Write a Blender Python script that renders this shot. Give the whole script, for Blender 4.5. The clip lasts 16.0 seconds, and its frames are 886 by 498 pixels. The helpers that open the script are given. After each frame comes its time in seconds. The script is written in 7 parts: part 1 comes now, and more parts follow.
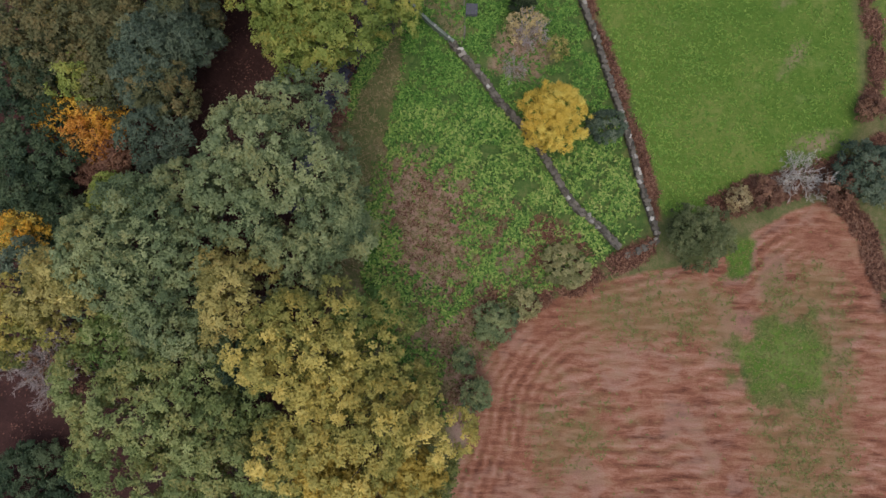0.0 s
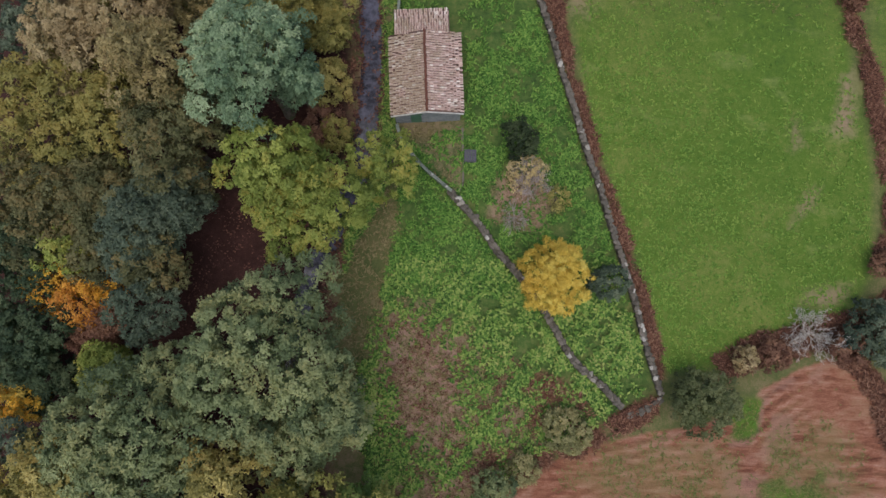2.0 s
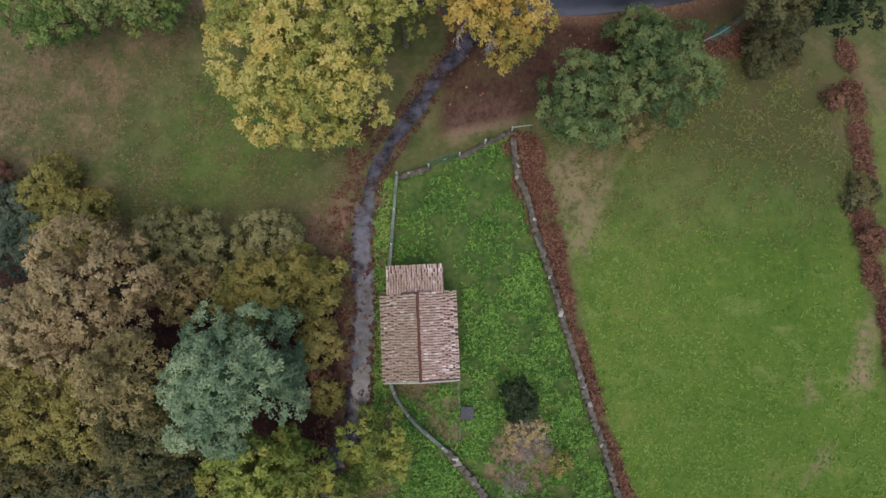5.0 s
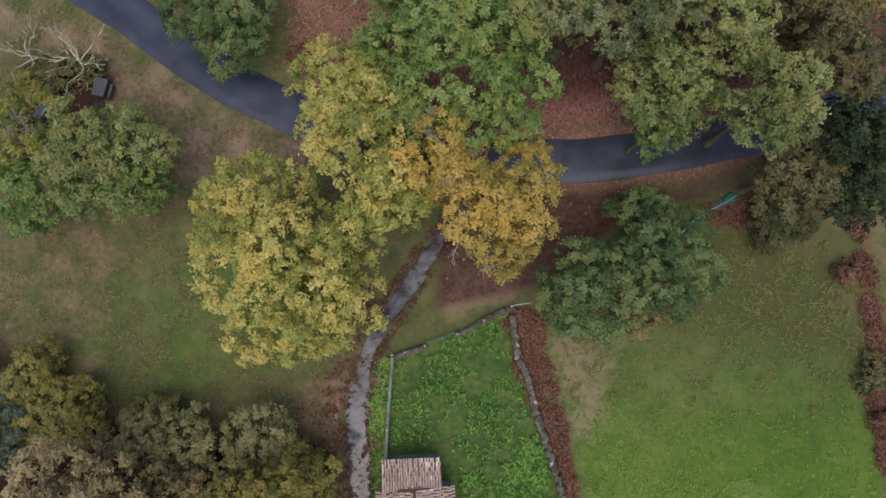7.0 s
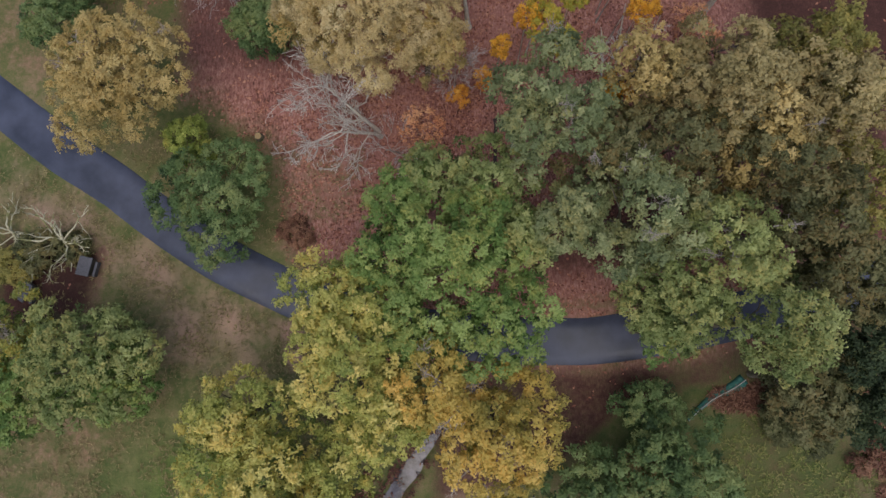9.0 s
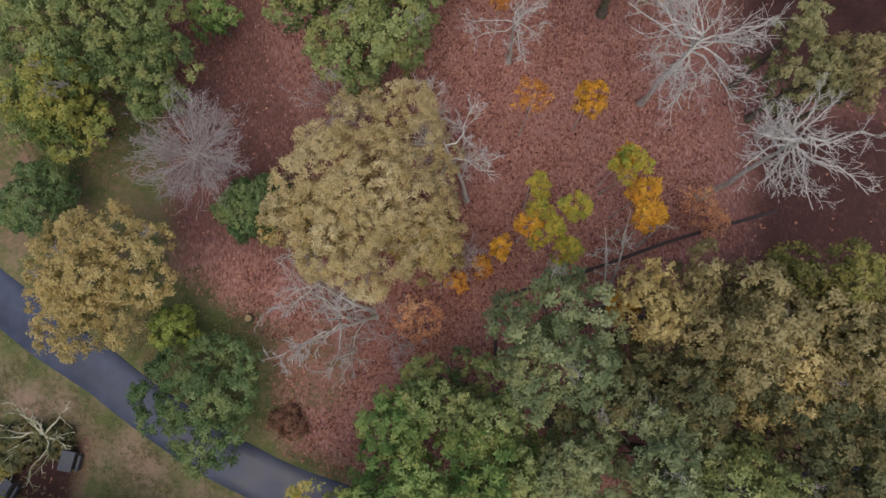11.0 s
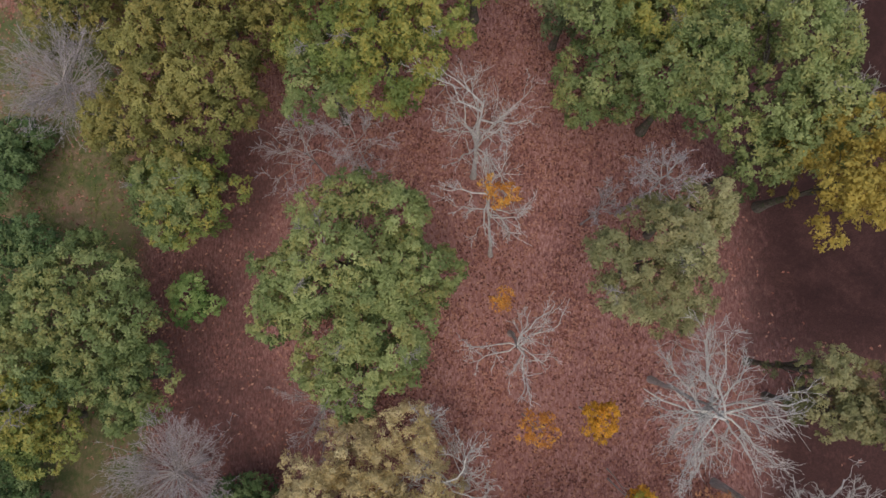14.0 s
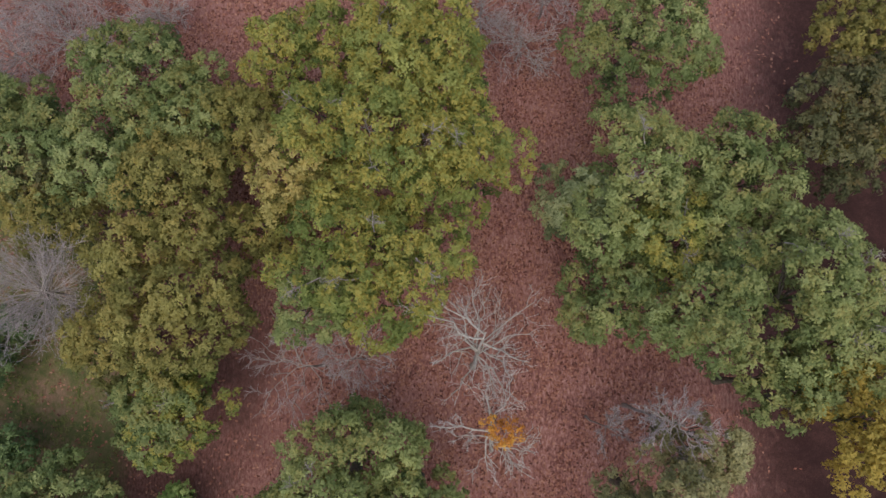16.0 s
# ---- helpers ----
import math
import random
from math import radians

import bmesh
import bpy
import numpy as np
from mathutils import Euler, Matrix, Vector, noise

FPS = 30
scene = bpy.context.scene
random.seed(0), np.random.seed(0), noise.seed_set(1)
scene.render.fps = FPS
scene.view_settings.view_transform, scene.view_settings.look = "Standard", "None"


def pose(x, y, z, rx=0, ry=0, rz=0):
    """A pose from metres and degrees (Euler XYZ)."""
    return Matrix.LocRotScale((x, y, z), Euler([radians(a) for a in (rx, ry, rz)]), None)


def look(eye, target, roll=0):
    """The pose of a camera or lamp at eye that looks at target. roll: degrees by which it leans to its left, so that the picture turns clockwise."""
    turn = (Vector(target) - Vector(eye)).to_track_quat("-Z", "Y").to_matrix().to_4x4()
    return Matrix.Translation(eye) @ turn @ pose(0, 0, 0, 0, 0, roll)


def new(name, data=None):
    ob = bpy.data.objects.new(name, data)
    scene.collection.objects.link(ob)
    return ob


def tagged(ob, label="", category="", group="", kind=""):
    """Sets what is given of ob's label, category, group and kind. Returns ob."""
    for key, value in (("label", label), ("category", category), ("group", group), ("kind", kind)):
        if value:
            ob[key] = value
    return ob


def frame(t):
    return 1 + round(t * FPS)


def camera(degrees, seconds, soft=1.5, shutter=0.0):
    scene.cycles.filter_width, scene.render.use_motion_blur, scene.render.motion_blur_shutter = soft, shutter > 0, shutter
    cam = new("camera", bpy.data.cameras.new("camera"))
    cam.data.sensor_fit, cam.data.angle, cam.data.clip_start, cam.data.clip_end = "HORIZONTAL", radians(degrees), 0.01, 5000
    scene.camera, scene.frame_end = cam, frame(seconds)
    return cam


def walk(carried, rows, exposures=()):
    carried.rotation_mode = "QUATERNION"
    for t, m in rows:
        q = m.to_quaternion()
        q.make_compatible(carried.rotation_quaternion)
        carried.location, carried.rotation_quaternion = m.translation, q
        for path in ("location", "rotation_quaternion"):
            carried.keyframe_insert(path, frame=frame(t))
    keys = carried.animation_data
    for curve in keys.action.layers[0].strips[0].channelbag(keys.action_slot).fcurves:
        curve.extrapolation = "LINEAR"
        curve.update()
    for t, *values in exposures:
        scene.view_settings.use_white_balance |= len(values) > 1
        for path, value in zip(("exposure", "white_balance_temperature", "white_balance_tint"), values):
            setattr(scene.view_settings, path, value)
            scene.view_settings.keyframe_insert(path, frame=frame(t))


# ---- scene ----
SKY_STRENGTH, SUN_STRENGTH = 0.118, 1.12
EXPOSURES = [(0.0, 0.0, 6500, 10), (16.0, 0.0, 6500, 10)]
cam = camera(74.0, 16.0, soft=1.5)
PATH = [
    (0.0, 0.868, 0.000, 59.143, 8.156, -0.140, 1.911),
    (0.5, 0.951, 4.465, 59.354, 7.659, 0.029, 1.944),
    (1.0, 1.028, 8.942, 59.531, 7.228, 0.188, 1.957),
    (1.5, 1.100, 13.429, 59.675, 6.858, 0.338, 1.950),
    (2.0, 1.166, 17.923, 59.790, 6.548, 0.478, 1.926),
    (2.5, 1.226, 22.423, 59.878, 6.292, 0.609, 1.885),
    (3.0, 1.281, 26.926, 59.939, 6.090, 0.730, 1.828),
    (3.5, 1.332, 31.430, 59.977, 5.936, 0.842, 1.758),
    (4.0, 1.377, 35.934, 59.994, 5.829, 0.944, 1.674),
    (4.5, 1.417, 40.436, 59.991, 5.764, 1.037, 1.580),
    (5.0, 1.452, 44.937, 59.971, 5.739, 1.120, 1.475),
    (5.5, 1.483, 49.433, 59.936, 5.751, 1.194, 1.362),
    (6.0, 1.510, 53.925, 59.887, 5.796, 1.258, 1.242),
    (6.5, 1.532, 58.413, 59.828, 5.872, 1.313, 1.115),
    (7.0, 1.550, 62.895, 59.759, 5.974, 1.358, 0.984),
    (7.5, 1.564, 67.372, 59.684, 6.100, 1.394, 0.849),
    (8.0, 1.574, 71.843, 59.604, 6.247, 1.420, 0.712),
    (8.5, 1.581, 76.309, 59.521, 6.411, 1.437, 0.575),
    (9.0, 1.583, 80.771, 59.438, 6.590, 1.444, 0.438),
    (9.5, 1.583, 85.229, 59.356, 6.779, 1.442, 0.303),
    (10.0, 1.579, 89.683, 59.278, 6.977, 1.430, 0.171),
    (10.5, 1.572, 94.136, 59.206, 7.179, 1.409, 0.044),
    (11.0, 1.562, 98.588, 59.141, 7.383, 1.378, -0.077),
    (11.5, 1.549, 103.040, 59.086, 7.585, 1.338, -0.191),
    (12.0, 1.534, 107.494, 59.043, 7.783, 1.288, -0.297),
    (12.5, 1.515, 111.953, 59.015, 7.972, 1.228, -0.392),
    (13.0, 1.495, 116.417, 59.002, 8.150, 1.160, -0.476),
    (13.5, 1.472, 120.890, 59.008, 8.315, 1.081, -0.548),
    (14.0, 1.447, 125.374, 59.034, 8.461, 0.993, -0.606),
    (14.5, 1.420, 129.872, 59.082, 8.587, 0.896, -0.649),
    (15.0, 1.391, 134.385, 59.155, 8.689, 0.789, -0.675),
    (15.5, 1.360, 138.918, 59.254, 8.764, 0.673, -0.684),
    (16.0, 1.328, 143.474, 59.382, 8.809, 0.547, -0.673),
]
walk(cam, [(t, pose(x, y, z, rx, ry, rz)) for t, x, y, z, rx, ry, rz in PATH], EXPOSURES)

# ---------------------------------------------------------------- light
world = bpy.data.worlds.new("overcast_sky")
scene.world = world
world.use_nodes = True
wn, wl = world.node_tree.nodes, world.node_tree.links
sky = wn.new("ShaderNodeTexSky")
sky.sky_type, sky.sun_disc = "NISHITA", False
sky.sun_elevation, sky.sun_rotation = radians(70), radians(200)
sky.air_density, sky.dust_density, sky.ozone_density = 1.0, 3.0, 1.0
wl.new(sky.outputs["Color"], wn["Background"].inputs["Color"])
wn["Background"].inputs["Strength"].default_value = SKY_STRENGTH
sun = new("sun", bpy.data.lights.new("sun", "SUN"))
sun.data.energy, sun.data.angle, sun.data.color = SUN_STRENGTH, radians(70), (1.0, 0.95, 0.88)
sun.matrix_world = look((12, -34, 100), (0, 0, 0))


# ---------------------------------------------------------------- materials
def srgb(r, g, b):
    """Linear colour from 0-255 values."""
    return tuple(((c / 255 + 0.055) / 1.055) ** 2.4 if c > 10 else c / 255 / 12.92 for c in (r, g, b)) + (1.0,)


class Nodes:
    """A node material and short calls to fill it."""

    def __init__(self, name):
        self.mat = bpy.data.materials.new(name)
        self.mat.use_nodes = True
        self.tree = self.mat.node_tree
        self.bsdf = self.tree.nodes["Principled BSDF"]

    def add(self, kind, **settings):
        node = self.tree.nodes.new(kind)
        for key, value in settings.items():
            setattr(node, key, value)
        return node

    def link(self, a, b):
        self.tree.links.new(a, b)

    def put(self, socket, value):
        if hasattr(value, "is_output"):
            self.link(value, socket)
        else:
            socket.default_value = value

    def coords(self):
        return self.add("ShaderNodeTexCoord").outputs["Object"]

    def noise(self, scale, detail=4.0, rough=0.55, at=None, stretch=None, warp=0.0):
        at = at or self.coords()
        if stretch:
            m = self.add("ShaderNodeMapping")
            self.link(at, m.inputs["Vector"])
            m.inputs["Scale"].default_value = stretch
            at = m.outputs["Vector"]
        n = self.add("ShaderNodeTexNoise")
        self.link(at, n.inputs["Vector"])
        n.inputs["Scale"].default_value, n.inputs["Detail"].default_value, n.inputs["Roughness"].default_value = scale, detail, rough
        n.inputs["Distortion"].default_value = warp
        return n.outputs["Fac"]

    def ramp(self, fac, *stops):
        r = self.add("ShaderNodeValToRGB")
        self.put(r.inputs["Fac"], fac)
        e = r.color_ramp.elements
        while len(e) < len(stops):
            e.new(0.5)
        for k, (pos, col) in enumerate(stops):
            e[k].position, e[k].color = pos, col
        return r.outputs["Color"]

    def mix(self, fac, a, b, mode="MIX"):
        m = self.add("ShaderNodeMix", data_type="RGBA", blend_type=mode)
        self.put(m.inputs[0], fac)
        self.put(m.inputs[6], a)
        self.put(m.inputs[7], b)
        return m.outputs[2]

    def math(self, op, a, b=0.0, clamp=False):
        m = self.add("ShaderNodeMath", operation=op, use_clamp=clamp)
        self.put(m.inputs[0], a)
        self.put(m.inputs[1], b)
        return m.outputs[0]

    def step(self, value, low, high):
        m = self.add("ShaderNodeMapRange", interpolation_type="SMOOTHSTEP")
        self.put(m.inputs["Value"], value)
        m.inputs["From Min"].default_value, m.inputs["From Max"].default_value = low, high
        return m.outputs["Result"]

    def attribute(self, name):
        return self.add("ShaderNodeAttribute", attribute_name=name)

    def island(self):
        return self.add("ShaderNodeNewGeometry").outputs["Random Per Island"]

    def each(self):
        return self.add("ShaderNodeObjectInfo").outputs["Random"]

    def bump(self, height, strength, distance):
        b = self.add("ShaderNodeBump")
        self.put(b.inputs["Height"], height)
        b.inputs["Strength"].default_value, b.inputs["Distance"].default_value = strength, distance
        self.link(b.outputs["Normal"], self.bsdf.inputs["Normal"])

    def done(self, color, rough=0.8, spec=0.3, metal=0.0):
        self.put(self.bsdf.inputs["Base Color"], color)
        self.put(self.bsdf.inputs["Roughness"], rough)
        self.bsdf.inputs["Specular IOR Level"].default_value = spec
        self.bsdf.inputs["Metallic"].default_value = metal
        return self.mat


def foliage(name, shade, body, tip, accent=None, share=0.12):
    """Leaves: colour drifts from bough to bough and from tuft to tuft, and pales upwards as painted light; accent: the
    colour of boughs that turn first.
    """
    n = Nodes(name)
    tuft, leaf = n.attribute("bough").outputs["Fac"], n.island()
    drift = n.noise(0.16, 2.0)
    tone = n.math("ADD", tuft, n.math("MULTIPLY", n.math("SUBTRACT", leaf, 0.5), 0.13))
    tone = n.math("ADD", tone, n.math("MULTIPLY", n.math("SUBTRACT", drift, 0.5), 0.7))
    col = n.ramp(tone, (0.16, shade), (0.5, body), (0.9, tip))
    if accent:
        pick = n.math("ADD", n.math("MULTIPLY", n.noise(0.34, 1.0), 0.9), n.math("MULTIPLY", tuft, 0.22))
        col = n.mix(n.math("MULTIPLY", n.step(pick, 0.6 - share, 0.74 - share), 0.6), col, n.mix(leaf, accent, body))
    mat = n.done(col, 0.6, 0.25)
    through_leaf = n.add("ShaderNodeBsdfTranslucent")
    n.link(col, through_leaf.inputs["Color"])
    both = n.add("ShaderNodeMixShader")
    both.inputs[0].default_value = 0.3
    n.link(n.bsdf.outputs[0], both.inputs[1])
    n.link(through_leaf.outputs[0], both.inputs[2])
    n.link(both.outputs[0], n.tree.nodes["Material Output"].inputs["Surface"])
    return mat


LEAVES = {
    "GREYGREEN": foliage("leaf_grey_green", srgb(82, 100, 73), srgb(126, 142, 100), srgb(174, 182, 130), srgb(180, 172, 112), 0.03),
    "GREYOAK": foliage("leaf_grey_oak", srgb(86, 100, 70), srgb(130, 142, 98), srgb(186, 190, 140), srgb(184, 172, 108), 0.04),
    "GREEN": foliage("leaf_green", srgb(68, 98, 52), srgb(120, 148, 80), srgb(180, 196, 122), srgb(196, 188, 106), 0.03),
    "OAK_GREEN": foliage("leaf_oak_green", srgb(82, 99, 60), srgb(130, 145, 88), srgb(186, 192, 128), srgb(196, 180, 108), 0.05),
    "LIGHTGREEN": foliage("leaf_light_green", srgb(86, 103, 61), srgb(138, 151, 92), srgb(194, 200, 132), srgb(198, 182, 110), 0.06),
    "DEEPGREEN": foliage("leaf_deep_green", srgb(44, 60, 45), srgb(70, 90, 64), srgb(108, 122, 88)),
    "DEEPGREEN2": foliage("leaf_dark_oak", srgb(62, 84, 56), srgb(106, 130, 80), srgb(156, 172, 116), srgb(168, 168, 104), 0.03),
    "DEEPOLIVE": foliage("leaf_gorse", srgb(68, 78, 51), srgb(104, 114, 75), srgb(142, 148, 104)),
    "HOLLY": foliage("leaf_holly", srgb(37, 48, 33), srgb(58, 73, 48), srgb(87, 101, 68)),
    "BLUEGREEN": foliage("leaf_blue_green", srgb(62, 76, 65), srgb(94, 110, 90), srgb(134, 146, 120)),
    "PINE": foliage("leaf_pine", srgb(86, 112, 88), srgb(132, 158, 122), srgb(184, 202, 160)),
    "LIME": foliage("leaf_lime", srgb(86, 106, 51), srgb(134, 150, 73), srgb(188, 196, 106), srgb(208, 186, 96), 0.03),
    "OLIVE": foliage("leaf_olive", srgb(92, 95, 53), srgb(142, 139, 77), srgb(192, 183, 110), srgb(190, 166, 92), 0.06),
    "DARK_OLIVE": foliage("leaf_dark_olive", srgb(70, 75, 52), srgb(106, 109, 73), srgb(148, 145, 102), srgb(160, 132, 82), 0.05),
    "GREYOLIVE": foliage("leaf_grey_olive", srgb(102, 105, 71), srgb(152, 151, 103), srgb(199, 193, 142), srgb(192, 174, 122), 0.05),
    "OLIVE_GOLD": foliage("leaf_olive_gold", srgb(106, 105, 62), srgb(168, 160, 94), srgb(220, 204, 130), srgb(204, 174, 104), 0.05),
    "BROWN_OLIVE": foliage("leaf_brown_olive", srgb(104, 99, 68), srgb(156, 144, 98), srgb(204, 188, 136), srgb(184, 160, 110), 0.05),
    "TAN": foliage("leaf_tan", srgb(154, 140, 102), srgb(206, 186, 138), srgb(234, 217, 168), srgb(204, 180, 112), 0.1),
    "TAN_GOLD": foliage("leaf_tan_gold", srgb(128, 116, 76), srgb(190, 170, 110), srgb(230, 210, 150), srgb(208, 176, 110), 0.06),
    "OCHRE": foliage("leaf_ochre", srgb(90, 106, 60), srgb(166, 162, 88), srgb(236, 214, 124), srgb(220, 188, 98), 0.03),
    "YELLOW_GREEN": foliage("leaf_yellow_green", srgb(100, 122, 66), srgb(176, 180, 98), srgb(242, 224, 142), srgb(232, 196, 102), 0.02),
    "GOLD": foliage("leaf_gold", srgb(116, 106, 50), srgb(186, 162, 76), srgb(232, 206, 108), srgb(168, 158, 82), 0.06),
    "GOLD_ORANGE": foliage("leaf_gold_orange", srgb(106, 116, 62), srgb(194, 174, 92), srgb(246, 214, 128), srgb(236, 186, 92), 0.05),
    "YELLOW": foliage("leaf_yellow", srgb(172, 146, 60), srgb(228, 200, 92), srgb(248, 232, 128), srgb(236, 192, 84), 0.04),
    "ORANGE": foliage("leaf_orange", srgb(144, 88, 50), srgb(228, 158, 68), srgb(252, 210, 98), srgb(168, 100, 64), 0.08),
    "ORANGE_BROWN": foliage("leaf_orange_brown", srgb(160, 108, 84), srgb(218, 158, 118), srgb(240, 196, 150), srgb(226, 146, 96), 0.1),
    "BIRCH_GOLD": foliage("leaf_birch_gold", srgb(150, 104, 40), srgb(230, 176, 62), srgb(250, 214, 92), srgb(236, 156, 58), 0.06),
    "BIRCH_GREEN": foliage("leaf_birch_green", srgb(98, 116, 52), srgb(156, 164, 72), srgb(214, 204, 92), srgb(236, 184, 72), 0.12),
    "OLIVE_GREEN": foliage("leaf_olive_green", srgb(82, 101, 53), srgb(135, 148, 79), srgb(196, 196, 114), srgb(212, 184, 88), 0.11),
    "BROWN_TAN": foliage("leaf_brown_tan", srgb(120, 106, 80), srgb(176, 156, 116), srgb(216, 196, 152), srgb(150, 144, 96), 0.06),
    "RUSSET": foliage("leaf_russet", srgb(88, 63, 53), srgb(132, 96, 79), srgb(174, 134, 108)),
}


def bark(name, dark, light, moss=None):
    n = Nodes(name)
    grain = n.noise(6.0, 6.0, 0.65, stretch=(1, 1, 0.3))
    col = n.ramp(grain, (0.3, dark), (0.7, light))
    if moss:
        col = n.mix(n.step(n.noise(1.2, 3.0), 0.5, 0.62), col, moss)
    n.bump(grain, 0.5, 0.02)
    return n.done(col, 0.9, 0.2)


BARK = bark("bark_oak", srgb(78, 72, 62), srgb(140, 132, 118), srgb(94, 102, 72))
BARK_PALE = bark("bark_birch", srgb(156, 148, 138), srgb(226, 220, 210))
BARK_GREY = bark("bark_grey", srgb(140, 130, 124), srgb(200, 190, 182))
BARK_LICHEN = bark("bark_lichen", srgb(150, 144, 116), srgb(226, 222, 196), srgb(150, 150, 104))
TWIG_PALE = bark("twig_pale", srgb(190, 182, 174), srgb(234, 228, 220))
TWIG = bark("twig_grey", srgb(170, 156, 154), srgb(216, 203, 200))


def stone_material(name, dark, light, lichen):
    n = Nodes(name)
    base = n.ramp(n.math("ADD", n.math("MULTIPLY", n.each(), 0.5), n.math("MULTIPLY", n.island(), 0.5)), (0.05, dark), (0.85, light), (0.97, lichen))
    spots = n.noise(3.0, 5.0, 0.7)
    col = n.mix(n.step(spots, 0.52, 0.66), base, n.mix(0.5, dark, srgb(84, 88, 60)))
    n.bump(n.noise(9.0, 5.0), 0.6, 0.03)
    return n.done(col, 0.9, 0.2)


STONE = stone_material("field_stone", srgb(72, 68, 61), srgb(128, 121, 111), srgb(214, 210, 200))


def plain(name, low, high, scale=3.0, rough=0.8, spec=0.3, metal=0.0, stretch=None, bump=0.3):
    n = Nodes(name)
    a, b = n.noise(scale, 6.0, 0.6, stretch=stretch), n.noise(scale * 8, 3.0, stretch=stretch)
    mixed = n.math("ADD", n.math("MULTIPLY", a, 0.7), n.math("MULTIPLY", b, 0.3))
    n.bump(mixed, bump, 0.02)
    return n.done(n.ramp(mixed, (0.32, low), (0.66, high)), rough, spec, metal)


CONCRETE = plain("weathered_concrete", srgb(92, 104, 92), srgb(154, 162, 150), 1.2)
RENDER = plain("wall_render", srgb(122, 128, 132), srgb(168, 172, 174), 0.9)
POST = plain("white_concrete_post", srgb(168, 166, 160), srgb(214, 212, 206), 4.0)
GREEN_METAL = plain("green_painted_metal", srgb(66, 112, 88), srgb(96, 142, 116), 5.0, 0.5, 0.4)
TEAL_NET = plain("teal_netting", srgb(36, 96, 88), srgb(92, 150, 140), 2.5, 0.7)
GREY_WOOD = plain("grey_weathered_wood", srgb(72, 72, 78), srgb(116, 116, 122), 3.0, 0.85, 0.2, 0.0, (1, 9, 1))
WIRE = plain("old_wire", srgb(60, 58, 52), srgb(90, 86, 78), 5.0, 0.6, 0.4)
BLACK_PIPE = plain("dark_edging", srgb(50, 40, 38), srgb(78, 62, 58), 5.0, 0.6, 0.3)
RIDGE = plain("ridge_clay", srgb(86, 54, 46), srgb(128, 84, 70), 4.0)
# same clay darkened: paints shade into the channels between barrel tiles
SHADED_CLAY = plain("shaded_clay", srgb(104, 82, 74), srgb(146, 118, 108), 3.0)


def clay_material():
    n = Nodes("clay_tiles")
    tile, patch = n.island(), n.noise(0.55, 4.0, 0.6)
    col = n.ramp(tile, (0.0, srgb(182, 152, 142)), (0.5, srgb(194, 166, 156)), (0.86, srgb(208, 182, 172)), (0.97, srgb(238, 228, 220)))
    moss = n.attribute("mossy").outputs["Fac"]
    col = n.mix(n.math("MULTIPLY", n.step(n.math("ADD", patch, n.math("MULTIPLY", moss, 0.2)), 0.48, 0.72), 0.5), col, srgb(144, 134, 98))
    col = n.mix(n.math("MULTIPLY", n.step(n.noise(7.0, 3.0), 0.54, 0.64), 0.65), col, srgb(226, 214, 202))
    n.bump(n.noise(14.0, 4.0), 0.4, 0.02)
    return n.done(col, 0.85, 0.2)


CLAY = clay_material()


def asphalt_material():
    n = Nodes("wet_asphalt")
    wear, grit = n.noise(0.25, 4.0, 0.6), n.noise(22.0, 4.0, 0.7)
    col = n.ramp(n.math("ADD", n.math("MULTIPLY", wear, 0.75), n.math("MULTIPLY", grit, 0.25)), (0.36, srgb(50, 54, 68)), (0.64, srgb(80, 86, 107)))
    n.bump(grit, 0.25, 0.01)
    return n.done(col, n.ramp(wear, (0.4, (0.32, 0.32, 0.32, 1)), (0.6, (0.5, 0.5, 0.5, 1))), 0.5)


ASPHALT = asphalt_material()


def water_material():
    n = Nodes("stream_water")
    bed = n.noise(0.9, 5.0, 0.65)
    # shallow bed colour, with the sky's grey-blue reflection painted into it
    col = n.ramp(bed, (0.36, srgb(48, 48, 54)), (0.62, srgb(104, 103, 118)))
    n.bump(n.noise(3.5, 3.0), 0.15, 0.02)
    return n.done(col, 0.12, 0.45)


WATER = water_material()


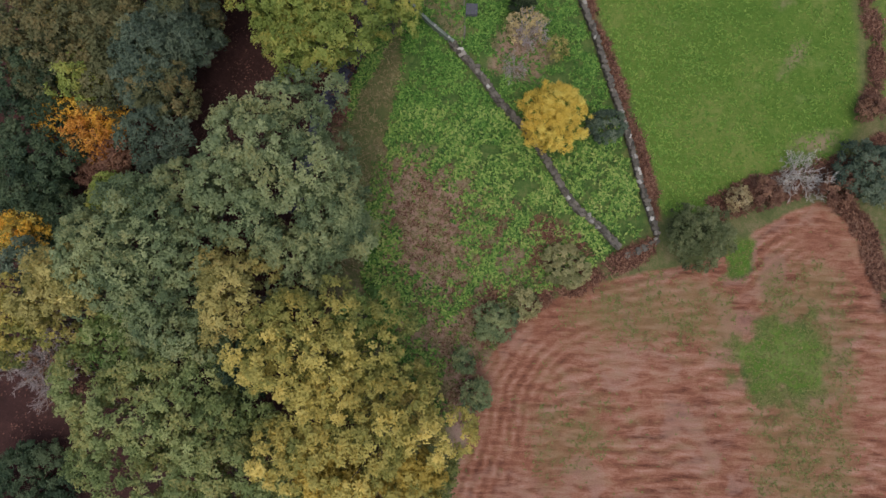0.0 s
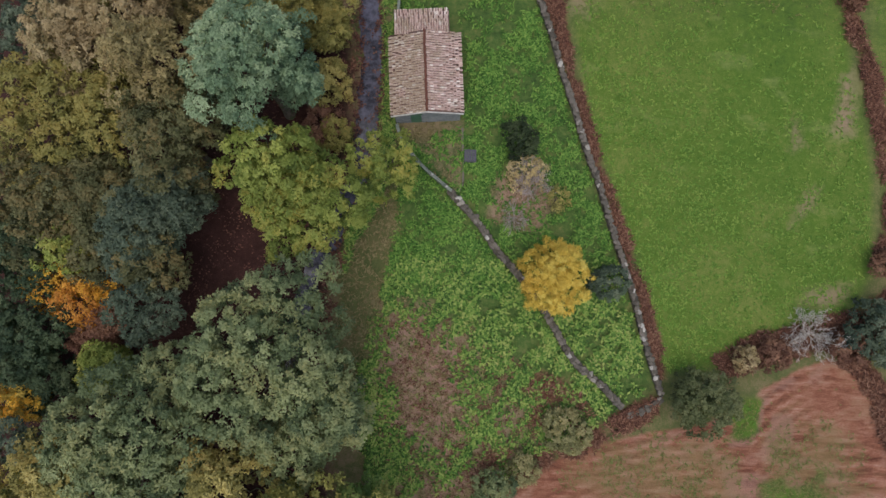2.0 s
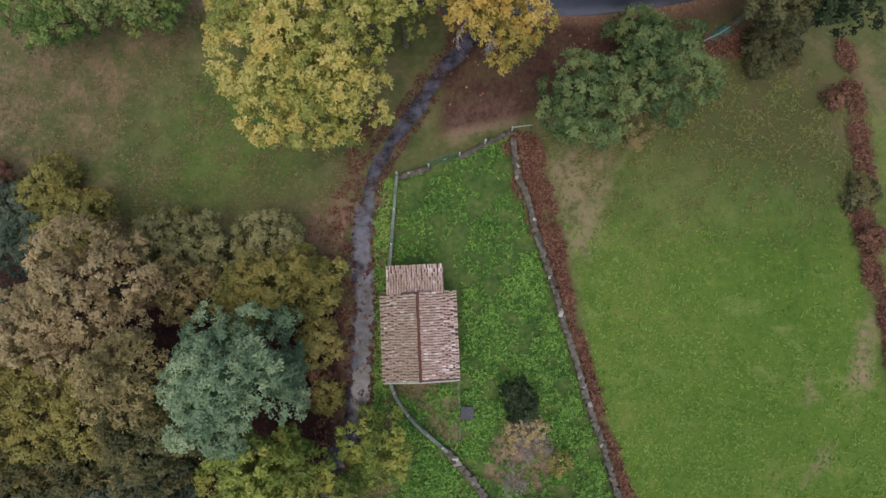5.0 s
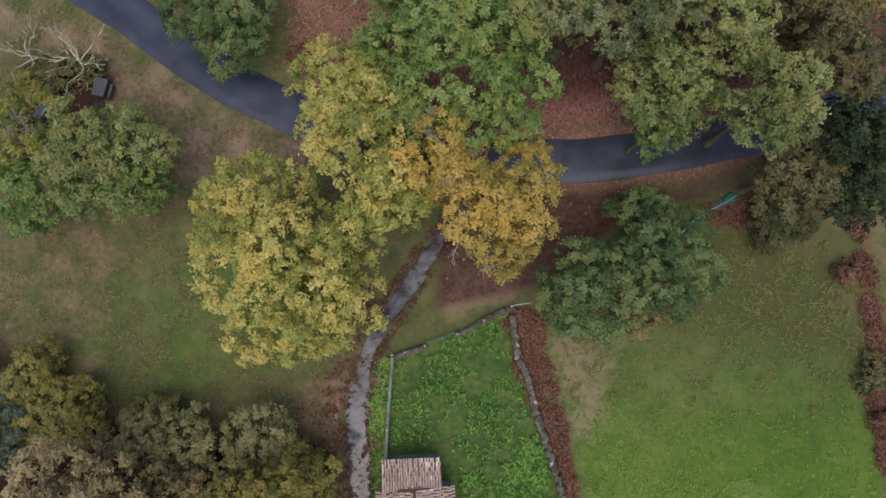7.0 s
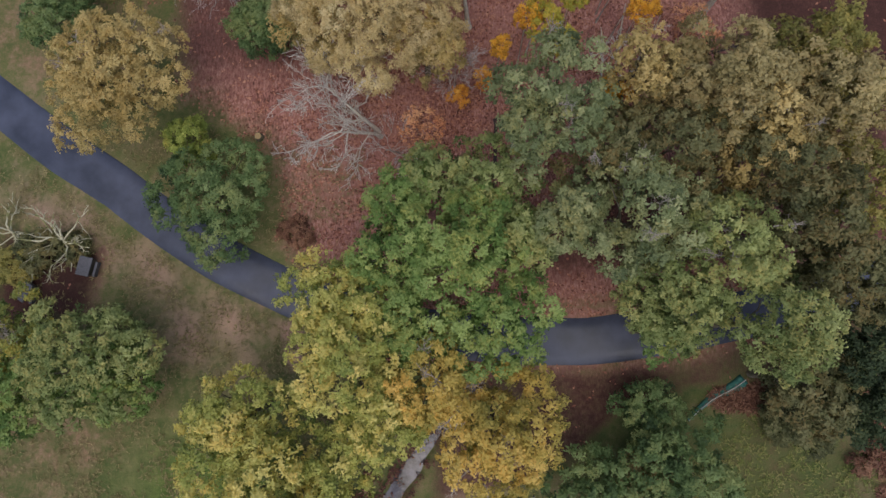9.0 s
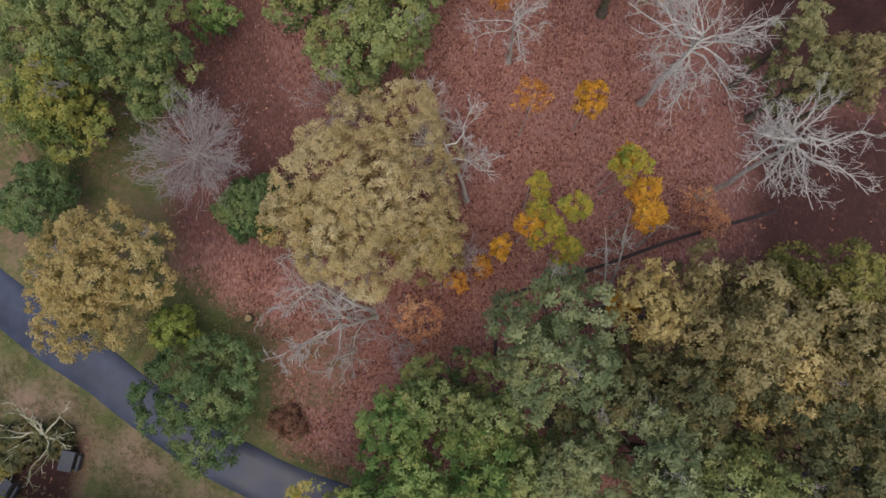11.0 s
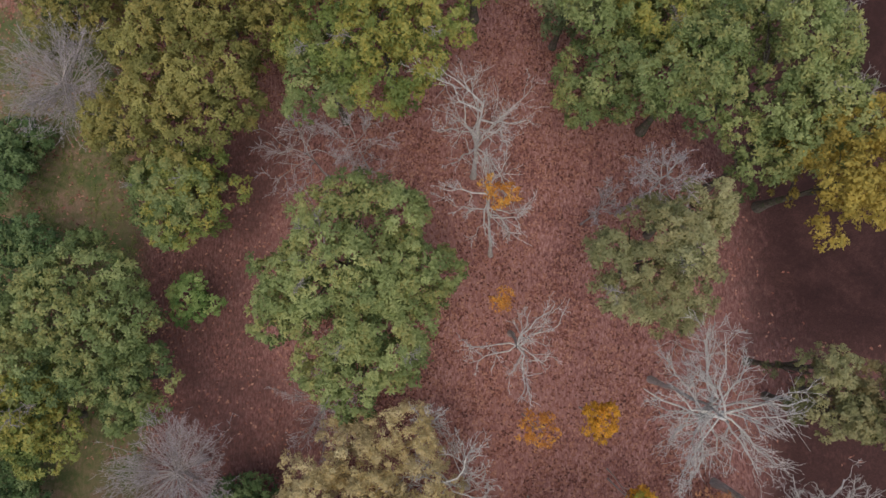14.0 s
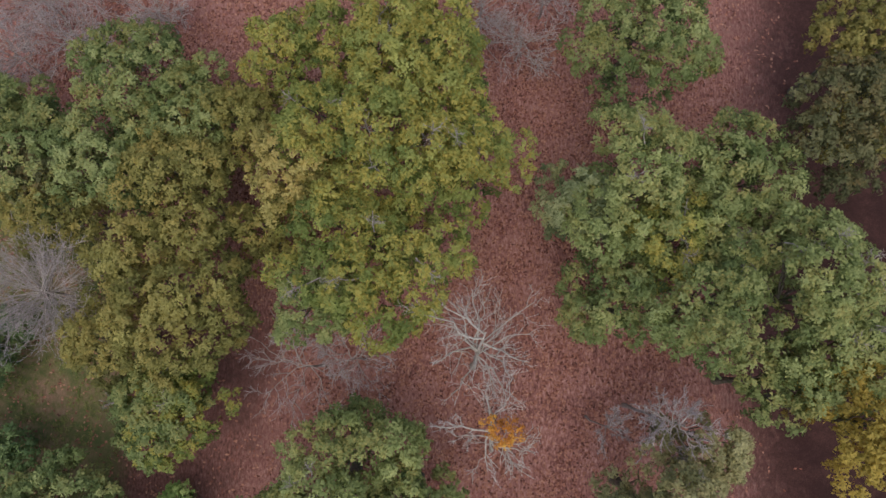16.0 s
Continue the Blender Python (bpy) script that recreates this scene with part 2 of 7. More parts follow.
def ground_material():
    n = Nodes("ground_cover")
    a, b, c = n.attribute("cover"), n.attribute("cover_more"), n.attribute("furrow")
    sep_a, sep_b = n.add("ShaderNodeSeparateColor"), n.add("ShaderNodeSeparateColor")
    n.link(a.outputs["Color"], sep_a.inputs[0])
    n.link(b.outputs["Color"], sep_b.inputs[0])
    litter_m, soil_m, lush_m = sep_a.outputs
    dry_m, bracken_m, field_m = sep_b.outputs
    dark_ground_m = a.outputs["Alpha"]
    at = n.coords()
    broad, patch, tuft, fine = n.noise(0.07, 4.0, at=at), n.noise(0.35, 5.0, 0.6, at=at), n.noise(1.8, 5.0, 0.65, at=at), n.noise(9.0, 4.0, 0.7, at=at)

    def blend(*parts):
        total = 0.0
        for node, weight in parts:
            total = n.math("ADD", n.math("MULTIPLY", node, weight), total)
        return total

    def grown(mask, soft=0.35):
        ragged = n.math("ADD", mask, n.math("MULTIPLY", n.math("SUBTRACT", blend((patch, 0.5), (tuft, 0.5)), 0.5), 1.1))
        return n.step(ragged, 0.5 - soft, 0.5 + soft)

    rough = n.ramp(blend((broad, 0.25), (patch, 0.3), (tuft, 0.2), (fine, 0.25)), (0.4, srgb(74, 92, 51)), (0.5, srgb(106, 109, 69)), (0.6, srgb(144, 125, 98)))
    field = n.ramp(blend((broad, 0.22), (patch, 0.18), (tuft, 0.25), (fine, 0.35)), (0.36, srgb(70, 102, 40)), (0.49, srgb(94, 123, 49)), (0.64, srgb(138, 142, 80)))
    streaks = n.noise(0.32, 4.0, 0.6, at=at, stretch=(0.5, 1.0, 1), warp=0.5)
    field = n.mix(n.math("MULTIPLY", n.step(streaks, 0.55, 0.74), 0.5), field, n.mix(fine, srgb(122, 140, 70), srgb(166, 172, 112)))
    lush = n.ramp(blend((patch, 0.35), (tuft, 0.4), (fine, 0.25)), (0.36, srgb(54, 79, 43)), (0.5, srgb(86, 111, 57)), (0.64, srgb(126, 128, 78)))
    dry = n.ramp(blend((patch, 0.35), (tuft, 0.35), (fine, 0.3)), (0.35, srgb(122, 90, 80)), (0.5, srgb(174, 142, 126)), (0.66, srgb(136, 132, 96)))
    strewn = n.noise(3.4, 5.0, 0.75, at=at, stretch=(1.5, 0.6, 1))
    litter = n.ramp(blend((broad, 0.12), (patch, 0.2), (tuft, 0.13), (strewn, 0.55)), (0.38, srgb(88, 58, 54)), (0.5, srgb(162, 114, 104)), (0.62, srgb(212, 168, 156)))
    litter = n.mix(n.math("MULTIPLY", n.step(blend((broad, 0.6), (patch, 0.4)), 0.46, 0.6), 0.5), litter, n.mix(fine, srgb(116, 74, 72), srgb(156, 110, 98)))
    dark_ground = n.ramp(blend((patch, 0.4), (tuft, 0.2), (fine, 0.4)), (0.35, srgb(48, 33, 31)), (0.5, srgb(68, 46, 43)), (0.66, srgb(96, 67, 60)))
    litter = n.mix(grown(dark_ground_m), litter, dark_ground)
    bracken = n.ramp(blend((patch, 0.3), (tuft, 0.3), (fine, 0.4)), (0.35, srgb(82, 50, 42)), (0.5, srgb(122, 82, 66)), (0.66, srgb(150, 112, 88)))
    streak = n.noise(1.1, 5.0, 0.7, at=at, stretch=(0.35, 1.6, 1), warp=0.6)
    ridge = n.math("ADD", n.math("MULTIPLY", c.outputs["Fac"], 0.075), blend((broad, 0.15), (patch, 0.2), (streak, 0.4), (fine, 0.25)))
    soil = n.ramp(ridge, (0.38, srgb(98, 60, 47)), (0.5, srgb(150, 101, 80)), (0.62, srgb(188, 144, 124)))
    pale = blend((n.noise(0.17, 3.0, at=at, warp=0.8), 0.75), (streak, 0.25))
    soil = n.mix(n.math("MULTIPLY", n.step(pale, 0.5, 0.62), 0.42), soil, n.mix(fine, srgb(156, 118, 102), srgb(190, 160, 146)))
    grass_m = n.math("ADD", n.math("MULTIPLY", n.attribute("sprout").outputs["Fac"], 0.34), n.math("SUBTRACT", blend((patch, 0.45), (streak, 0.3), (tuft, 0.25)), n.math("MULTIPLY", c.outputs["Fac"], 0.06)))
    soil = n.mix(n.math("MULTIPLY", n.step(grass_m, 0.5, 0.8), 0.62), soil, n.mix(tuft, srgb(104, 116, 62), srgb(154, 118, 92)))
    col = n.mix(grown(field_m), rough, field)
    col = n.mix(grown(lush_m), col, lush)
    col = n.mix(grown(dry_m), col, dry)
    col = n.mix(grown(soil_m, 0.2), col, soil)
    col = n.mix(grown(litter_m), col, litter)
    col = n.mix(grown(bracken_m), col, bracken)
    n.bump(blend((tuft, 0.5), (fine, 0.5)), 0.7, 0.12)
    return n.done(col, 0.95, 0.15)


GROUND = ground_material()


def cards_material(name, *stops):
    """Small plants or fallen leaves: each piece has its own shade."""
    n = Nodes(name)
    tone = n.math("ADD", n.math("MULTIPLY", n.island(), 0.6), n.math("MULTIPLY", n.noise(0.3, 3.0), 0.4))
    return n.done(n.ramp(tone, *stops), 0.75, 0.2)


WEED = cards_material("weed_leaves", (0.22, srgb(58, 88, 42)), (0.46, srgb(98, 136, 60)), (0.66, srgb(138, 166, 82)), (0.84, srgb(164, 172, 98)))
LOWWEED = cards_material("low_weed_leaves", (0.2, srgb(56, 92, 40)), (0.5, srgb(92, 136, 58)), (0.8, srgb(136, 170, 82)))
SWARD = cards_material("grass_tufts", (0.15, srgb(80, 116, 44)), (0.5, srgb(106, 142, 58)), (0.85, srgb(142, 164, 80)))
FALLEN = cards_material("fallen_leaves", (0.2, srgb(96, 62, 55)), (0.4, srgb(136, 88, 74)), (0.62, srgb(172, 120, 101)), (0.86, srgb(196, 149, 126)))
BRACKEN = cards_material("bracken_fronds", (0.15, srgb(78, 50, 42)), (0.5, srgb(118, 82, 66)), (0.85, srgb(158, 122, 100)))
SPROUT = cards_material("thin_grass", (0.15, srgb(92, 108, 54)), (0.5, srgb(120, 126, 70)), (0.85, srgb(148, 138, 92)))
DRYSTALK = cards_material("dry_stalks", (0.15, srgb(98, 92, 60)), (0.5, srgb(132, 122, 84)), (0.85, srgb(168, 154, 114)))
DARKLEAF = cards_material("dark_fallen_leaves", (0.15, srgb(60, 40, 38)), (0.5, srgb(96, 66, 58)), (0.85, srgb(136, 98, 82)))


# ---------------------------------------------------------------- mesh helpers
RISE_Y = (-60, 12, 40, 60, 100, 115, 140, 200)
RISE_Z = (-2.5, -1.3, -0.2, 0.2, 0.0, 0.3, 2.2, 4.0)
STREAM = ((-15.5, 12.0), (-13.0, 22.0), (-10.2, 28.5), (-8.6, 32.4), (-8.0, 35.7), (-8.0, 39.8), (-7.8, 45.8), (-8.3, 50.8), (-8.2, 54.5), (-7.4, 58.6), (-5.6, 62.0), (-3.2, 65.6), (-0.7, 69.7), (3.0, 74.0))
ROAD = ((-420, 385), (-150, 181), (-75, 124), (-60, 112.5), (-47.4, 103.2), (-41, 98.4), (-34.5, 94.2), (-29.5, 90.7), (-22.2, 86.2), (-16.2, 83.4), (-9, 80.8), (0, 79.0), (11, 78.4), (18, 78.9), (24, 79.9), (30, 81.2), (36, 82.6), (50, 86), (75, 93), (160, 118), (460, 205))


def smooth_line(points, step=0.6):
    """The polyline resampled as a Catmull-Rom curve."""
    p = np.array(points, float)
    p = np.vstack([2 * p[0] - p[1], p, 2 * p[-1] - p[-2]])
    out = []
    for k in range(1, len(p) - 2):
        a, b, c, d = p[k - 1:k + 3]
        m = max(2, int(np.linalg.norm(c - b) / step))
        s = np.linspace(0, 1, m, endpoint=False)[:, None]
        out.append(0.5 * (2 * b + (c - a) * s + (2 * a - 5 * b + 4 * c - d) * s ** 2 + (3 * b - a - 3 * c + d) * s ** 3))
    return np.vstack(out + [p[-2][None]])


def line_distance(x, y, points):
    """Distance of each place from a polyline."""
    best = np.full(np.shape(x), 1e9)
    pts = np.array(points, float)
    for (ax, ay), (bx, by) in zip(pts[:-1], pts[1:]):
        dx, dy = bx - ax, by - ay
        s = np.clip(((x - ax) * dx + (y - ay) * dy) / (dx * dx + dy * dy), 0, 1)
        best = np.minimum(best, np.hypot(x - ax - s * dx, y - ay - s * dy))
    return best


def inside(x, y, points):
    """Whether each place lies in a polygon."""
    hit = np.zeros(np.shape(x), bool)
    pts = np.array(points, float)
    for (ax, ay), (bx, by) in zip(pts, np.roll(pts, -1, 0)):
        hit ^= ((ay > y) != (by > y)) & (x < (bx - ax) * (y - ay) / (by - ay + 1e-12) + ax)
    return hit


def area(x, y, points, soft=1.5):
    """1 inside a polygon, fading to 0 across its edge."""
    d = line_distance(x, y, list(points) + [points[0]])
    return np.clip(0.5 + np.where(inside(x, y, points), d, -d) / soft, 0, 1)


def ground_z(x, y):
    x, y = np.asarray(x, float), np.asarray(y, float)
    z = np.interp(y, RISE_Y, RISE_Z)
    z = z + 0.1 * np.sin(x * 0.23 + 1.3) * np.sin(y * 0.19) + 0.05 * np.sin(x * 0.71 + y * 0.5)
    return z


def surface_z(x, y):
    """The ground with the stream's bed cut into it and the road's bed levelled."""
    z = ground_z(x, y)
    y = np.asarray(y, float)
    d = line_distance(np.asarray(x, float), y, STREAM)
    wide = np.interp(y, (20, 36, 52, 57, 61, 65, 70), (0.8, 1.0, 0.9, 0.55, 0.48, 0.7, 0.62)) * (1 + 0.22 * np.sin(y * 1.7) * np.sin(y * 0.63 + 1))
    return z - 0.75 * np.clip(1.35 - d / (1.55 * wide), 0, 1)


def mesh_object(name, verts, faces, material, parent=None, smooth=False, label=""):
    me = bpy.data.meshes.new(name)
    me.from_pydata([tuple(v) for v in verts], [], [tuple(f) for f in faces])
    me.materials.append(material)
    if smooth:
        me.polygons.foreach_set("use_smooth", [True] * len(me.polygons))
    ob = new(name, me)
    if parent:
        ob.parent = parent
    if label:
        tagged(ob, label)
    return ob


def quads_mesh(name, verts, quads, material, smooth=False):
    """A mesh from arrays: verts (n, 3) and faces (m, 3) or (m, 4)."""
    me = bpy.data.meshes.new(name)
    v, q = np.ascontiguousarray(verts, np.float32), np.ascontiguousarray(quads, np.int32)
    me.vertices.add(len(v))
    me.vertices.foreach_set("co", v.ravel())
    me.loops.add(q.size)
    me.loops.foreach_set("vertex_index", q.ravel())
    me.polygons.add(len(q))
    me.polygons.foreach_set("loop_start", np.arange(0, q.size, q.shape[1], dtype=np.int32))
    me.polygons.foreach_set("loop_total", np.full(len(q), q.shape[1], np.int32))
    me.materials.append(material)
    if smooth:
        me.polygons.foreach_set("use_smooth", np.ones(len(q), bool))
    me.update()
    me.validate()
    return me


def part(name, bm, material, parent, label=""):
    """Links a bmesh as one mesh object under a thing or a part."""
    me = bpy.data.meshes.new(name)
    bm.to_mesh(me)
    bm.free()
    me.materials.append(material)
    ob = new(name, me)
    ob.parent = parent
    if label:
        tagged(ob, label)
    return ob


def unit(v):
    return v / (np.linalg.norm(v, axis=-1, keepdims=True) + 1e-9)


def cards(rng, places, normals, ways, length, width, fold=0.2):
    """Pointed leaves, one at each place, facing along the normals and pointing along the ways."""
    n = len(places)
    side = unit(np.cross(normals, ways))
    along = np.cross(side, normals)
    size = rng.uniform(0.7, 1.3, (n, 1))
    ln, wd = length * size, width * size
    v = np.empty((n, 3, 3))
    v[:, 0] = places + along * ln * 0.4 + side * wd * 0.5 + normals * wd * fold
    v[:, 1] = places - along * ln * 0.6 - normals * ln * 0.12
    v[:, 2] = places + along * ln * 0.4 - side * wd * 0.5 + normals * wd * fold
    return v.reshape(-1, 3), np.arange(3 * n).reshape(-1, 3)


def tubes(paths, radii, sides=4):
    """Tapered tubes along paths (n, m, 3) with radii (n, m)."""
    paths, radii = np.asarray(paths, float), np.asarray(radii, float)
    n, m = radii.shape
    tan = unit(np.gradient(paths, axis=1))
    ref = np.where(np.abs(tan[..., 2:]) > 0.9, (1.0, 0.0, 0.0), (0.0, 0.0, 1.0))
    u = unit(np.cross(tan, ref))
    w = np.cross(tan, u)
    ang = np.arange(sides) * 2 * np.pi / sides
    ring = paths[:, :, None] + radii[..., None, None] * (u[:, :, None] * np.cos(ang)[:, None] + w[:, :, None] * np.sin(ang)[:, None])
    verts = ring.reshape(-1, 3)
    base = (np.arange(n)[:, None, None] * m + np.arange(m - 1)[None, :, None]) * sides
    k = np.arange(sides)[None, None, :]
    k2 = (k + 1) % sides
    quads = np.stack([base + k, base + k2, base + sides + k2, base + sides + k], -1).reshape(-1, 4)
    return verts, quads


def joined(*pieces):
    verts, quads, at = [], [], 0
    for v, q in pieces:
        verts.append(v)
        quads.append(q + at)
        at += len(v)
    return np.vstack(verts), np.vstack(quads)


def limb(rng, start, way, length, points=5, sag=0.0, wander=0.1):
    s = np.linspace(0, 1, points)[:, None]
    p = start + way * length * s
    p = p + np.cumsum(rng.normal(size=(points, 3)) * length * wander / points, 0) * (s > 0)
    p[:, 2] += sag * length * s[:, 0] ** 2
    return p


def sprays(rng, starts, ways, lengths, girths, per, share, spread, lift, points=4, first=0.25):
    """Side shoots of a set of branches: per branch, per shoots of about share of its length."""
    n = len(starts)
    k = n * per
    owner = np.repeat(np.arange(n), per)
    at = rng.uniform(first, 1.0, k)
    m = starts.shape[1]
    pos = at * (m - 1)
    lo = np.minimum(pos.astype(int), m - 2)
    f = (pos - lo)[:, None]
    begin = starts[owner, lo] * (1 - f) + starts[owner, lo + 1] * f
    along = unit(starts[owner, lo + 1] - starts[owner, lo])
    way = unit(along + rng.normal(size=(k, 3)) * spread + np.array([0, 0, lift]))
    ln = lengths[owner] * share * rng.uniform(0.6, 1.25, k) * (1.15 - 0.5 * at)
    s = np.linspace(0, 1, points)
    path = begin[:, None] + way[:, None] * (ln[:, None] * s)[..., None]
    path = path + np.cumsum(rng.normal(size=(k, points, 3)), 1) * (0.07 * ln[:, None] * (s > 0))[..., None]
    g = girths[owner] * (1 - 0.7 * at) * 0.62
    return path, way, ln, g


# ---------------------------------------------------------------- ground
WALL_WEST = ((1.1, 30.7), (4.1, 27.5), (5.9, 24.9), (8.0, 22.7), (10.1, 20.1), (11.6, 17.9), (13.1, 15.3), (14.5, 13.4), (16.6, 11.8), (18.8, 9.6))
WALL_EAST = ((7.1, 62.3), (7.3, 60.5), (7.7, 58.4), (8.6, 56.3), (9.6, 52.5), (11.1, 48.2), (12.6, 43.3), (13.9, 39.4), (15.0, 35.6), (16.4, 31.8), (17.6, 27.8), (19.1, 23.4), (20.2, 19.9), (21.1, 16.4), (22.0, 13.5), (22.8, 11.0))
PLOUGHED = ((-3.5, -40), (2.2, -16.1), (3.9, -10), (4.9, -3.8), (7.7, 0.8), (10.6, 3.2), (15.8, 5.4), (22.2, 7.1), (26.9, 7.9), (30.4, 9.4), (33.2, 11.6), (36.5, 13.6), (40.1, 15.0), (43.2, 14.4), (44.6, 10.8), (46, 6), (48, -6), (52, -40))
FIELD_EAST = ((8.5, 63), (12.5, 51), (16.3, 36), (21.6, 21), (23.6, 13), (28, 13.5), (34, 17), (42, 19), (44.5, 24), (45, 34), (43, 50), (41, 60), (39, 70), (30, 72), (20, 66), (14, 63))
PADDOCK = ((-4.8, 46), (-4.8, 58), (6.8, 63), (8.5, 56), (15, 35.5), (22.5, 12), (19, 9.4), (15.5, 6), (9, 4), (4, -3), (-2, -4), (-6, 2), (-7.5, 12), (-5, 25), (-4, 36), (2.4, 38))

fine_x, fine_y = np.arange(-56, 56.01, 0.46), np.arange(-34, 184.01, 0.46)
far = np.array([60, 66, 75, 110, 180, 320, 600, 1200, 2400])
xs = np.concatenate([-far[::-1], fine_x, far])
ys = np.concatenate([-far[::-1], fine_y, far + 140])
gx, gy = np.meshgrid(xs, ys)
fx, fy = gx.ravel(), gy.ravel()
fz = surface_z(fx, fy)

soil = area(fx, fy, PLOUGHED, 1.2)
green_patch = np.maximum(area(fx, fy, ((31.1, 0.4), (34.9, 2.6), (39.0, 3.0), (42.3, -0.3), (40.9, -4.9), (36.3, -6.1), (32.3, -4.6), (30.7, -2.4)), 6.0) * np.interp(fx, (31, 36, 42), (1.0, 0.85, 0.55)),
                         area(fx, fy, ((30.5, 10.3), (33.1, 10.7), (32.7, 7.4), (30.4, 6.8)), 2.0))
wisps = np.sin(fx * 1.1 + 0.7 * fy) * np.sin(fy * 0.9 - 0.4 * fx + 1.0) + 0.6 * np.sin(fx * 2.3 - fy * 1.1) * np.sin(fy * 1.9 + fx * 0.6)
green_patch = np.clip(green_patch * 1.25 + 0.16 * wisps * (green_patch > 0.02) - 0.06, 0, 1)
sprout = np.clip(0.16 * wisps + np.maximum.reduce([area(fx, fy, ((33.3, 8.1), (41.5, 7.7), (43.0, 3.1), (41, -24), (34, -24), (32.8, -8.5)), 5.0) * 0.8,
                                    area(fx, fy, ((18.1, 6.4), (30.4, 6.5), (30.8, 1.0), (29.6, -0.7), (20.4, -0.5), (13.5, 1.9)), 4.0) * 0.72,
                                    area(fx, fy, ((9.6, -7.0), (18.1, -5.1), (19.2, -11.1), (11.3, -14.1)), 5.0) * 0.62]), 0.12, 1)
edge = line_distance(fx, fy, PLOUGHED[:14])
turn = np.clip((7.5 - edge) / 3.0, 0, 1)
straight = fy - 0.1 * fx + 0.004 * (fx - 22) ** 2 + 0.4 * np.sin(fx * 0.5 + 0.3 * fy) * np.sin(fy * 0.45) + 0.15 * np.sin(fx * 1.7)
furrow = turn * np.sin(edge * 2 * np.pi / 1.05) + (1 - turn) * np.sin(straight * 2 * np.pi / 1.4)
patchy = np.clip(0.55 + 0.5 * np.sin(fx * 0.31 + 1.0) * np.sin(fy * 0.37 + 0.6 * np.sin(fx * 0.2)) + 0.25 * np.sin(fx * 0.9 + fy * 1.3), 0.05, 1)
furrow = furrow * soil * patchy
fz = fz + 0.025 * furrow * (1 - green_patch)
soil = soil * (1 - green_patch)

woods_west = area(fx, fy, ((-70, -60), (-4, -60), (-5, -12), (-10, -1), (-11.5, 10), (-11, 20), (-9.5, 34), (-9.5, 46), (-11.5, 50), (-22, 49), (-34, 52), (-70, 54)), 4.0)
woods_north = area(fx, fy, ((-29, 118), (-28, 108), (-29.2, 103), (-24, 100), (-18.5, 95.9), (-18, 88.5), (-12, 85.5), (0, 82), (11, 81.6), (30, 84.5), (70, 93), (70, 200), (-70, 200), (-60, 162), (-33, 158), (-30, 138), (-30, 126)), 5.0)
verge = np.maximum(area(fx, fy, ((-1, 62.5), (8, 64.5), (13, 67), (17, 71), (24, 73.5), (32, 75), (48, 80), (48, 84), (14, 75.8), (0, 76.3), (-1, 70)), 2.0) * np.interp(fx, (4, 16, 24, 40), (0.66, 0.74, 0.55, 0.55)),
                   np.clip(1.6 - np.abs(line_distance(fx, fy, ROAD) - 2.6) / 0.6, 0, 1) * np.interp(fx, (-16, -6, 20), (0.0, 0.75, 0.6)))
bank = np.clip(2.1 - line_distance(fx, fy, STREAM) / 1.35, 0, 1) * 0.2
sparse = area(fx, fy, ((-19, 88), (-8, 90), (-8, 98), (-16, 100), (-26, 107), (-30, 104)), 4.0) * 0.4
litter = np.clip(np.maximum.reduce([woods_west * 0.95, woods_north - sparse, verge, bank, area(fx, fy, ((-46, 79), (-36, 80), (-34, 88), (-46, 89)), 3.0) * 0.8, area(fx, fy, ((-34, 70), (-24, 74), (-26, 80), (-34, 78)), 4.0) * 0.3, area(fx, fy, ((-50, 50), (-34, 52), (-33, 62), (-29, 70), (-24, 74), (-30, 80), (-50, 76)), 6.0) * 0.32, area(fx, fy, ((-18, 50), (-9, 50), (-8.5, 56), (-14, 55)), 3.0) * 0.5]), 0, 1)

litter = np.maximum(litter, area(fx, fy, ((-50, 106), (-28, 102), (-28, 150), (-50, 160)), 5.0) * 0.34)
# dark ground in patches; over woods_west also its dense shade put into colour
dark_ground = np.clip(np.maximum.reduce([woods_west, area(fx, fy, ((25, 104.5), (29, 107.5), (30, 116), (32, 125), (38, 122), (56, 122), (56, 95), (30, 96), (24, 99)), 8.0) * 0.75,
                                   area(fx, fy, ((29, 141), (29, 131), (31, 125), (38, 121), (52, 118), (58, 150), (58, 200), (38, 200), (33, 178), (33, 160)), 15.0), area(fx, fy, ((-31, 104), (-14, 104), (-10, 116), (-16, 130), (-10, 148), (-33, 152), (-36, 126)), 8.0) * 0.52, area(fx, fy, ((-48, 78), (-36, 79), (-34, 89), (-48, 90)), 3.0) * 0.8, area(fx, fy, ((8, 84), (50, 88), (50, 100), (20, 96), (8, 92)), 4.0) * 0.6, area(fx, fy, ((-2, 62), (9, 63), (48, 74), (48, 84), (24, 77), (-2, 75)), 3.0) * 0.68]), 0, 1)

litter = np.maximum(litter, area(fx, fy, ((22, 60), (44, 55), (42, 72), (30, 74), (18, 67)), 9.0) * 0.44)
dark_ground = np.maximum(dark_ground, area(fx, fy, ((16, 58), (46, 52), (44, 74), (30, 76), (14, 68)), 4.0) * 0.9)
away = np.clip((57 + 2.5 * np.sin(fy * 0.11) + 2.0 * np.sin(fy * 0.29 + 1.0) - np.abs(fx)) / 9, 0, 1)
litter, dark_ground = litter * away, dark_ground * away

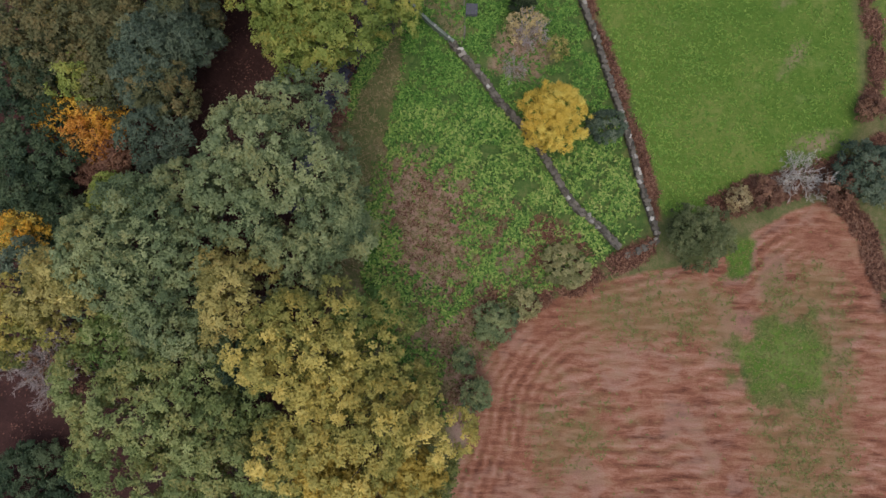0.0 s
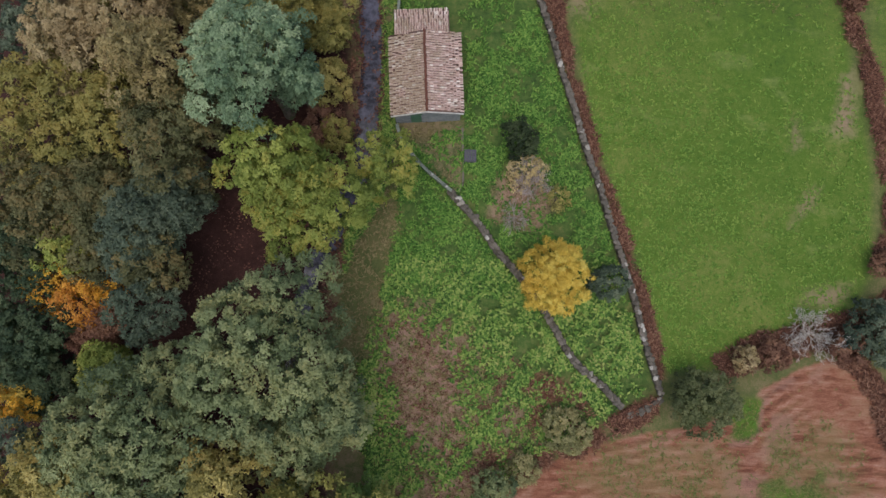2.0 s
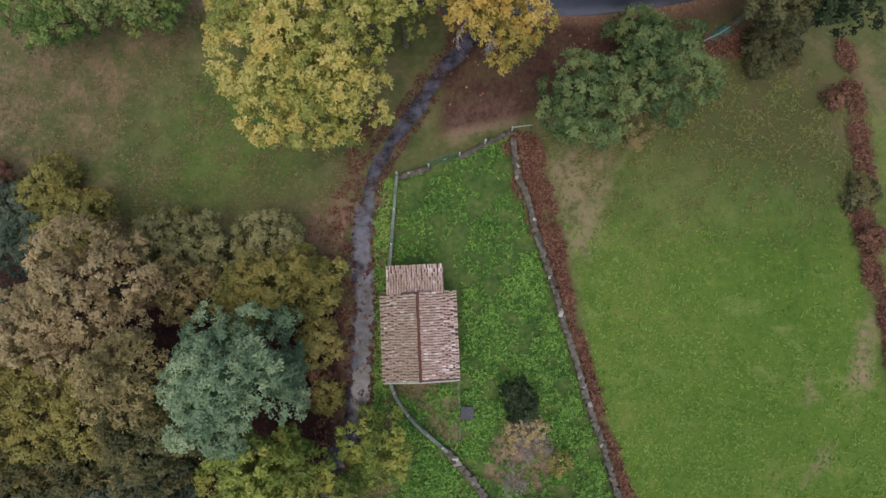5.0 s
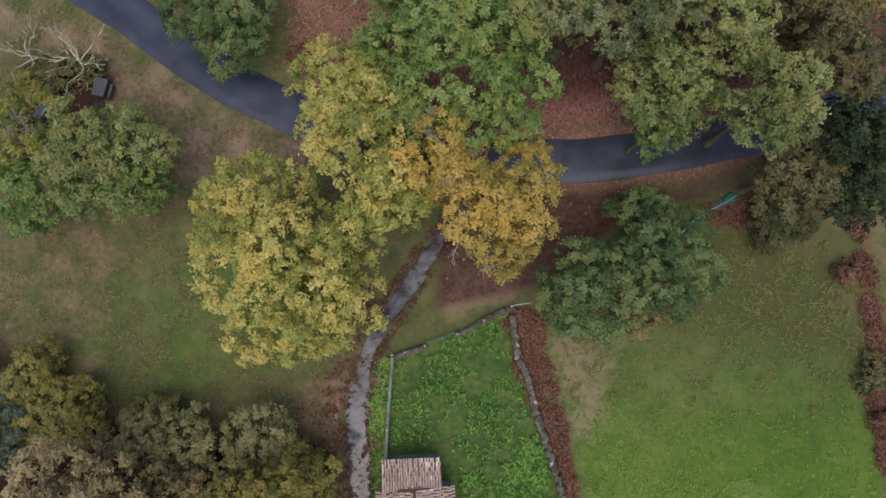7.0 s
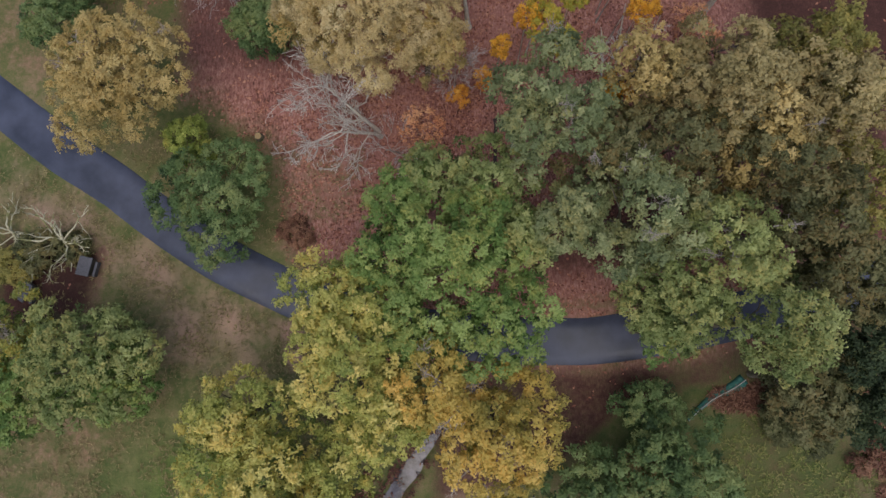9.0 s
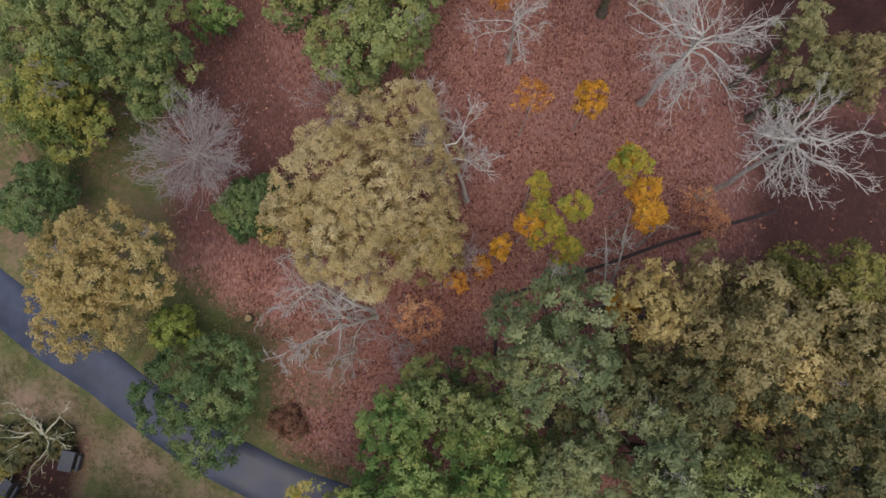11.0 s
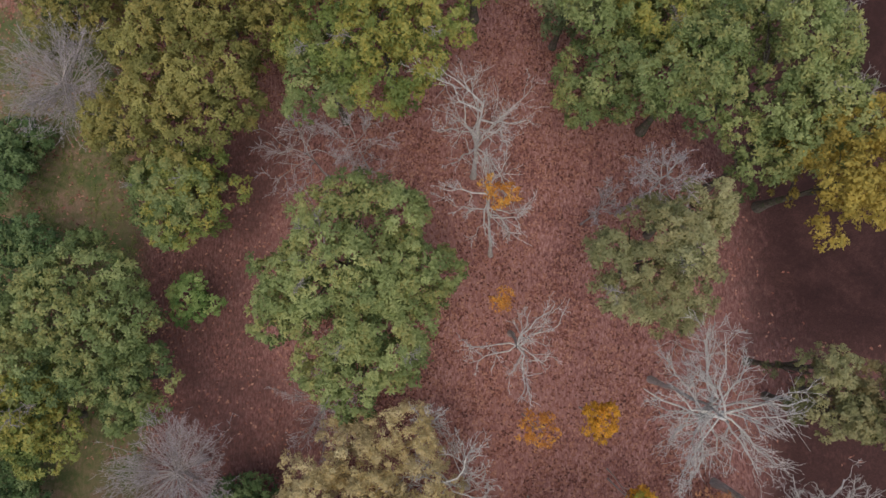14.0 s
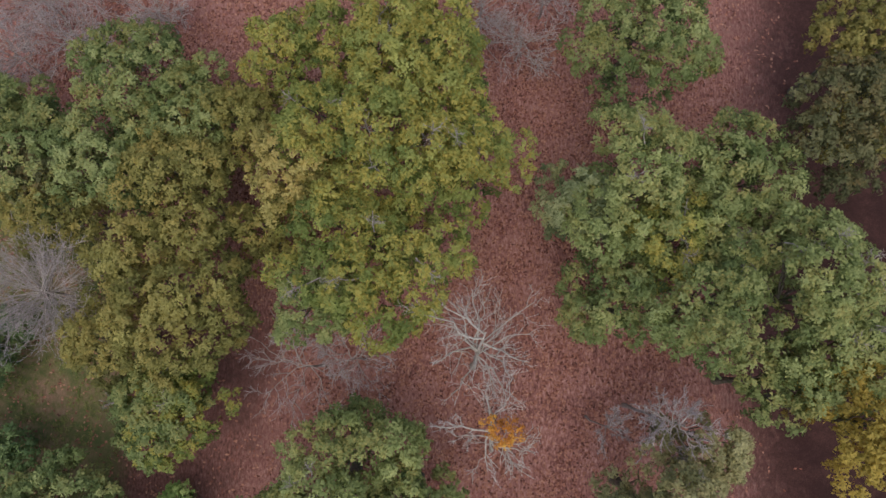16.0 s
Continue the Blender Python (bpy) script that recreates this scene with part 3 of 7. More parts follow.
lush = area(fx, fy, PADDOCK, 2.5) * (1 - 0.25 * area(fx, fy, ((-11, 30), (-3.9, 29.6), (-2.2, 18), (-8.1, 15.5)), 4.0))
lush = np.maximum(lush, area(fx, fy, ((9, 60), (13, 54), (44, 52), (42, 72), (30, 74), (18, 67)), 9.0) * 0.4)
lush = np.maximum(lush, area(fx, fy, ((-42, 54), (-22, 52), (-11, 56), (-14, 66), (-26, 70), (-42, 66)), 8.0) * 0.42)
yard = area(fx, fy, ((-4.9, 38.4), (2.3, 38.4), (2.2, 31.5), (1.1, 30.7)), 0.5)
scrub = area(fx, fy, ((4.8, 28), (10.5, 26.5), (12.5, 31), (9.5, 34.5), (6, 33)), 2.0)
bare = np.maximum.reduce([area(fx, fy, ((-5.2, 19.2), (-1.0, 18.6), (3.2, 15.4), (4.6, 10.0), (4.1, 5.3), (1.9, 1.8), (-4.1, 5.0), (-7.2, 9.7)), 5.0) * 1.0,
                          area(fx, fy, ((-3.9, 1.6), (1.5, 2.5), (5.3, 5.1), (9.4, 5.5), (7.7, 2.8), (5.5, -2.7), (4.5, -9.4), (2.3, -12.7), (0.9, -2.8), (-3.8, -1.9)), 2.5) * 0.95])
russet = np.maximum(area(fx, fy, ((8.9, 12.9), (13.4, 12.7), (16.4, 9.3), (15.8, 5.7), (9.9, 6.7), (8.7, 9.6)), 3.0) * 0.8, area(fx, fy, ((5.0, 5.3), (9.4, 5.9), (8.0, 3.0), (5.5, -2.7), (4.5, -9.4), (3.0, -9), (4.0, -1)), 2.0) * 0.8)
worn = np.maximum.reduce([area(fx, fy, ring, 2.5) * 0.62 for ring in (((36, 28), (38.5, 30), (40, 33), (37.5, 32)), ((40.5, 38), (43.5, 38), (43.5, 46), (41.5, 44)), ((37, 20), (41, 20), (43, 23), (38, 22)), ((36.5, 36), (38, 37), (37.5, 40), (36, 39)))])
withered = area(fx, fy, ((-7, 20), (3, 20), (8, 14), (12, 12), (16, 8), (9, 4), (4, -3), (-3, -4), (-7, 5)), 6.0) * np.clip(np.interp(fy, (6, 18), (0.56, 0.42)) + 0.22 * np.sin(fx * 0.9 + 0.5 * fy) * np.sin(fy * 0.8 - 0.3 * fx), 0, 1)
dry_verge = area(fx, fy, ((-50, 98), (-36, 92), (-22, 84), (-15, 80), (-18, 72), (-28, 74), (-33, 84), (-50, 92)), 5.0) * (0.5 + 0.2 * np.sin(fx * 0.8) * np.sin(fy * 0.7 + 0.5 * fx))
dry = np.clip(np.maximum.reduce([bare, worn, dry_verge, withered, yard * 0.45, scrub * 0.8, area(fx, fy, ((9, 61), (12.5, 50), (15.5, 49), (19, 62), (14, 63)), 4.0) * 0.5, area(fx, fy, ((0, 62), (8, 64), (8, 68), (0, 66)), 2.0) * 0.6, area(fx, fy, ((-16.6, 80.2), (-14, 80.6), (-13.4, 76), (-15.4, 75)), 1.5) * 0.9]), 0, 1)
field = area(fx, fy, FIELD_EAST, 2.5) * np.interp(fy, (34, 48, 58, 70), (1.0, 0.76, 0.5, 0.3))
field = np.clip(np.maximum.reduce([field, green_patch, area(fx, fy, ((-33, 54), (-22, 52), (-14, 58), (-15, 68), (-22, 72), (-29, 68)), 9.0) * 0.56, area(fx, fy, ((46, 25), (58, 28), (63, 38), (60, 54), (52, 66), (43, 66)), 8.0) * 0.8]), 0, 1)
hedge_line = np.minimum.reduce([line_distance(fx, fy, ((8.2, 61.5), (9.6, 57), (12, 49), (13.8, 43), (16, 35.5), (18.6, 28), (21.2, 20.5), (23, 13))) - 0.1 - 1.3 * np.clip((fy - 46) / 14, 0, 1),
                                line_distance(fx, fy, ((30, 14.5), (34.2, 16.2), (39, 17.4), (43.2, 18.6), (47, 21))) - 0.9,
                                line_distance(fx, fy, ((41.8, 73.4), (42.2, 69.7), (42.5, 64.1), (43.2, 58.6), (42, 57), (43.4, 53), (43.5, 49), (45.1, 45), (46.5, 36), (46.8, 30), (45.4, 25))) - 0.3,
                                line_distance(fx, fy, ((42.5, 15.5), (45.2, 11.4), (47, 5))) - 0.4, line_distance(fx, fy, ((22.5, 9.8), (19.7, 8.2), (15.6, 6.0), (11.5, 4.2), (8.8, 2.6), (7.2, 0.2))) - 0.45,
                                line_distance(fx, fy, ((27.5, 73.2), (32, 73.8))) - 0.6])
bracken = np.maximum(russet, np.clip(1.1 - hedge_line / 1.0, 0, 1)) * np.clip(0.75 + 0.45 * np.sin(fx * 0.9 + fy * 0.6) * np.sin(fy * 0.8 - fx * 0.4), 0.2, 1)

nx, ny = len(xs), len(ys)
row = (np.arange(ny - 1)[:, None] * nx + np.arange(nx - 1)[None, :]).ravel()
ground_mesh = quads_mesh("ground", np.stack([fx, fy, fz], 1), np.stack([row, row + 1, row + nx + 1, row + nx], 1), GROUND, True)
for key, channels in (("cover", (litter, soil, lush)), ("cover_more", (dry, bracken, field))):
    layer = ground_mesh.attributes.new(key, "FLOAT_COLOR", "POINT")
    layer.data.foreach_set("color", np.stack([*channels, dark_ground], 1).astype(np.float32).ravel())
for key, values in (("furrow", furrow), ("sprout", sprout)):
    ground_mesh.attributes.new(key, "FLOAT", "POINT").data.foreach_set("value", values.astype(np.float32))
tagged(new("ground", ground_mesh), "rolling ground of grass, ploughed red soil and leaf litter", "ground", kind="structure")


def ribbon(name, line, half, lift, material, label, category, thick=0.0, wobble=0.0, under=ground_z):
    """A strip laid along a line."""
    rng = np.random.default_rng(5)
    p = smooth_line(line, 0.7)
    t = unit(np.gradient(p, axis=0))
    side = np.stack([-t[:, 1], t[:, 0]], 1)
    across = np.array([-1.0, -0.94, -0.5, 0, 0.5, 0.94, 1.0])
    jitter = 1 + wobble * np.cumsum(rng.normal(size=(len(p), 2)), 0) / np.sqrt(np.arange(1, len(p) + 1))[:, None]
    k = np.where(across[None, :] < 0, jitter[:, :1], jitter[:, 1:])
    xy = p[:, None] + side[:, None] * (across[None, :, None] * k[..., None] * half)
    z = under(p[:, 0], p[:, 1])[:, None] + lift - thick * (np.abs(across) > 0.97) - 0.03 * (across ** 2) * (thick > 0)
    v = np.concatenate([xy, np.broadcast_to(z[..., None], xy.shape[:2] + (1,))], 2).reshape(-1, 3)
    w = len(across)
    r = (np.arange(len(p) - 1)[:, None] * w + np.arange(w - 1)[None, :]).ravel()
    ob = new(name, quads_mesh(name, v, np.stack([r, r + 1, r + w + 1, r + w], 1), material, True))
    return tagged(ob, label, category, kind="structure")


ribbon("road", ROAD, 2.35, 0.14, ASPHALT, "narrow wet dark-grey asphalt lane through the wood", "road", 0.12, 0.01)
ribbon("water", STREAM, 2.2, -0.42, WATER, "shallow grey stream strewn with fallen leaves", "water")


# ---------------------------------------------------------------- trees
def crown_mesh(rng, name, r, low, top, leaf, material, dense=250.0, lobe_size=1.0, pointed=0.0, even=1.0, fill=1.0):
    """Boughs of small leafy clumps, with gaps and an uneven outline. low, top: heights of the crown."""
    mid, half = low + (top - low) * 0.45, (top - low) * 0.55
    count = int((9 + 3.4 * r ** 1.4 / lobe_size ** 2) * fill)
    way = unit(rng.normal(size=(count, 3)))
    way[:, 2] = np.where(rng.random(count) < 0.8, np.abs(way[:, 2]), way[:, 2])
    size = np.minimum(rng.uniform(0.6, 1.3, count) * lobe_size * (0.42 + 0.15 * r), 0.55 * r)
    heading = np.arctan2(way[:, 1], way[:, 0])
    a, b, c = rng.uniform(0, 6.28, 3)
    uneven = 1 + even * (0.1 * np.sin(2 * heading + a) + 0.08 * np.sin(3 * heading + b) + 0.07 * np.sin(5 * heading + c))
    reach = rng.uniform(0.8, 1.03, count) * np.where(rng.random(count) < 0.42, rng.uniform(0.12, 0.8, count), 1.0)
    centre = np.empty((count, 3))
    flat = np.maximum(r - size * 0.6, 0.3 * r) * reach * uneven
    centre[:, 0], centre[:, 1] = way[:, 0] * flat, way[:, 1] * flat
    centre[:, 2] = mid + way[:, 2] * (half - size * 0.6) * rng.uniform(0.75, 1.0, count)
    if pointed:
        centre[:, :2] *= (1 - pointed * np.clip((centre[:, 2:] - low) / (top - low), 0, 1))
    # leafy tufts spread over each bough
    girth = min(0.56, 0.28 + 0.05 * r) * (0.55 + 0.45 * lobe_size)
    per = np.maximum(5, 2.3 * (size / girth) ** 2).astype(int)
    bough = np.repeat(np.arange(count), per)
    turn = np.concatenate([np.arange(k) for k in per])
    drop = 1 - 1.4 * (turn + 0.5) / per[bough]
    swing = turn * 2.39996 + rng.uniform(0, 6.28, count)[bough]
    flat = np.sqrt(np.clip(1 - drop ** 2, 0, 1))
    lean = np.stack([flat * np.cos(swing), flat * np.sin(swing), drop], 1) + 0.3 * rng.normal(size=(len(bough), 3))
    lean = unit(lean + 0.35 * way[bough] * np.array([1, 1, 0.2]))
    spot = centre[bough] + lean * size[bough][:, None] * rng.uniform(0.78, 1.12, (len(bough), 1)) * np.array([1, 1, 0.85])
    gap = np.linalg.norm(spot[:, None] - centre[None], axis=2) / size[None]
    gap[np.arange(len(bough)), bough] = 9
    shown = (gap.min(1) > 0.72) & (rng.random(len(bough)) > 0.08)
    bough, lean, spot, drop = bough[shown], lean[shown], spot[shown], drop[shown]
    number = len(bough)
    ball = rng.uniform(0.55, 1.3, number) * girth
    total = int(2 * dense * r * r)
    owner = rng.choice(number, total, p=ball ** 2 / (ball ** 2).sum())
    out = unit(rng.normal(size=(total, 3)) + 0.75 * np.array([0, 0, 1.0]) + 0.5 * lean[owner])
    shell = np.where(rng.random((total, 1)) < 0.72, rng.uniform(0.55, 1.1, (total, 1)), rng.uniform(0.1, 1.4, (total, 1)))
    place = spot[owner] + out * ball[owner][:, None] * shell * np.array([1, 1, 0.9])
    normal = unit(out + rng.normal(size=(total, 3)) * 0.4 + np.array([0, 0, 0.3]))
    v, q = cards(rng, place, normal, out * np.array([1, 1, 0.2]) + 0.5 * rng.normal(size=(total, 3)), leaf * 0.95, leaf * 0.55)
    me = quads_mesh(name, v, q, material)
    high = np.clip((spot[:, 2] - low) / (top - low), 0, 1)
    # high tufts get paler, yellower colour: autumn turning plus daylight painted in
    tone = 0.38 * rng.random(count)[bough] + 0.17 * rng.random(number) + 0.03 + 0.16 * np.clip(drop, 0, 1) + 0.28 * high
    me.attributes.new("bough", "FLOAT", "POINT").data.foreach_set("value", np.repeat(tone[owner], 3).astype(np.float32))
    return me, centre, size


def trunk_parts(rng, top, low, centres, girth, reach=9):
    """A tapered trunk with a flared foot, and limbs that reach into the boughs."""
    s = np.linspace(0, 1, 8)
    height = low + (top - low) * 0.55
    lean = rng.normal(size=2) * 0.04 * top
    path = np.stack([lean[0] * s ** 1.5, lean[1] * s ** 1.5, -0.25 + (height + 0.25) * s], 1)
    rad = girth * (1.0 - 0.72 * s) * (1 + 0.7 * np.exp(-s * 9))
    limbs = []
    for c in centres[rng.choice(len(centres), min(len(centres), reach), replace=False)]:
        start = path[rng.integers(3, 7)]
        u = np.linspace(0, 1, 6)[:, None]
        bend = start + (c - start) * u + np.array([0, 0, 1.0]) * (np.sin(u * np.pi) * 0.08 * np.linalg.norm(c - start))
        bend[1:-1] += rng.normal(size=(4, 3)) * 0.12
        limbs.append(tubes(bend[None], girth * 0.34 * (1 - 0.8 * u.T), 4))
    return tubes(path[None], rad[None], 9), limbs


def bare_bough(rng, centres, size):
    """Pale bare boughs that stand out of a crown here and there."""
    pieces = []
    upper = np.flatnonzero(centres[:, 2] > np.median(centres[:, 2]))
    for k in rng.choice(upper, min(len(upper), 5), replace=False):
        way = unit(centres[k] * np.array([0.08, 0.08, 0]) + rng.normal(size=3) * 0.35 + np.array([0, 0, 0.6]))
        stem = limb(rng, centres[k], way, size[k] + 0.7, 5, 0.0, 0.25)
        side, _, ln, g = sprays(rng, stem[None], None, np.array([1.7]), np.array([0.05]), 9, 0.6, 0.8, -0.05, 4, 0.45)
        fine, _, _, g2 = sprays(rng, side, None, ln, g, 4, 0.5, 0.7, 0.0, 3, 0.2)
        pieces += [tubes(stem[None], np.linspace(0.06, 0.03, 5)[None], 4), tubes(side, np.maximum(g, 0.026)[:, None] * np.linspace(1, 0.5, 4), 3), tubes(fine, np.maximum(g2, 0.018)[:, None] * np.linspace(1, 0.6, 3), 3)]
    v, q = joined(*pieces)
    return quads_mesh("bare_bough", v, q, BARK_GREY)


def tree(name, x, y, r, height, leaves, label, category="tree", even=0.8, fill=1.0, dense=205.0, leaf=0.325, low=0.34, lobe=1.0, wood=None, pointed=0.0, slim=1.0):
    rng = np.random.default_rng(int(abs(x * 137 + y * 913 + 40 * height)) + 7)
    root = new(name)
    root.empty_display_size = 0.5
    root.location = (x, y, float(surface_z(x, y)))
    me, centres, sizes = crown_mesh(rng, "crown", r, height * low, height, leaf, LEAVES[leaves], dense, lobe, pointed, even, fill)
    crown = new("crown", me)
    crown.parent = root
    slender = name == "young_birch"
    stem, limbs = trunk_parts(rng, height, height * low, centres, slim * (0.05 + 0.012 * height + 0.02 * r), 4 if slender else 9)
    pieces = [("trunk", stem)] + [("limb", one) for one in limbs] if slender else [("trunk", joined(stem, *limbs))]
    for piece, (v, q) in pieces:
        ob = new(piece, quads_mesh(piece, v, q, wood or BARK, True))
        ob.parent = root
    if leaves in ("GOLD_ORANGE", "LIGHTGREEN", "OLIVE_GREEN", "GREYOLIVE", "TAN_GOLD", "GREYOAK") and r > 4:
        twigs = new("bare_bough", bare_bough(rng, centres, sizes))
        twigs.parent = root
        tagged(twigs, "pale bare twigs", kind="stuff")
    return tagged(root, label, category, "trees" if category == "tree" else "shrubs")


# LEAFY TREES
tree("oak_tree", -13.6, 13.8, 8.3, 15.2, "GREYGREEN", "broad tree with grey-green leaves in the western wood")
tree("oak_tree", -24.8, 6.8, 6.5, 13.9, "GREYGREEN", "broad tree with grey-green leaves in the western wood")
tree("oak_tree", -17.2, 2.8, 4.5, 13.0, "OLIVE_GOLD", "broad tree with olive leaves turning gold in the western wood")
tree("oak_tree", -9.4, -2.2, 6.9, 14.5, "OCHRE", "broad tree with ochre autumn leaves in the western wood")
tree("oak_tree", -4.4, -9.3, 7.5, 14.0, "OCHRE", "broad tree with ochre autumn leaves beside the lane and stream")
tree("oak_tree", -24.5, -8.0, 8.6, 11.6, "OAK_GREEN", "broad tree with green leaves turning olive in the western wood")
tree("oak_tree", -17.0, -12.0, 6.8, 11.2, "OAK_GREEN", "broad tree with green leaves turning olive in the western wood")
tree("oak_tree", -32.5, 2.8, 4.5, 12.5, "OLIVE_GOLD", "broad tree with olive leaves turning gold in the western wood")
tree("oak_tree", -36.6, -0.3, 4.0, 12.0, "OCHRE", "broad tree with ochre autumn leaves in the western wood")
tree("shrub", -37.2, 19.6, 2.7, 7.2, "BIRCH_GOLD", "leafy shrub with gold-orange leaves in the western wood", "shrub", low=0.08, slim=0.5, leaf=0.28, dense=150.0, even=0.45, fill=1.7)
tree("shrub", -34.1, 18.3, 2.8, 7.3, "ORANGE", "leafy shrub with vivid orange autumn leaves in the western wood", "shrub", low=0.08, slim=0.5, leaf=0.28, dense=150.0, even=0.45, fill=1.7)
tree("shrub", -32.4, 19.7, 2.0, 7.0, "BIRCH_GOLD", "leafy shrub with gold-orange leaves in the western wood", "shrub", low=0.08, slim=0.5, leaf=0.28, dense=150.0, even=0.45, fill=1.7)
tree("shrub", -31.2, 11.9, 2.3, 7.5, "LIME", "leafy shrub with yellowish lime-green leaves in the western wood", "shrub", low=0.08, slim=0.5, leaf=0.27, dense=400.0, even=0.45, fill=1.7)
tree("shrub", -39.5, 8.3, 2.1, 7.4, "BIRCH_GOLD", "leafy shrub with gold-orange leaves in the western wood", "shrub", low=0.08, slim=0.5, leaf=0.28, dense=150.0, even=0.45, fill=1.7)
tree("shrub", -32.3, 16.8, 2.0, 5.1, "RUSSET", "leafy shrub with russet withered leaves in the western wood", "shrub", low=0.08, slim=0.5, leaf=0.27, dense=400.0, even=0.45, fill=1.7)
tree("oak_tree", -27.4, 17.9, 3.3, 8.6, "BLUEGREEN", "broad tree with dull blue-green leaves in the western wood")
tree("oak_tree", -39.2, 15.8, 5.1, 7.7, "DEEPGREEN", "broad tree with deep green leaves in the western wood")
tree("shrub", -32.1, 12.2, 2.2, 5.8, "LIME", "leafy shrub with yellowish lime-green leaves in the western wood", "shrub", low=0.08, slim=0.5, leaf=0.27, dense=400.0, even=0.45, fill=1.7)
tree("shrub", -40.1, 8.3, 2.6, 6.4, "GOLD", "leafy shrub with golden autumn leaves in the western wood", "shrub", low=0.08, slim=0.5, leaf=0.27, dense=400.0, even=0.45, fill=1.7)
tree("shrub", -37.1, 10.5, 3.5, 5.3, "DEEPGREEN", "leafy shrub with deep green leaves in the western wood", "shrub", low=0.08, slim=0.5, leaf=0.27, dense=400.0, even=0.45, fill=1.7)
tree("oak_tree", -35.3, 23.5, 3.4, 8.3, "LIME", "broad tree with yellowish lime-green leaves in the western wood", even=0.6)
tree("oak_tree", -28.3, 23.6, 4.0, 8.8, "BLUEGREEN", "broad tree with dull blue-green leaves in the western wood")
tree("oak_tree", -36.7, 27.5, 6.0, 9.7, "DARK_OLIVE", "broad tree with dark olive leaves in the western wood")
tree("oak_tree", -6.1, -14.5, 6.3, 12.7, "GOLD", "broad tree with golden autumn leaves in the western wood")
tree("shrub", -36.4, -4.6, 3.2, 3.4, "RUSSET", "leafless-looking shrub dotted with russet dead leaves in the western wood", "shrub", low=0.08, slim=0.5, leaf=0.24, dense=110.0, even=0.45, fill=1.7)
tree("shrub", -38.0, -16.5, 4.6, 3.4, "DEEPGREEN", "leafy shrub with deep green leaves in the western wood", "shrub", low=0.08, slim=0.5, leaf=0.27, dense=400.0, even=0.45, fill=1.7)
tree("oak_tree", -15.0, 30.6, 4.8, 13.1, "LIME", "broad tree with yellowish lime-green leaves in the western wood", even=0.6)
tree("oak_tree", -11.7, 27.3, 5.6, 11.2, "LIME", "broad tree with yellowish lime-green leaves in the western wood", even=0.6)
tree("oak_tree", -13.9, 28.9, 3.7, 12.1, "LIME", "broad tree with yellowish lime-green leaves in the western wood", even=0.6)
tree("oak_tree", -5.4, 32.0, 3.5, 7.7, "LIME", "broad tree with yellowish lime-green leaves beside the hut wall")
tree("pine_tree", -16.2, 38.6, 6.5, 17.7, "PINE", "spreading pine with blue-green needles in the western wood", leaf=0.28, dense=300.0, lobe=0.85, pointed=0.2)
tree("pine_tree", -13.8, 39.2, 2.7, 11.2, "PINE", "spreading pine with blue-green needles in the western wood", leaf=0.28, dense=300.0, lobe=0.85, pointed=0.2)
tree("oak_tree", -30.1, 45.6, 6.7, 13.6, "BROWN_TAN", "broad tree with faded brown leaves in the western wood")
tree("oak_tree", -25.0, 38.4, 3.9, 16.8, "BROWN_OLIVE", "broad tree with brownish olive leaves in the western wood")
tree("oak_tree", -15.0, 46.2, 4.2, 10.6, "OLIVE", "broad tree with olive-brown leaves in the western wood")
tree("oak_tree", -12.3, 47.3, 3.4, 6.1, "OLIVE", "broad tree with olive-brown leaves in the western wood")
tree("shrub", -11.9, 41.2, 2.3, 4.2, "OLIVE_GOLD", "leafy shrub with olive leaves turning gold in the western wood", "shrub", low=0.08, slim=0.5, leaf=0.27, dense=400.0, even=0.45, fill=1.7)
tree("oak_tree", -36.0, 36.3, 6.0, 11.3, "OLIVE", "broad tree with olive-brown leaves in the western wood")
tree("oak_tree", -24.0, 33.0, 4.9, 14.2, "DARK_OLIVE", "broad tree with dark olive leaves in the western wood")
tree("oak_tree", -33.2, 28.2, 5.0, 7.7, "DARK_OLIVE", "broad tree with dark olive leaves in the western wood")
tree("oak_tree", -36.9, 25.1, 4.4, 8.8, "DARK_OLIVE", "broad tree with dark olive leaves in the western wood")
tree("oak_tree", -27.3, 25.9, 4.0, 9.3, "BLUEGREEN", "broad tree with dull blue-green leaves in the western wood")
tree("shrub", -43.4, 53.5, 3.3, 3.4, "BLUEGREEN", "leafy shrub with dull blue-green leaves in rough grass", "shrub", low=0.08, slim=0.5, leaf=0.27, dense=400.0, even=0.45, fill=1.7)
tree("shrub", -45.5, 57.0, 2.1, 2.9, "RUSSET", "leafy shrub with russet withered leaves in rough grass", "shrub", low=0.08, slim=0.5, leaf=0.27, dense=400.0, even=0.45, fill=1.7)
tree("shrub", -38.3, 52.0, 3.8, 4.0, "OLIVE", "leafy shrub with olive-brown leaves in rough grass", "shrub", low=0.08, slim=0.5, leaf=0.27, dense=400.0, even=0.45, fill=1.7)
tree("shrub", -27.2, 51.0, 3.3, 3.5, "OLIVE", "leafy shrub with olive-brown leaves in rough grass", "shrub", low=0.08, slim=0.5, leaf=0.27, dense=400.0, even=0.45, fill=1.7)
tree("shrub", -39.7, 55.9, 3.4, 3.5, "OLIVE", "leafy shrub with olive-brown leaves in rough grass", "shrub", low=0.08, slim=0.5, leaf=0.27, dense=400.0, even=0.45, fill=1.7)
tree("shrub", -35.4, 52.2, 3.4, 3.8, "OLIVE", "leafy shrub with olive-brown leaves in rough grass", "shrub", low=0.08, slim=0.5, leaf=0.27, dense=400.0, even=0.45, fill=1.7)
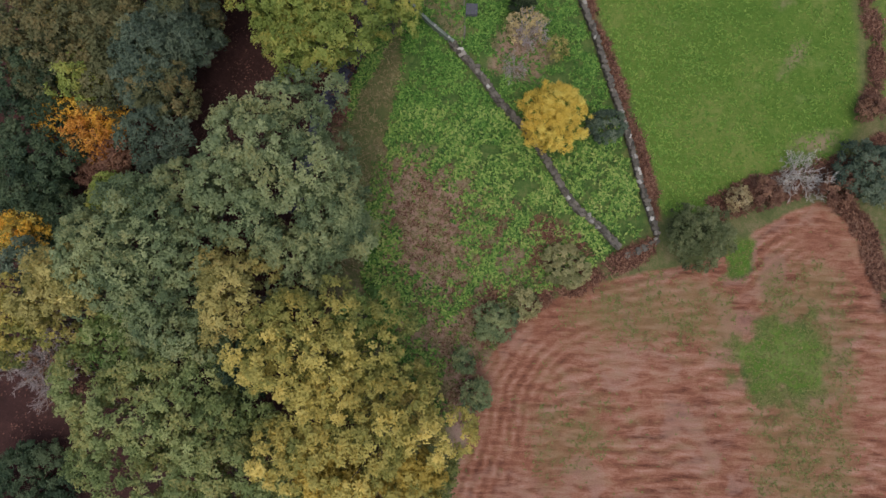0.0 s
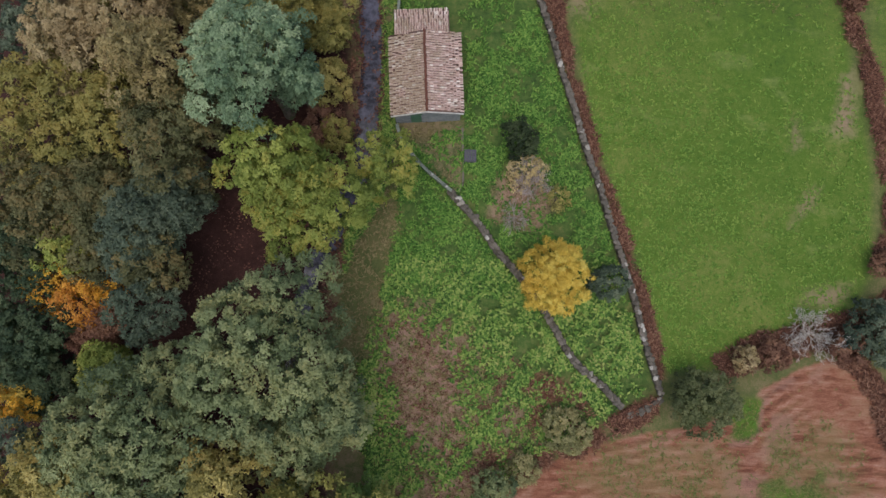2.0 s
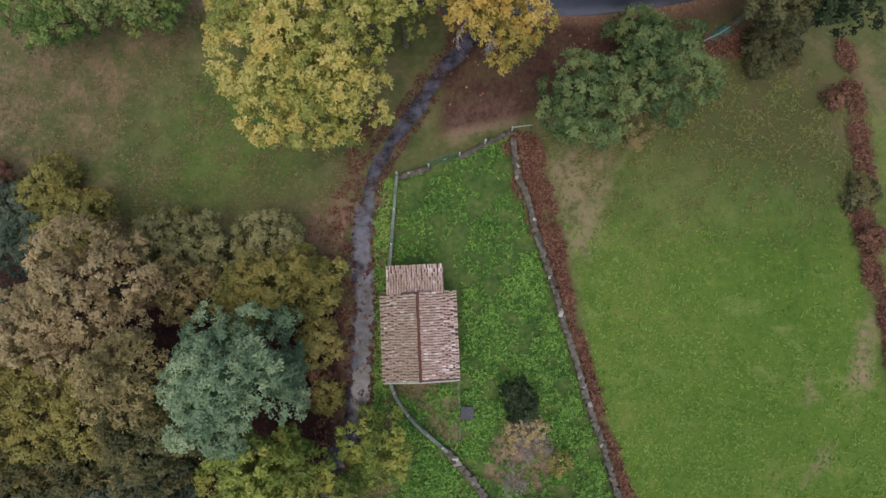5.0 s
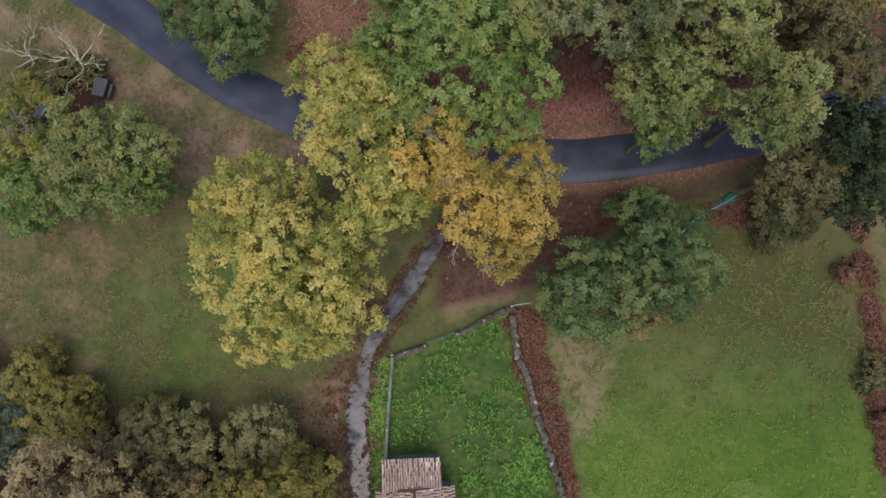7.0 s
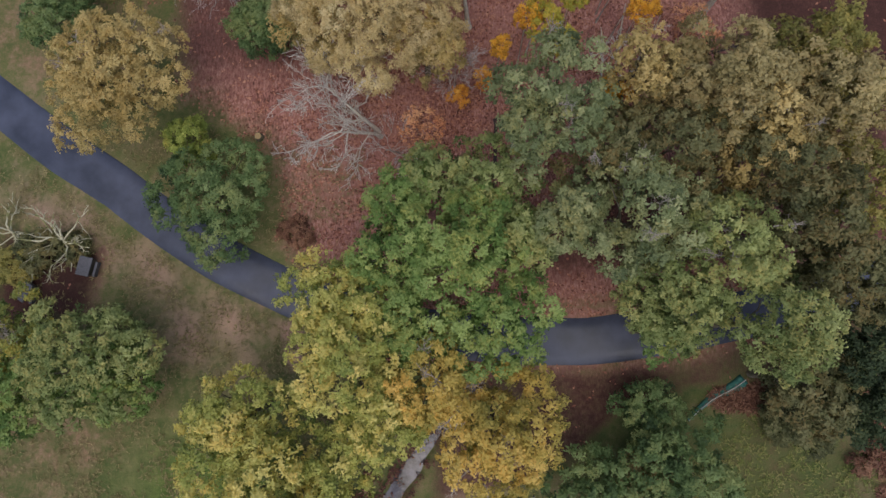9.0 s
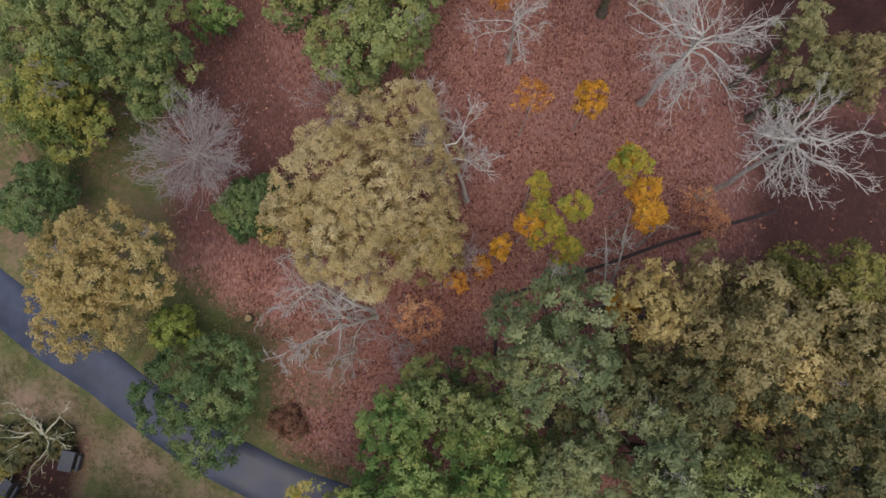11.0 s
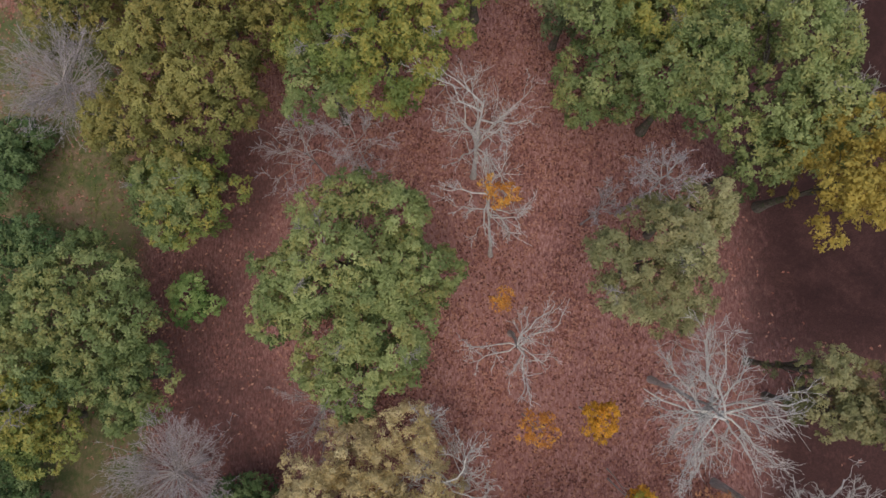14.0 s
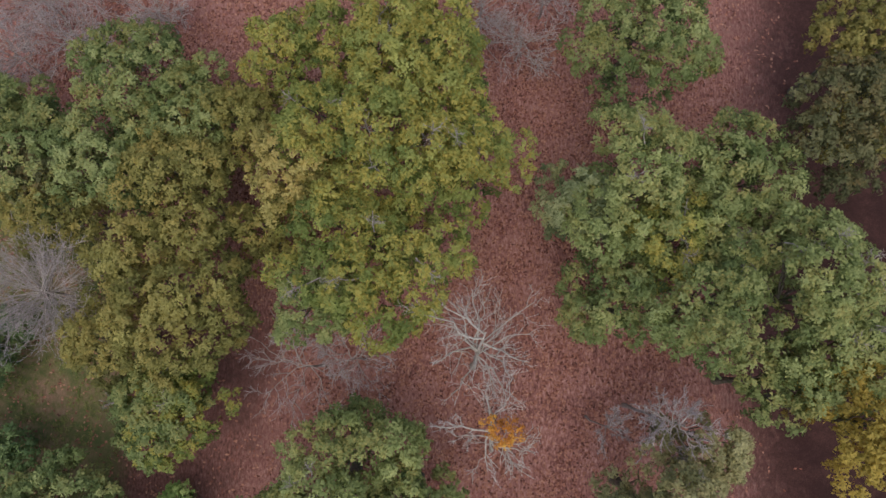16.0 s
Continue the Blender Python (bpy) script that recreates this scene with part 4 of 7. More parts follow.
tree("shrub", -16.8, 50.7, 3.4, 6.0, "GREYOLIVE", "leafy shrub with thin grey-olive leaves in rough grass", "shrub", low=0.08, slim=0.5, leaf=0.27, dense=400.0, even=0.45, fill=1.7)
tree("shrub", -23.3, 50.0, 3.4, 6.2, "GREYOLIVE", "leafy shrub with thin grey-olive leaves in rough grass", "shrub", low=0.08, slim=0.5, leaf=0.27, dense=400.0, even=0.45, fill=1.7)
tree("shrub", -40.6, 50.0, 3.2, 5.0, "BLUEGREEN", "leafy shrub with dull blue-green leaves in rough grass", "shrub", low=0.08, slim=0.5, leaf=0.27, dense=400.0, even=0.45, fill=1.7)
tree("oak_tree", -13.0, 67.1, 8.2, 15.3, "YELLOW_GREEN", "broad tree with yellow-green autumn leaves beside the lane and stream")
tree("oak_tree", -7.3, 77.2, 4.8, 16.7, "YELLOW_GREEN", "broad tree with yellow-green autumn leaves beside the lane and stream")
tree("oak_tree", -0.1, 76.0, 4.2, 16.1, "GOLD_ORANGE", "broad tree with golden orange autumn leaves beside the lane and stream")
tree("oak_tree", 4.4, 72.1, 5.7, 16.6, "GOLD_ORANGE", "broad tree with golden orange autumn leaves beside the lane and stream")
tree("oak_tree", -4.3, 72.4, 3.7, 14.9, "YELLOW_GREEN", "broad tree with yellow-green autumn leaves beside the lane and stream")
tree("oak_tree", 2.8, 85.5, 5.3, 17.7, "GREEN", "broad tree with fresh green leaves in the northern wood")
tree("oak_tree", -3.4, 86.2, 4.0, 15.7, "GREEN", "broad tree with fresh green leaves in the northern wood")
tree("oak_tree", -3.1, 91.1, 3.8, 13.0, "GREEN", "broad tree with fresh green leaves in the northern wood")
tree("oak_tree", 9.2, 97.2, 5.5, 20.5, "GREYOAK", "broad tree with grey-green oak leaves in the northern wood")
tree("oak_tree", 4.1, 91.4, 4.0, 15.7, "OAK_GREEN", "broad tree with green leaves turning olive in the northern wood")
tree("oak_tree", 10.4, 89.2, 4.0, 16.9, "GREYOAK", "broad tree with grey-green oak leaves in the northern wood")
tree("oak_tree", 15.7, 88.6, 5.2, 19.2, "GREYOAK", "broad tree with grey-green oak leaves in the northern wood")
tree("oak_tree", 21.9, 86.0, 4.6, 19.2, "LIGHTGREEN", "broad tree with pale green leaves in the northern wood")
tree("oak_tree", 26.9, 80.4, 4.2, 17.4, "OAK_GREEN", "broad tree with green leaves turning olive beside the lane and stream")
tree("oak_tree", 18.8, 82.8, 4.1, 14.9, "OAK_GREEN", "broad tree with green leaves turning olive beside the lane and stream")
tree("oak_tree", 18.8, 79.5, 2.5, 10.9, "GREEN", "broad tree with fresh green leaves beside the lane and stream")
tree("oak_tree", 21.8, 98.3, 5.4, 21.2, "BROWN_OLIVE", "broad tree with brownish olive leaves in the northern wood")
tree("oak_tree", 16.0, 100.2, 3.0, 20.0, "TAN_GOLD", "broad tree with tan and golden leaves in the northern wood")
tree("oak_tree", 29.6, 96.7, 5.0, 20.5, "BROWN_OLIVE", "broad tree with brownish olive leaves in the northern wood")
tree("oak_tree", 29.4, 101.6, 4.0, 19.9, "OLIVE", "broad tree with olive-brown leaves in the northern wood")
tree("oak_tree", 29.3, 87.9, 5.1, 17.9, "DARK_OLIVE", "broad tree with dark olive leaves in the northern wood")
tree("oak_tree", 33.8, 90.7, 4.3, 17.2, "OLIVE", "broad tree with olive-brown leaves in the northern wood")
tree("oak_tree", 30.2, 75.5, 4.7, 12.4, "DARK_OLIVE", "broad tree with dark olive leaves beside the lane and stream")
tree("oak_tree", 34.9, 78.4, 4.1, 13.9, "HOLLY", "broad tree with nearly black-green leaves beside the lane and stream")
tree("oak_tree", 35.5, 73.8, 3.7, 12.4, "HOLLY", "broad tree with nearly black-green leaves beside the lane and stream")
tree("oak_tree", 14.3, 65.2, 4.9, 8.1, "DEEPGREEN2", "broad tree with dark green leaves beside the lane and stream")
tree("oak_tree", 20.7, 67.8, 5.0, 9.1, "DEEPGREEN2", "broad tree with dark green leaves beside the lane and stream")
tree("shrub", 19.0, 71.9, 3.2, 6.4, "DEEPGREEN2", "leafy shrub with dark green leaves in rough grass", "shrub", low=0.08, slim=0.5, leaf=0.27, dense=400.0, even=0.45, fill=1.7)
tree("shrub", 18.2, 64.9, 3.7, 6.8, "BROWN_OLIVE", "leafy shrub with brownish olive leaves in rough grass", "shrub", low=0.08, slim=0.5, leaf=0.27, dense=400.0, even=0.45, fill=1.7)
tree("oak_tree", -31.7, 76.4, 6.1, 9.7, "OAK_GREEN", "broad tree with green leaves turning olive beside the lane and stream")
tree("oak_tree", -40.7, 79.1, 4.4, 7.9, "OLIVE_GREEN", "broad tree with olive-green leaves beside the lane and stream", even=0.6)
tree("oak_tree", -38.8, 73.3, 4.7, 7.9, "GREEN", "broad tree with fresh green leaves beside the lane and stream")
tree("oak_tree", -29.7, 74.7, 3.9, 7.9, "GREEN", "broad tree with fresh green leaves beside the lane and stream")
tree("oak_tree", -22.1, 91.7, 5.8, 6.5, "DEEPGREEN2", "broad tree with dark green leaves in the northern wood")
tree("shrub", -25.2, 98.0, 2.4, 5.0, "LIME", "leafy shrub with yellowish lime-green leaves in the northern wood", "shrub", low=0.08, slim=0.5, leaf=0.27, dense=400.0, even=0.45, fill=1.7)
tree("oak_tree", -30.7, 102.7, 6.8, 10.9, "TAN_GOLD", "broad tree with tan and golden leaves in the northern wood", leaf=0.25, dense=330.0, lobe=0.8)
tree("shrub", -18.7, 109.6, 2.9, 5.8, "DEEPGREEN2", "leafy shrub with dark green leaves in the northern wood", "shrub", low=0.08, slim=0.5, leaf=0.27, dense=400.0, even=0.45, fill=1.7)
tree("oak_tree", -6.4, 110.1, 9.1, 13.3, "TAN", "broad tree with faded tan leaves in the northern wood", leaf=0.2, dense=540.0, lobe=0.75, fill=1.2)
tree("oak_tree", -1.6, 106.0, 3.7, 9.9, "TAN_GOLD", "broad tree with tan and golden leaves in the northern wood")
tree("shrub", -17.4, 109.9, 3.2, 5.8, "DEEPGREEN2", "leafy shrub with dark green leaves in the northern wood", "shrub", low=0.08, slim=0.5, leaf=0.27, dense=400.0, even=0.45, fill=1.7)
tree("oak_tree", -12.2, 108.0, 3.7, 10.3, "TAN_GOLD", "broad tree with tan and golden leaves in the northern wood")
tree("oak_tree", 29.0, 99.5, 3.9, 19.5, "BROWN_OLIVE", "broad tree with brownish olive leaves in the northern wood", even=0.6)
tree("oak_tree", 26.9, 100.7, 3.4, 16.0, "OLIVE", "broad tree with olive-brown leaves in the northern wood")
tree("shrub", -39.1, 110.6, 3.8, 5.8, "DEEPGREEN2", "leafy shrub with dark green leaves in the northern wood", "shrub", low=0.08, slim=0.5, leaf=0.27, dense=400.0, even=0.45, fill=1.7)
tree("oak_tree", -31.0, 126.8, 7.5, 10.8, "OAK_GREEN", "broad tree with green leaves turning olive in the northern wood")
tree("oak_tree", -35.6, 119.9, 4.7, 10.1, "OLIVE_GREEN", "broad tree with olive-green leaves in the northern wood")
tree("oak_tree", -26.6, 121.9, 4.3, 9.5, "OAK_GREEN", "broad tree with green leaves turning olive in the northern wood")
tree("oak_tree", -22.2, 128.9, 2.5, 5.6, "GREEN", "broad tree with fresh green leaves in the northern wood")
tree("oak_tree", -7.5, 131.7, 7.4, 14.9, "LIGHTGREEN", "broad tree with pale green leaves tipped gold in the northern wood")
tree("oak_tree", -5.9, 125.1, 6.3, 12.4, "LIGHTGREEN", "broad tree with pale green leaves tipped gold in the northern wood")
tree("oak_tree", 16.6, 130.5, 5.0, 18.5, "GREYOLIVE", "broad tree with thin grey-olive leaves in the northern wood", leaf=0.27, dense=380.0)
tree("oak_tree", 20.6, 135.0, 3.1, 15.2, "GREYOLIVE", "broad tree with thin grey-olive leaves in the northern wood", leaf=0.27, dense=380.0)
tree("oak_tree", 31.4, 137.6, 5.3, 18.3, "GOLD", "broad tree with golden autumn leaves in the northern wood")
tree("oak_tree", 29.7, 122.7, 1.8, 15.6, "GREYOLIVE", "broad tree with thin grey-olive leaves in the northern wood", leaf=0.27, dense=380.0)
tree("oak_tree", 31.3, 119.4, 3.0, 14.4, "GREYOLIVE", "broad tree with thin grey-olive leaves in the northern wood", leaf=0.27, dense=380.0)
tree("oak_tree", 34.6, 120.0, 2.9, 15.3, "BROWN_OLIVE", "broad tree with brownish olive leaves in the northern wood")
tree("oak_tree", 34.0, 118.3, 2.9, 17.4, "BROWN_OLIVE", "broad tree with brownish olive leaves in the northern wood")
tree("oak_tree", -21.4, 147.5, 7.3, 12.6, "OLIVE", "broad tree with olive-brown leaves in the northern wood")
tree("oak_tree", -21.7, 138.1, 4.9, 9.4, "OLIVE_GREEN", "broad tree with olive-green leaves in the northern wood")
tree("oak_tree", -20.7, 156.3, 5.8, 13.3, "OLIVE", "broad tree with olive-brown leaves in the northern wood")
tree("oak_tree", -19.9, 162.7, 4.9, 12.1, "OAK_GREEN", "broad tree with green leaves turning olive in the northern wood")
tree("oak_tree", -27.8, 158.2, 5.4, 12.3, "OAK_GREEN", "broad tree with green leaves turning olive in the northern wood")
tree("oak_tree", -3.3, 159.7, 8.2, 19.2, "OLIVE_GREEN", "broad tree with olive-green leaves in the northern wood")
tree("oak_tree", 4.0, 157.5, 4.3, 17.3, "OLIVE_GREEN", "broad tree with olive-green leaves in the northern wood", even=0.6)
tree("oak_tree", -4.3, 150.9, 7.6, 17.5, "OLIVE_GREEN", "broad tree with olive-green leaves in the northern wood")
tree("oak_tree", -10.7, 156.7, 4.1, 16.3, "OLIVE_GOLD", "broad tree with olive leaves turning gold in the northern wood")
tree("oak_tree", 16.5, 155.2, 7.0, 15.3, "LIGHTGREEN", "broad tree with pale green leaves in the northern wood")
tree("oak_tree", 24.3, 156.1, 5.4, 14.8, "OAK_GREEN", "broad tree with green leaves turning olive in the northern wood")
tree("oak_tree", 14.9, 146.5, 4.4, 12.6, "OAK_GREEN", "broad tree with green leaves turning olive in the northern wood")
tree("oak_tree", 20.4, 145.4, 4.7, 17.6, "OAK_GREEN", "broad tree with green leaves turning olive in the northern wood")
tree("oak_tree", 26.8, 146.7, 6.1, 19.3, "LIGHTGREEN", "broad tree with pale green leaves in the northern wood")
tree("oak_tree", 26.5, 139.5, 3.9, 15.8, "LIGHTGREEN", "broad tree with pale green leaves in the northern wood")
tree("oak_tree", 33.0, 160.2, 5.5, 16.2, "DARK_OLIVE", "broad tree with dark olive leaves in the northern wood")
tree("oak_tree", 36.1, 167.6, 4.2, 15.0, "OLIVE", "broad tree with olive-brown leaves in the northern wood")
tree("oak_tree", 18.1, 169.6, 6.2, 13.4, "OAK_GREEN", "broad tree with green leaves turning olive in the northern wood")
tree("oak_tree", 35.0, 160.5, 3.7, 15.2, "OLIVE", "broad tree with olive-brown leaves in the northern wood")
tree("oak_tree", -34.5, 159.7, 5.5, 11.2, "OAK_GREEN", "broad tree with green leaves turning olive in the northern wood")
tree("oak_tree", -34.2, 158.4, 4.0, 10.2, "DARK_OLIVE", "broad tree with dark olive leaves in the northern wood")
tree("oak_tree", -25.1, 165.5, 6.1, 11.7, "OAK_GREEN", "broad tree with green leaves turning olive in the northern wood")
tree("oak_tree", -2.5, 167.0, 7.5, 18.0, "OLIVE_GREEN", "broad tree with olive-green leaves in the northern wood")
tree("oak_tree", -11.9, 167.0, 3.7, 15.0, "OLIVE_GREEN", "broad tree with olive-green leaves in the northern wood", even=0.6)
tree("shrub", -40.9, 144.1, 3.1, 3.7, "DEEPGREEN2", "leafy shrub with dark green leaves in the northern wood", "shrub", low=0.08, slim=0.5, leaf=0.27, dense=400.0, even=0.45, fill=1.7)
tree("oak_tree", -39.4, 133.6, 4.6, 7.3, "DEEPGREEN2", "broad tree with dark green leaves in the northern wood")
tree("oak_tree", -40.1, 126.2, 4.0, 7.8, "OAK_GREEN", "broad tree with green leaves turning olive in the northern wood")
tree("oak_tree", -34.6, 118.2, 4.0, 9.5, "OLIVE_GREEN", "broad tree with olive-green leaves in the northern wood")
tree("oak_tree", -39.8, 119.3, 3.3, 7.4, "OAK_GREEN", "broad tree with green leaves turning olive in the northern wood")
tree("maple_tree", 11.5, 21.9, 3.7, 5.1, "YELLOW", "small round tree with bright yellow autumn leaves by a stone wall", low=0.05, leaf=0.17, dense=1200.0, lobe=0.55, even=0.1, fill=1.8)
tree("shrub", 26.3, 10.6, 3.2, 4.3, "DEEPOLIVE", "leafy shrub with dense dark olive leaves in rough grass", "shrub", low=0.08, slim=0.5, leaf=0.27, dense=400.0, even=0.45, fill=1.7)
tree("shrub", 7.9, 36.0, 2.0, 3.2, "HOLLY", "leafy shrub with nearly black-green leaves in rough grass", "shrub", low=0.08, slim=0.5, leaf=0.27, dense=400.0, even=0.1, fill=1.7)
tree("shrub", 17.2, 21.6, 1.8, 2.5, "BLUEGREEN", "leafy shrub with dull blue-green leaves in rough grass", "shrub", low=0.08, slim=0.5, leaf=0.27, dense=400.0, even=0.45, fill=1.7)
tree("shrub", 13.2, 7.0, 2.2, 2.4, "GREYOLIVE", "leafy shrub with thin grey-olive leaves in rough grass", "shrub", low=0.08, slim=0.5, leaf=0.27, dense=400.0, even=0.45, fill=1.7)
tree("shrub", 6.3, 1.3, 2.0, 2.9, "GREYGREEN", "leafy shrub with grey-green leaves in rough grass", "shrub", low=0.08, slim=0.5, leaf=0.27, dense=400.0, even=0.45, fill=1.7)
tree("shrub", 4.6, -5.9, 1.5, 2.8, "GREYGREEN", "leafy shrub with grey-green leaves in rough grass", "shrub", low=0.08, slim=0.5, leaf=0.27, dense=400.0, even=0.45, fill=1.7)
tree("shrub", 12.0, 30.3, 1.1, 2.2, "OLIVE_GOLD", "leafy shrub with olive leaves turning gold in rough grass", "shrub", low=0.08, slim=0.5, leaf=0.27, dense=200.0, even=0.45, fill=1.7)
tree("shrub", 8.7, 32.6, 2.1, 1.4, "TAN", "leafy shrub with faded tan leaves in rough grass", "shrub", low=0.08, slim=0.5, leaf=0.27, dense=120.0, even=0.45, fill=1.7)
tree("shrub", 43.8, 17.8, 3.3, 3.7, "BLUEGREEN", "leafy shrub with dull blue-green leaves in rough grass", "shrub", low=0.08, slim=0.5, leaf=0.27, dense=400.0, even=0.45, fill=1.7)
tree("young_birch", 13.5, 118.5, 1.35, 9.7, "BIRCH_GOLD", "slender young tree with gold-orange leaves in the northern wood", low=0.7, leaf=0.26, dense=460.0, wood=BARK_PALE, slim=0.3)
tree("young_birch", 8.0, 117.9, 1.6, 11.4, "ORANGE", "slender young tree with thin vivid orange leaves among bare boughs", low=0.7, leaf=0.22, dense=170.0, wood=BARK_PALE, slim=0.3)
tree("young_birch", 16.0, 111.8, 1.44, 12.8, "BIRCH_GREEN", "slender young tree with yellow-green birch leaves in the northern wood", low=0.7, leaf=0.26, dense=460.0, wood=BARK_PALE, slim=0.3)
tree("young_birch", 16.0, 112.7, 0.88, 11.7, "BIRCH_GOLD", "slender young tree with gold-orange leaves in the northern wood", low=0.7, leaf=0.26, dense=460.0, wood=BARK_PALE, slim=0.3)
tree("young_birch", 17.0, 109.4, 1.12, 12.8, "BIRCH_GOLD", "slender young tree with gold-orange leaves in the northern wood", low=0.7, leaf=0.26, dense=460.0, wood=BARK_PALE, slim=0.3)
tree("young_birch", 17.5, 107.7, 1.2, 12.3, "BIRCH_GOLD", "slender young tree with gold-orange leaves in the northern wood", low=0.7, leaf=0.26, dense=460.0, wood=BARK_PALE, slim=0.3)
tree("young_birch", 8.3, 110.3, 1.04, 11.3, "BIRCH_GREEN", "slender young tree with yellow-green birch leaves in the northern wood", low=0.7, leaf=0.26, dense=460.0, wood=BARK_PALE, slim=0.3)
tree("young_birch", 11.4, 108.3, 1.2, 12.6, "BIRCH_GREEN", "slender young tree with yellow-green birch leaves in the northern wood", low=0.7, leaf=0.26, dense=460.0, wood=BARK_PALE, slim=0.3)
tree("young_birch", 7.6, 106.9, 0.95, 11.9, "BIRCH_GOLD", "slender young tree with gold-orange leaves in the northern wood", low=0.7, leaf=0.26, dense=460.0, wood=BARK_PALE, slim=0.3)
tree("young_birch", 9.1, 106.3, 1.44, 11.9, "BIRCH_GREEN", "slender young tree with yellow-green birch leaves in the northern wood", low=0.7, leaf=0.26, dense=460.0, wood=BARK_PALE, slim=0.3)
tree("young_birch", 10.6, 104.7, 1.12, 11.9, "BIRCH_GREEN", "slender young tree with yellow-green birch leaves in the northern wood", low=0.7, leaf=0.26, dense=460.0, wood=BARK_PALE, slim=0.3)
tree("young_birch", 5.4, 105.4, 0.96, 8.9, "BIRCH_GOLD", "slender young tree with gold-orange leaves in the northern wood", low=0.7, leaf=0.26, dense=460.0, wood=BARK_PALE, slim=0.3)
tree("young_birch", 3.8, 103.9, 0.9, 5.9, "ORANGE", "slender young tree with vivid orange autumn leaves in the northern wood", low=0.25, leaf=0.26, dense=460.0, wood=BARK_PALE, slim=0.3)
tree("young_birch", 1.7, 102.6, 0.9, 3.9, "ORANGE", "slender young tree with vivid orange autumn leaves in the northern wood", low=0.25, leaf=0.26, dense=460.0, wood=BARK_PALE, slim=0.3)
tree("young_birch", 15.0, 100.4, 1.12, 12.0, "BIRCH_GOLD", "slender young tree with gold-orange leaves in the northern wood", low=0.7, leaf=0.26, dense=460.0, wood=BARK_PALE, slim=0.3)
tree("young_birch", 24.6, 109.9, 1.9, 4.8, "ORANGE_BROWN", "slender young tree with orange-brown withered leaves in the northern wood", low=0.25, leaf=0.26, dense=120.0, wood=BARK_PALE, slim=0.3)
tree("young_birch", 26.2, 108.1, 1.5, 4.3, "ORANGE_BROWN", "slender young tree with orange-brown withered leaves in the northern wood", low=0.25, leaf=0.26, dense=120.0, wood=BARK_PALE, slim=0.3)
tree("young_birch", 5.6, 128.6, 1.0, 8.0, "ORANGE", "slender young tree with thin vivid orange leaves among bare boughs", low=0.5, leaf=0.22, dense=260.0, wood=BARK_PALE, slim=0.3)
tree("young_birch", 5.2, 136.9, 1.4, 12.6, "ORANGE", "slender young tree with thin vivid orange leaves among bare boughs", low=0.75, leaf=0.22, dense=200.0, wood=BARK_PALE, slim=0.3)
tree("young_birch", -2.1, 99.2, 2.2, 5.0, "ORANGE_BROWN", "slender young tree with orange-brown withered leaves in the northern wood", low=0.25, leaf=0.26, dense=110.0, wood=BARK_PALE, slim=0.3)
tree("young_birch", 8.5, 108.1, 1.0, 11.8, "BIRCH_GREEN", "slender young tree with yellow-green birch leaves in the northern wood", low=0.7, leaf=0.26, dense=460.0, wood=BARK_PALE, slim=0.3)
tree("oak_tree", -40.9, 23.1, 4.4, 8.9, "DEEPGREEN", "broad tree with deep green leaves in the western wood")
tree("oak_tree", -32.0, 27.3, 4.4, 9.2, "DARK_OLIVE", "broad tree with dark olive leaves in the western wood")
tree("oak_tree", -25.2, 27.7, 3.4, 8.7, "BLUEGREEN", "broad tree with dull blue-green leaves in the western wood")
tree("oak_tree", -22.6, 11.4, 3.9, 10.8, "GREYGREEN", "broad tree with grey-green leaves in the western wood")
tree("oak_tree", -29.4, 5.3, 4.8, 12.4, "GREYGREEN", "broad tree with grey-green leaves in the western wood")
tree("oak_tree", -22.8, -0.3, 4.3, 11.5, "GREYGREEN", "broad tree with grey-green leaves in the western wood")
tree("oak_tree", -28.3, -1.5, 3.8, 10.0, "GREEN", "broad tree with fresh green leaves in the western wood")
tree("oak_tree", -12.4, 6.5, 4.3, 11.4, "GREYGREEN", "broad tree with grey-green leaves in the western wood")
tree("oak_tree", -9.2, 9.2, 4.1, 10.8, "GREYGREEN", "broad tree with grey-green leaves in the western wood")
tree("oak_tree", -37.4, 4.8, 2.8, 9.4, "BLUEGREEN", "broad tree with dull blue-green leaves in the western wood")
tree("oak_tree", -16.7, -3.1, 3.3, 9.6, "DEEPGREEN", "broad tree with deep green leaves in the western wood")
tree("oak_tree", -6.3, 1.3, 2.8, 10.5, "GREEN", "broad tree with fresh green leaves in the western wood")
tree("oak_tree", -1.4, -6.4, 3.3, 10.6, "OLIVE_GOLD", "broad tree with olive leaves turning gold beside the lane and stream")
tree("oak_tree", -0.7, -12.0, 3.4, 10.7, "GOLD", "broad tree with golden autumn leaves beside the lane and stream")
tree("oak_tree", -11.6, -11.6, 4.4, 12.2, "OCHRE", "broad tree with ochre autumn leaves in the western wood")
tree("oak_tree", -22.5, 35.7, 3.9, 10.9, "DARK_OLIVE", "broad tree with dark olive leaves in the western wood")
tree("oak_tree", -29.8, 35.2, 4.3, 11.4, "OLIVE", "broad tree with olive-brown leaves in the western wood")
tree("oak_tree", -23.8, 46.3, 3.4, 9.1, "BROWN_OLIVE", "broad tree with brownish olive leaves in the western wood")
tree("oak_tree", -34.7, 41.3, 4.8, 11.7, "BROWN_TAN", "broad tree with faded brown leaves in the western wood")
tree("oak_tree", -37.1, 29.7, 3.5, 8.6, "OLIVE_GOLD", "broad tree with olive leaves turning gold in the western wood")
tree("oak_tree", -24.0, 30.1, 2.9, 8.6, "DARK_OLIVE", "broad tree with dark olive leaves in the western wood")
tree("oak_tree", -31.7, 23.1, 3.5, 7.9, "DARK_OLIVE", "broad tree with dark olive leaves in the western wood")
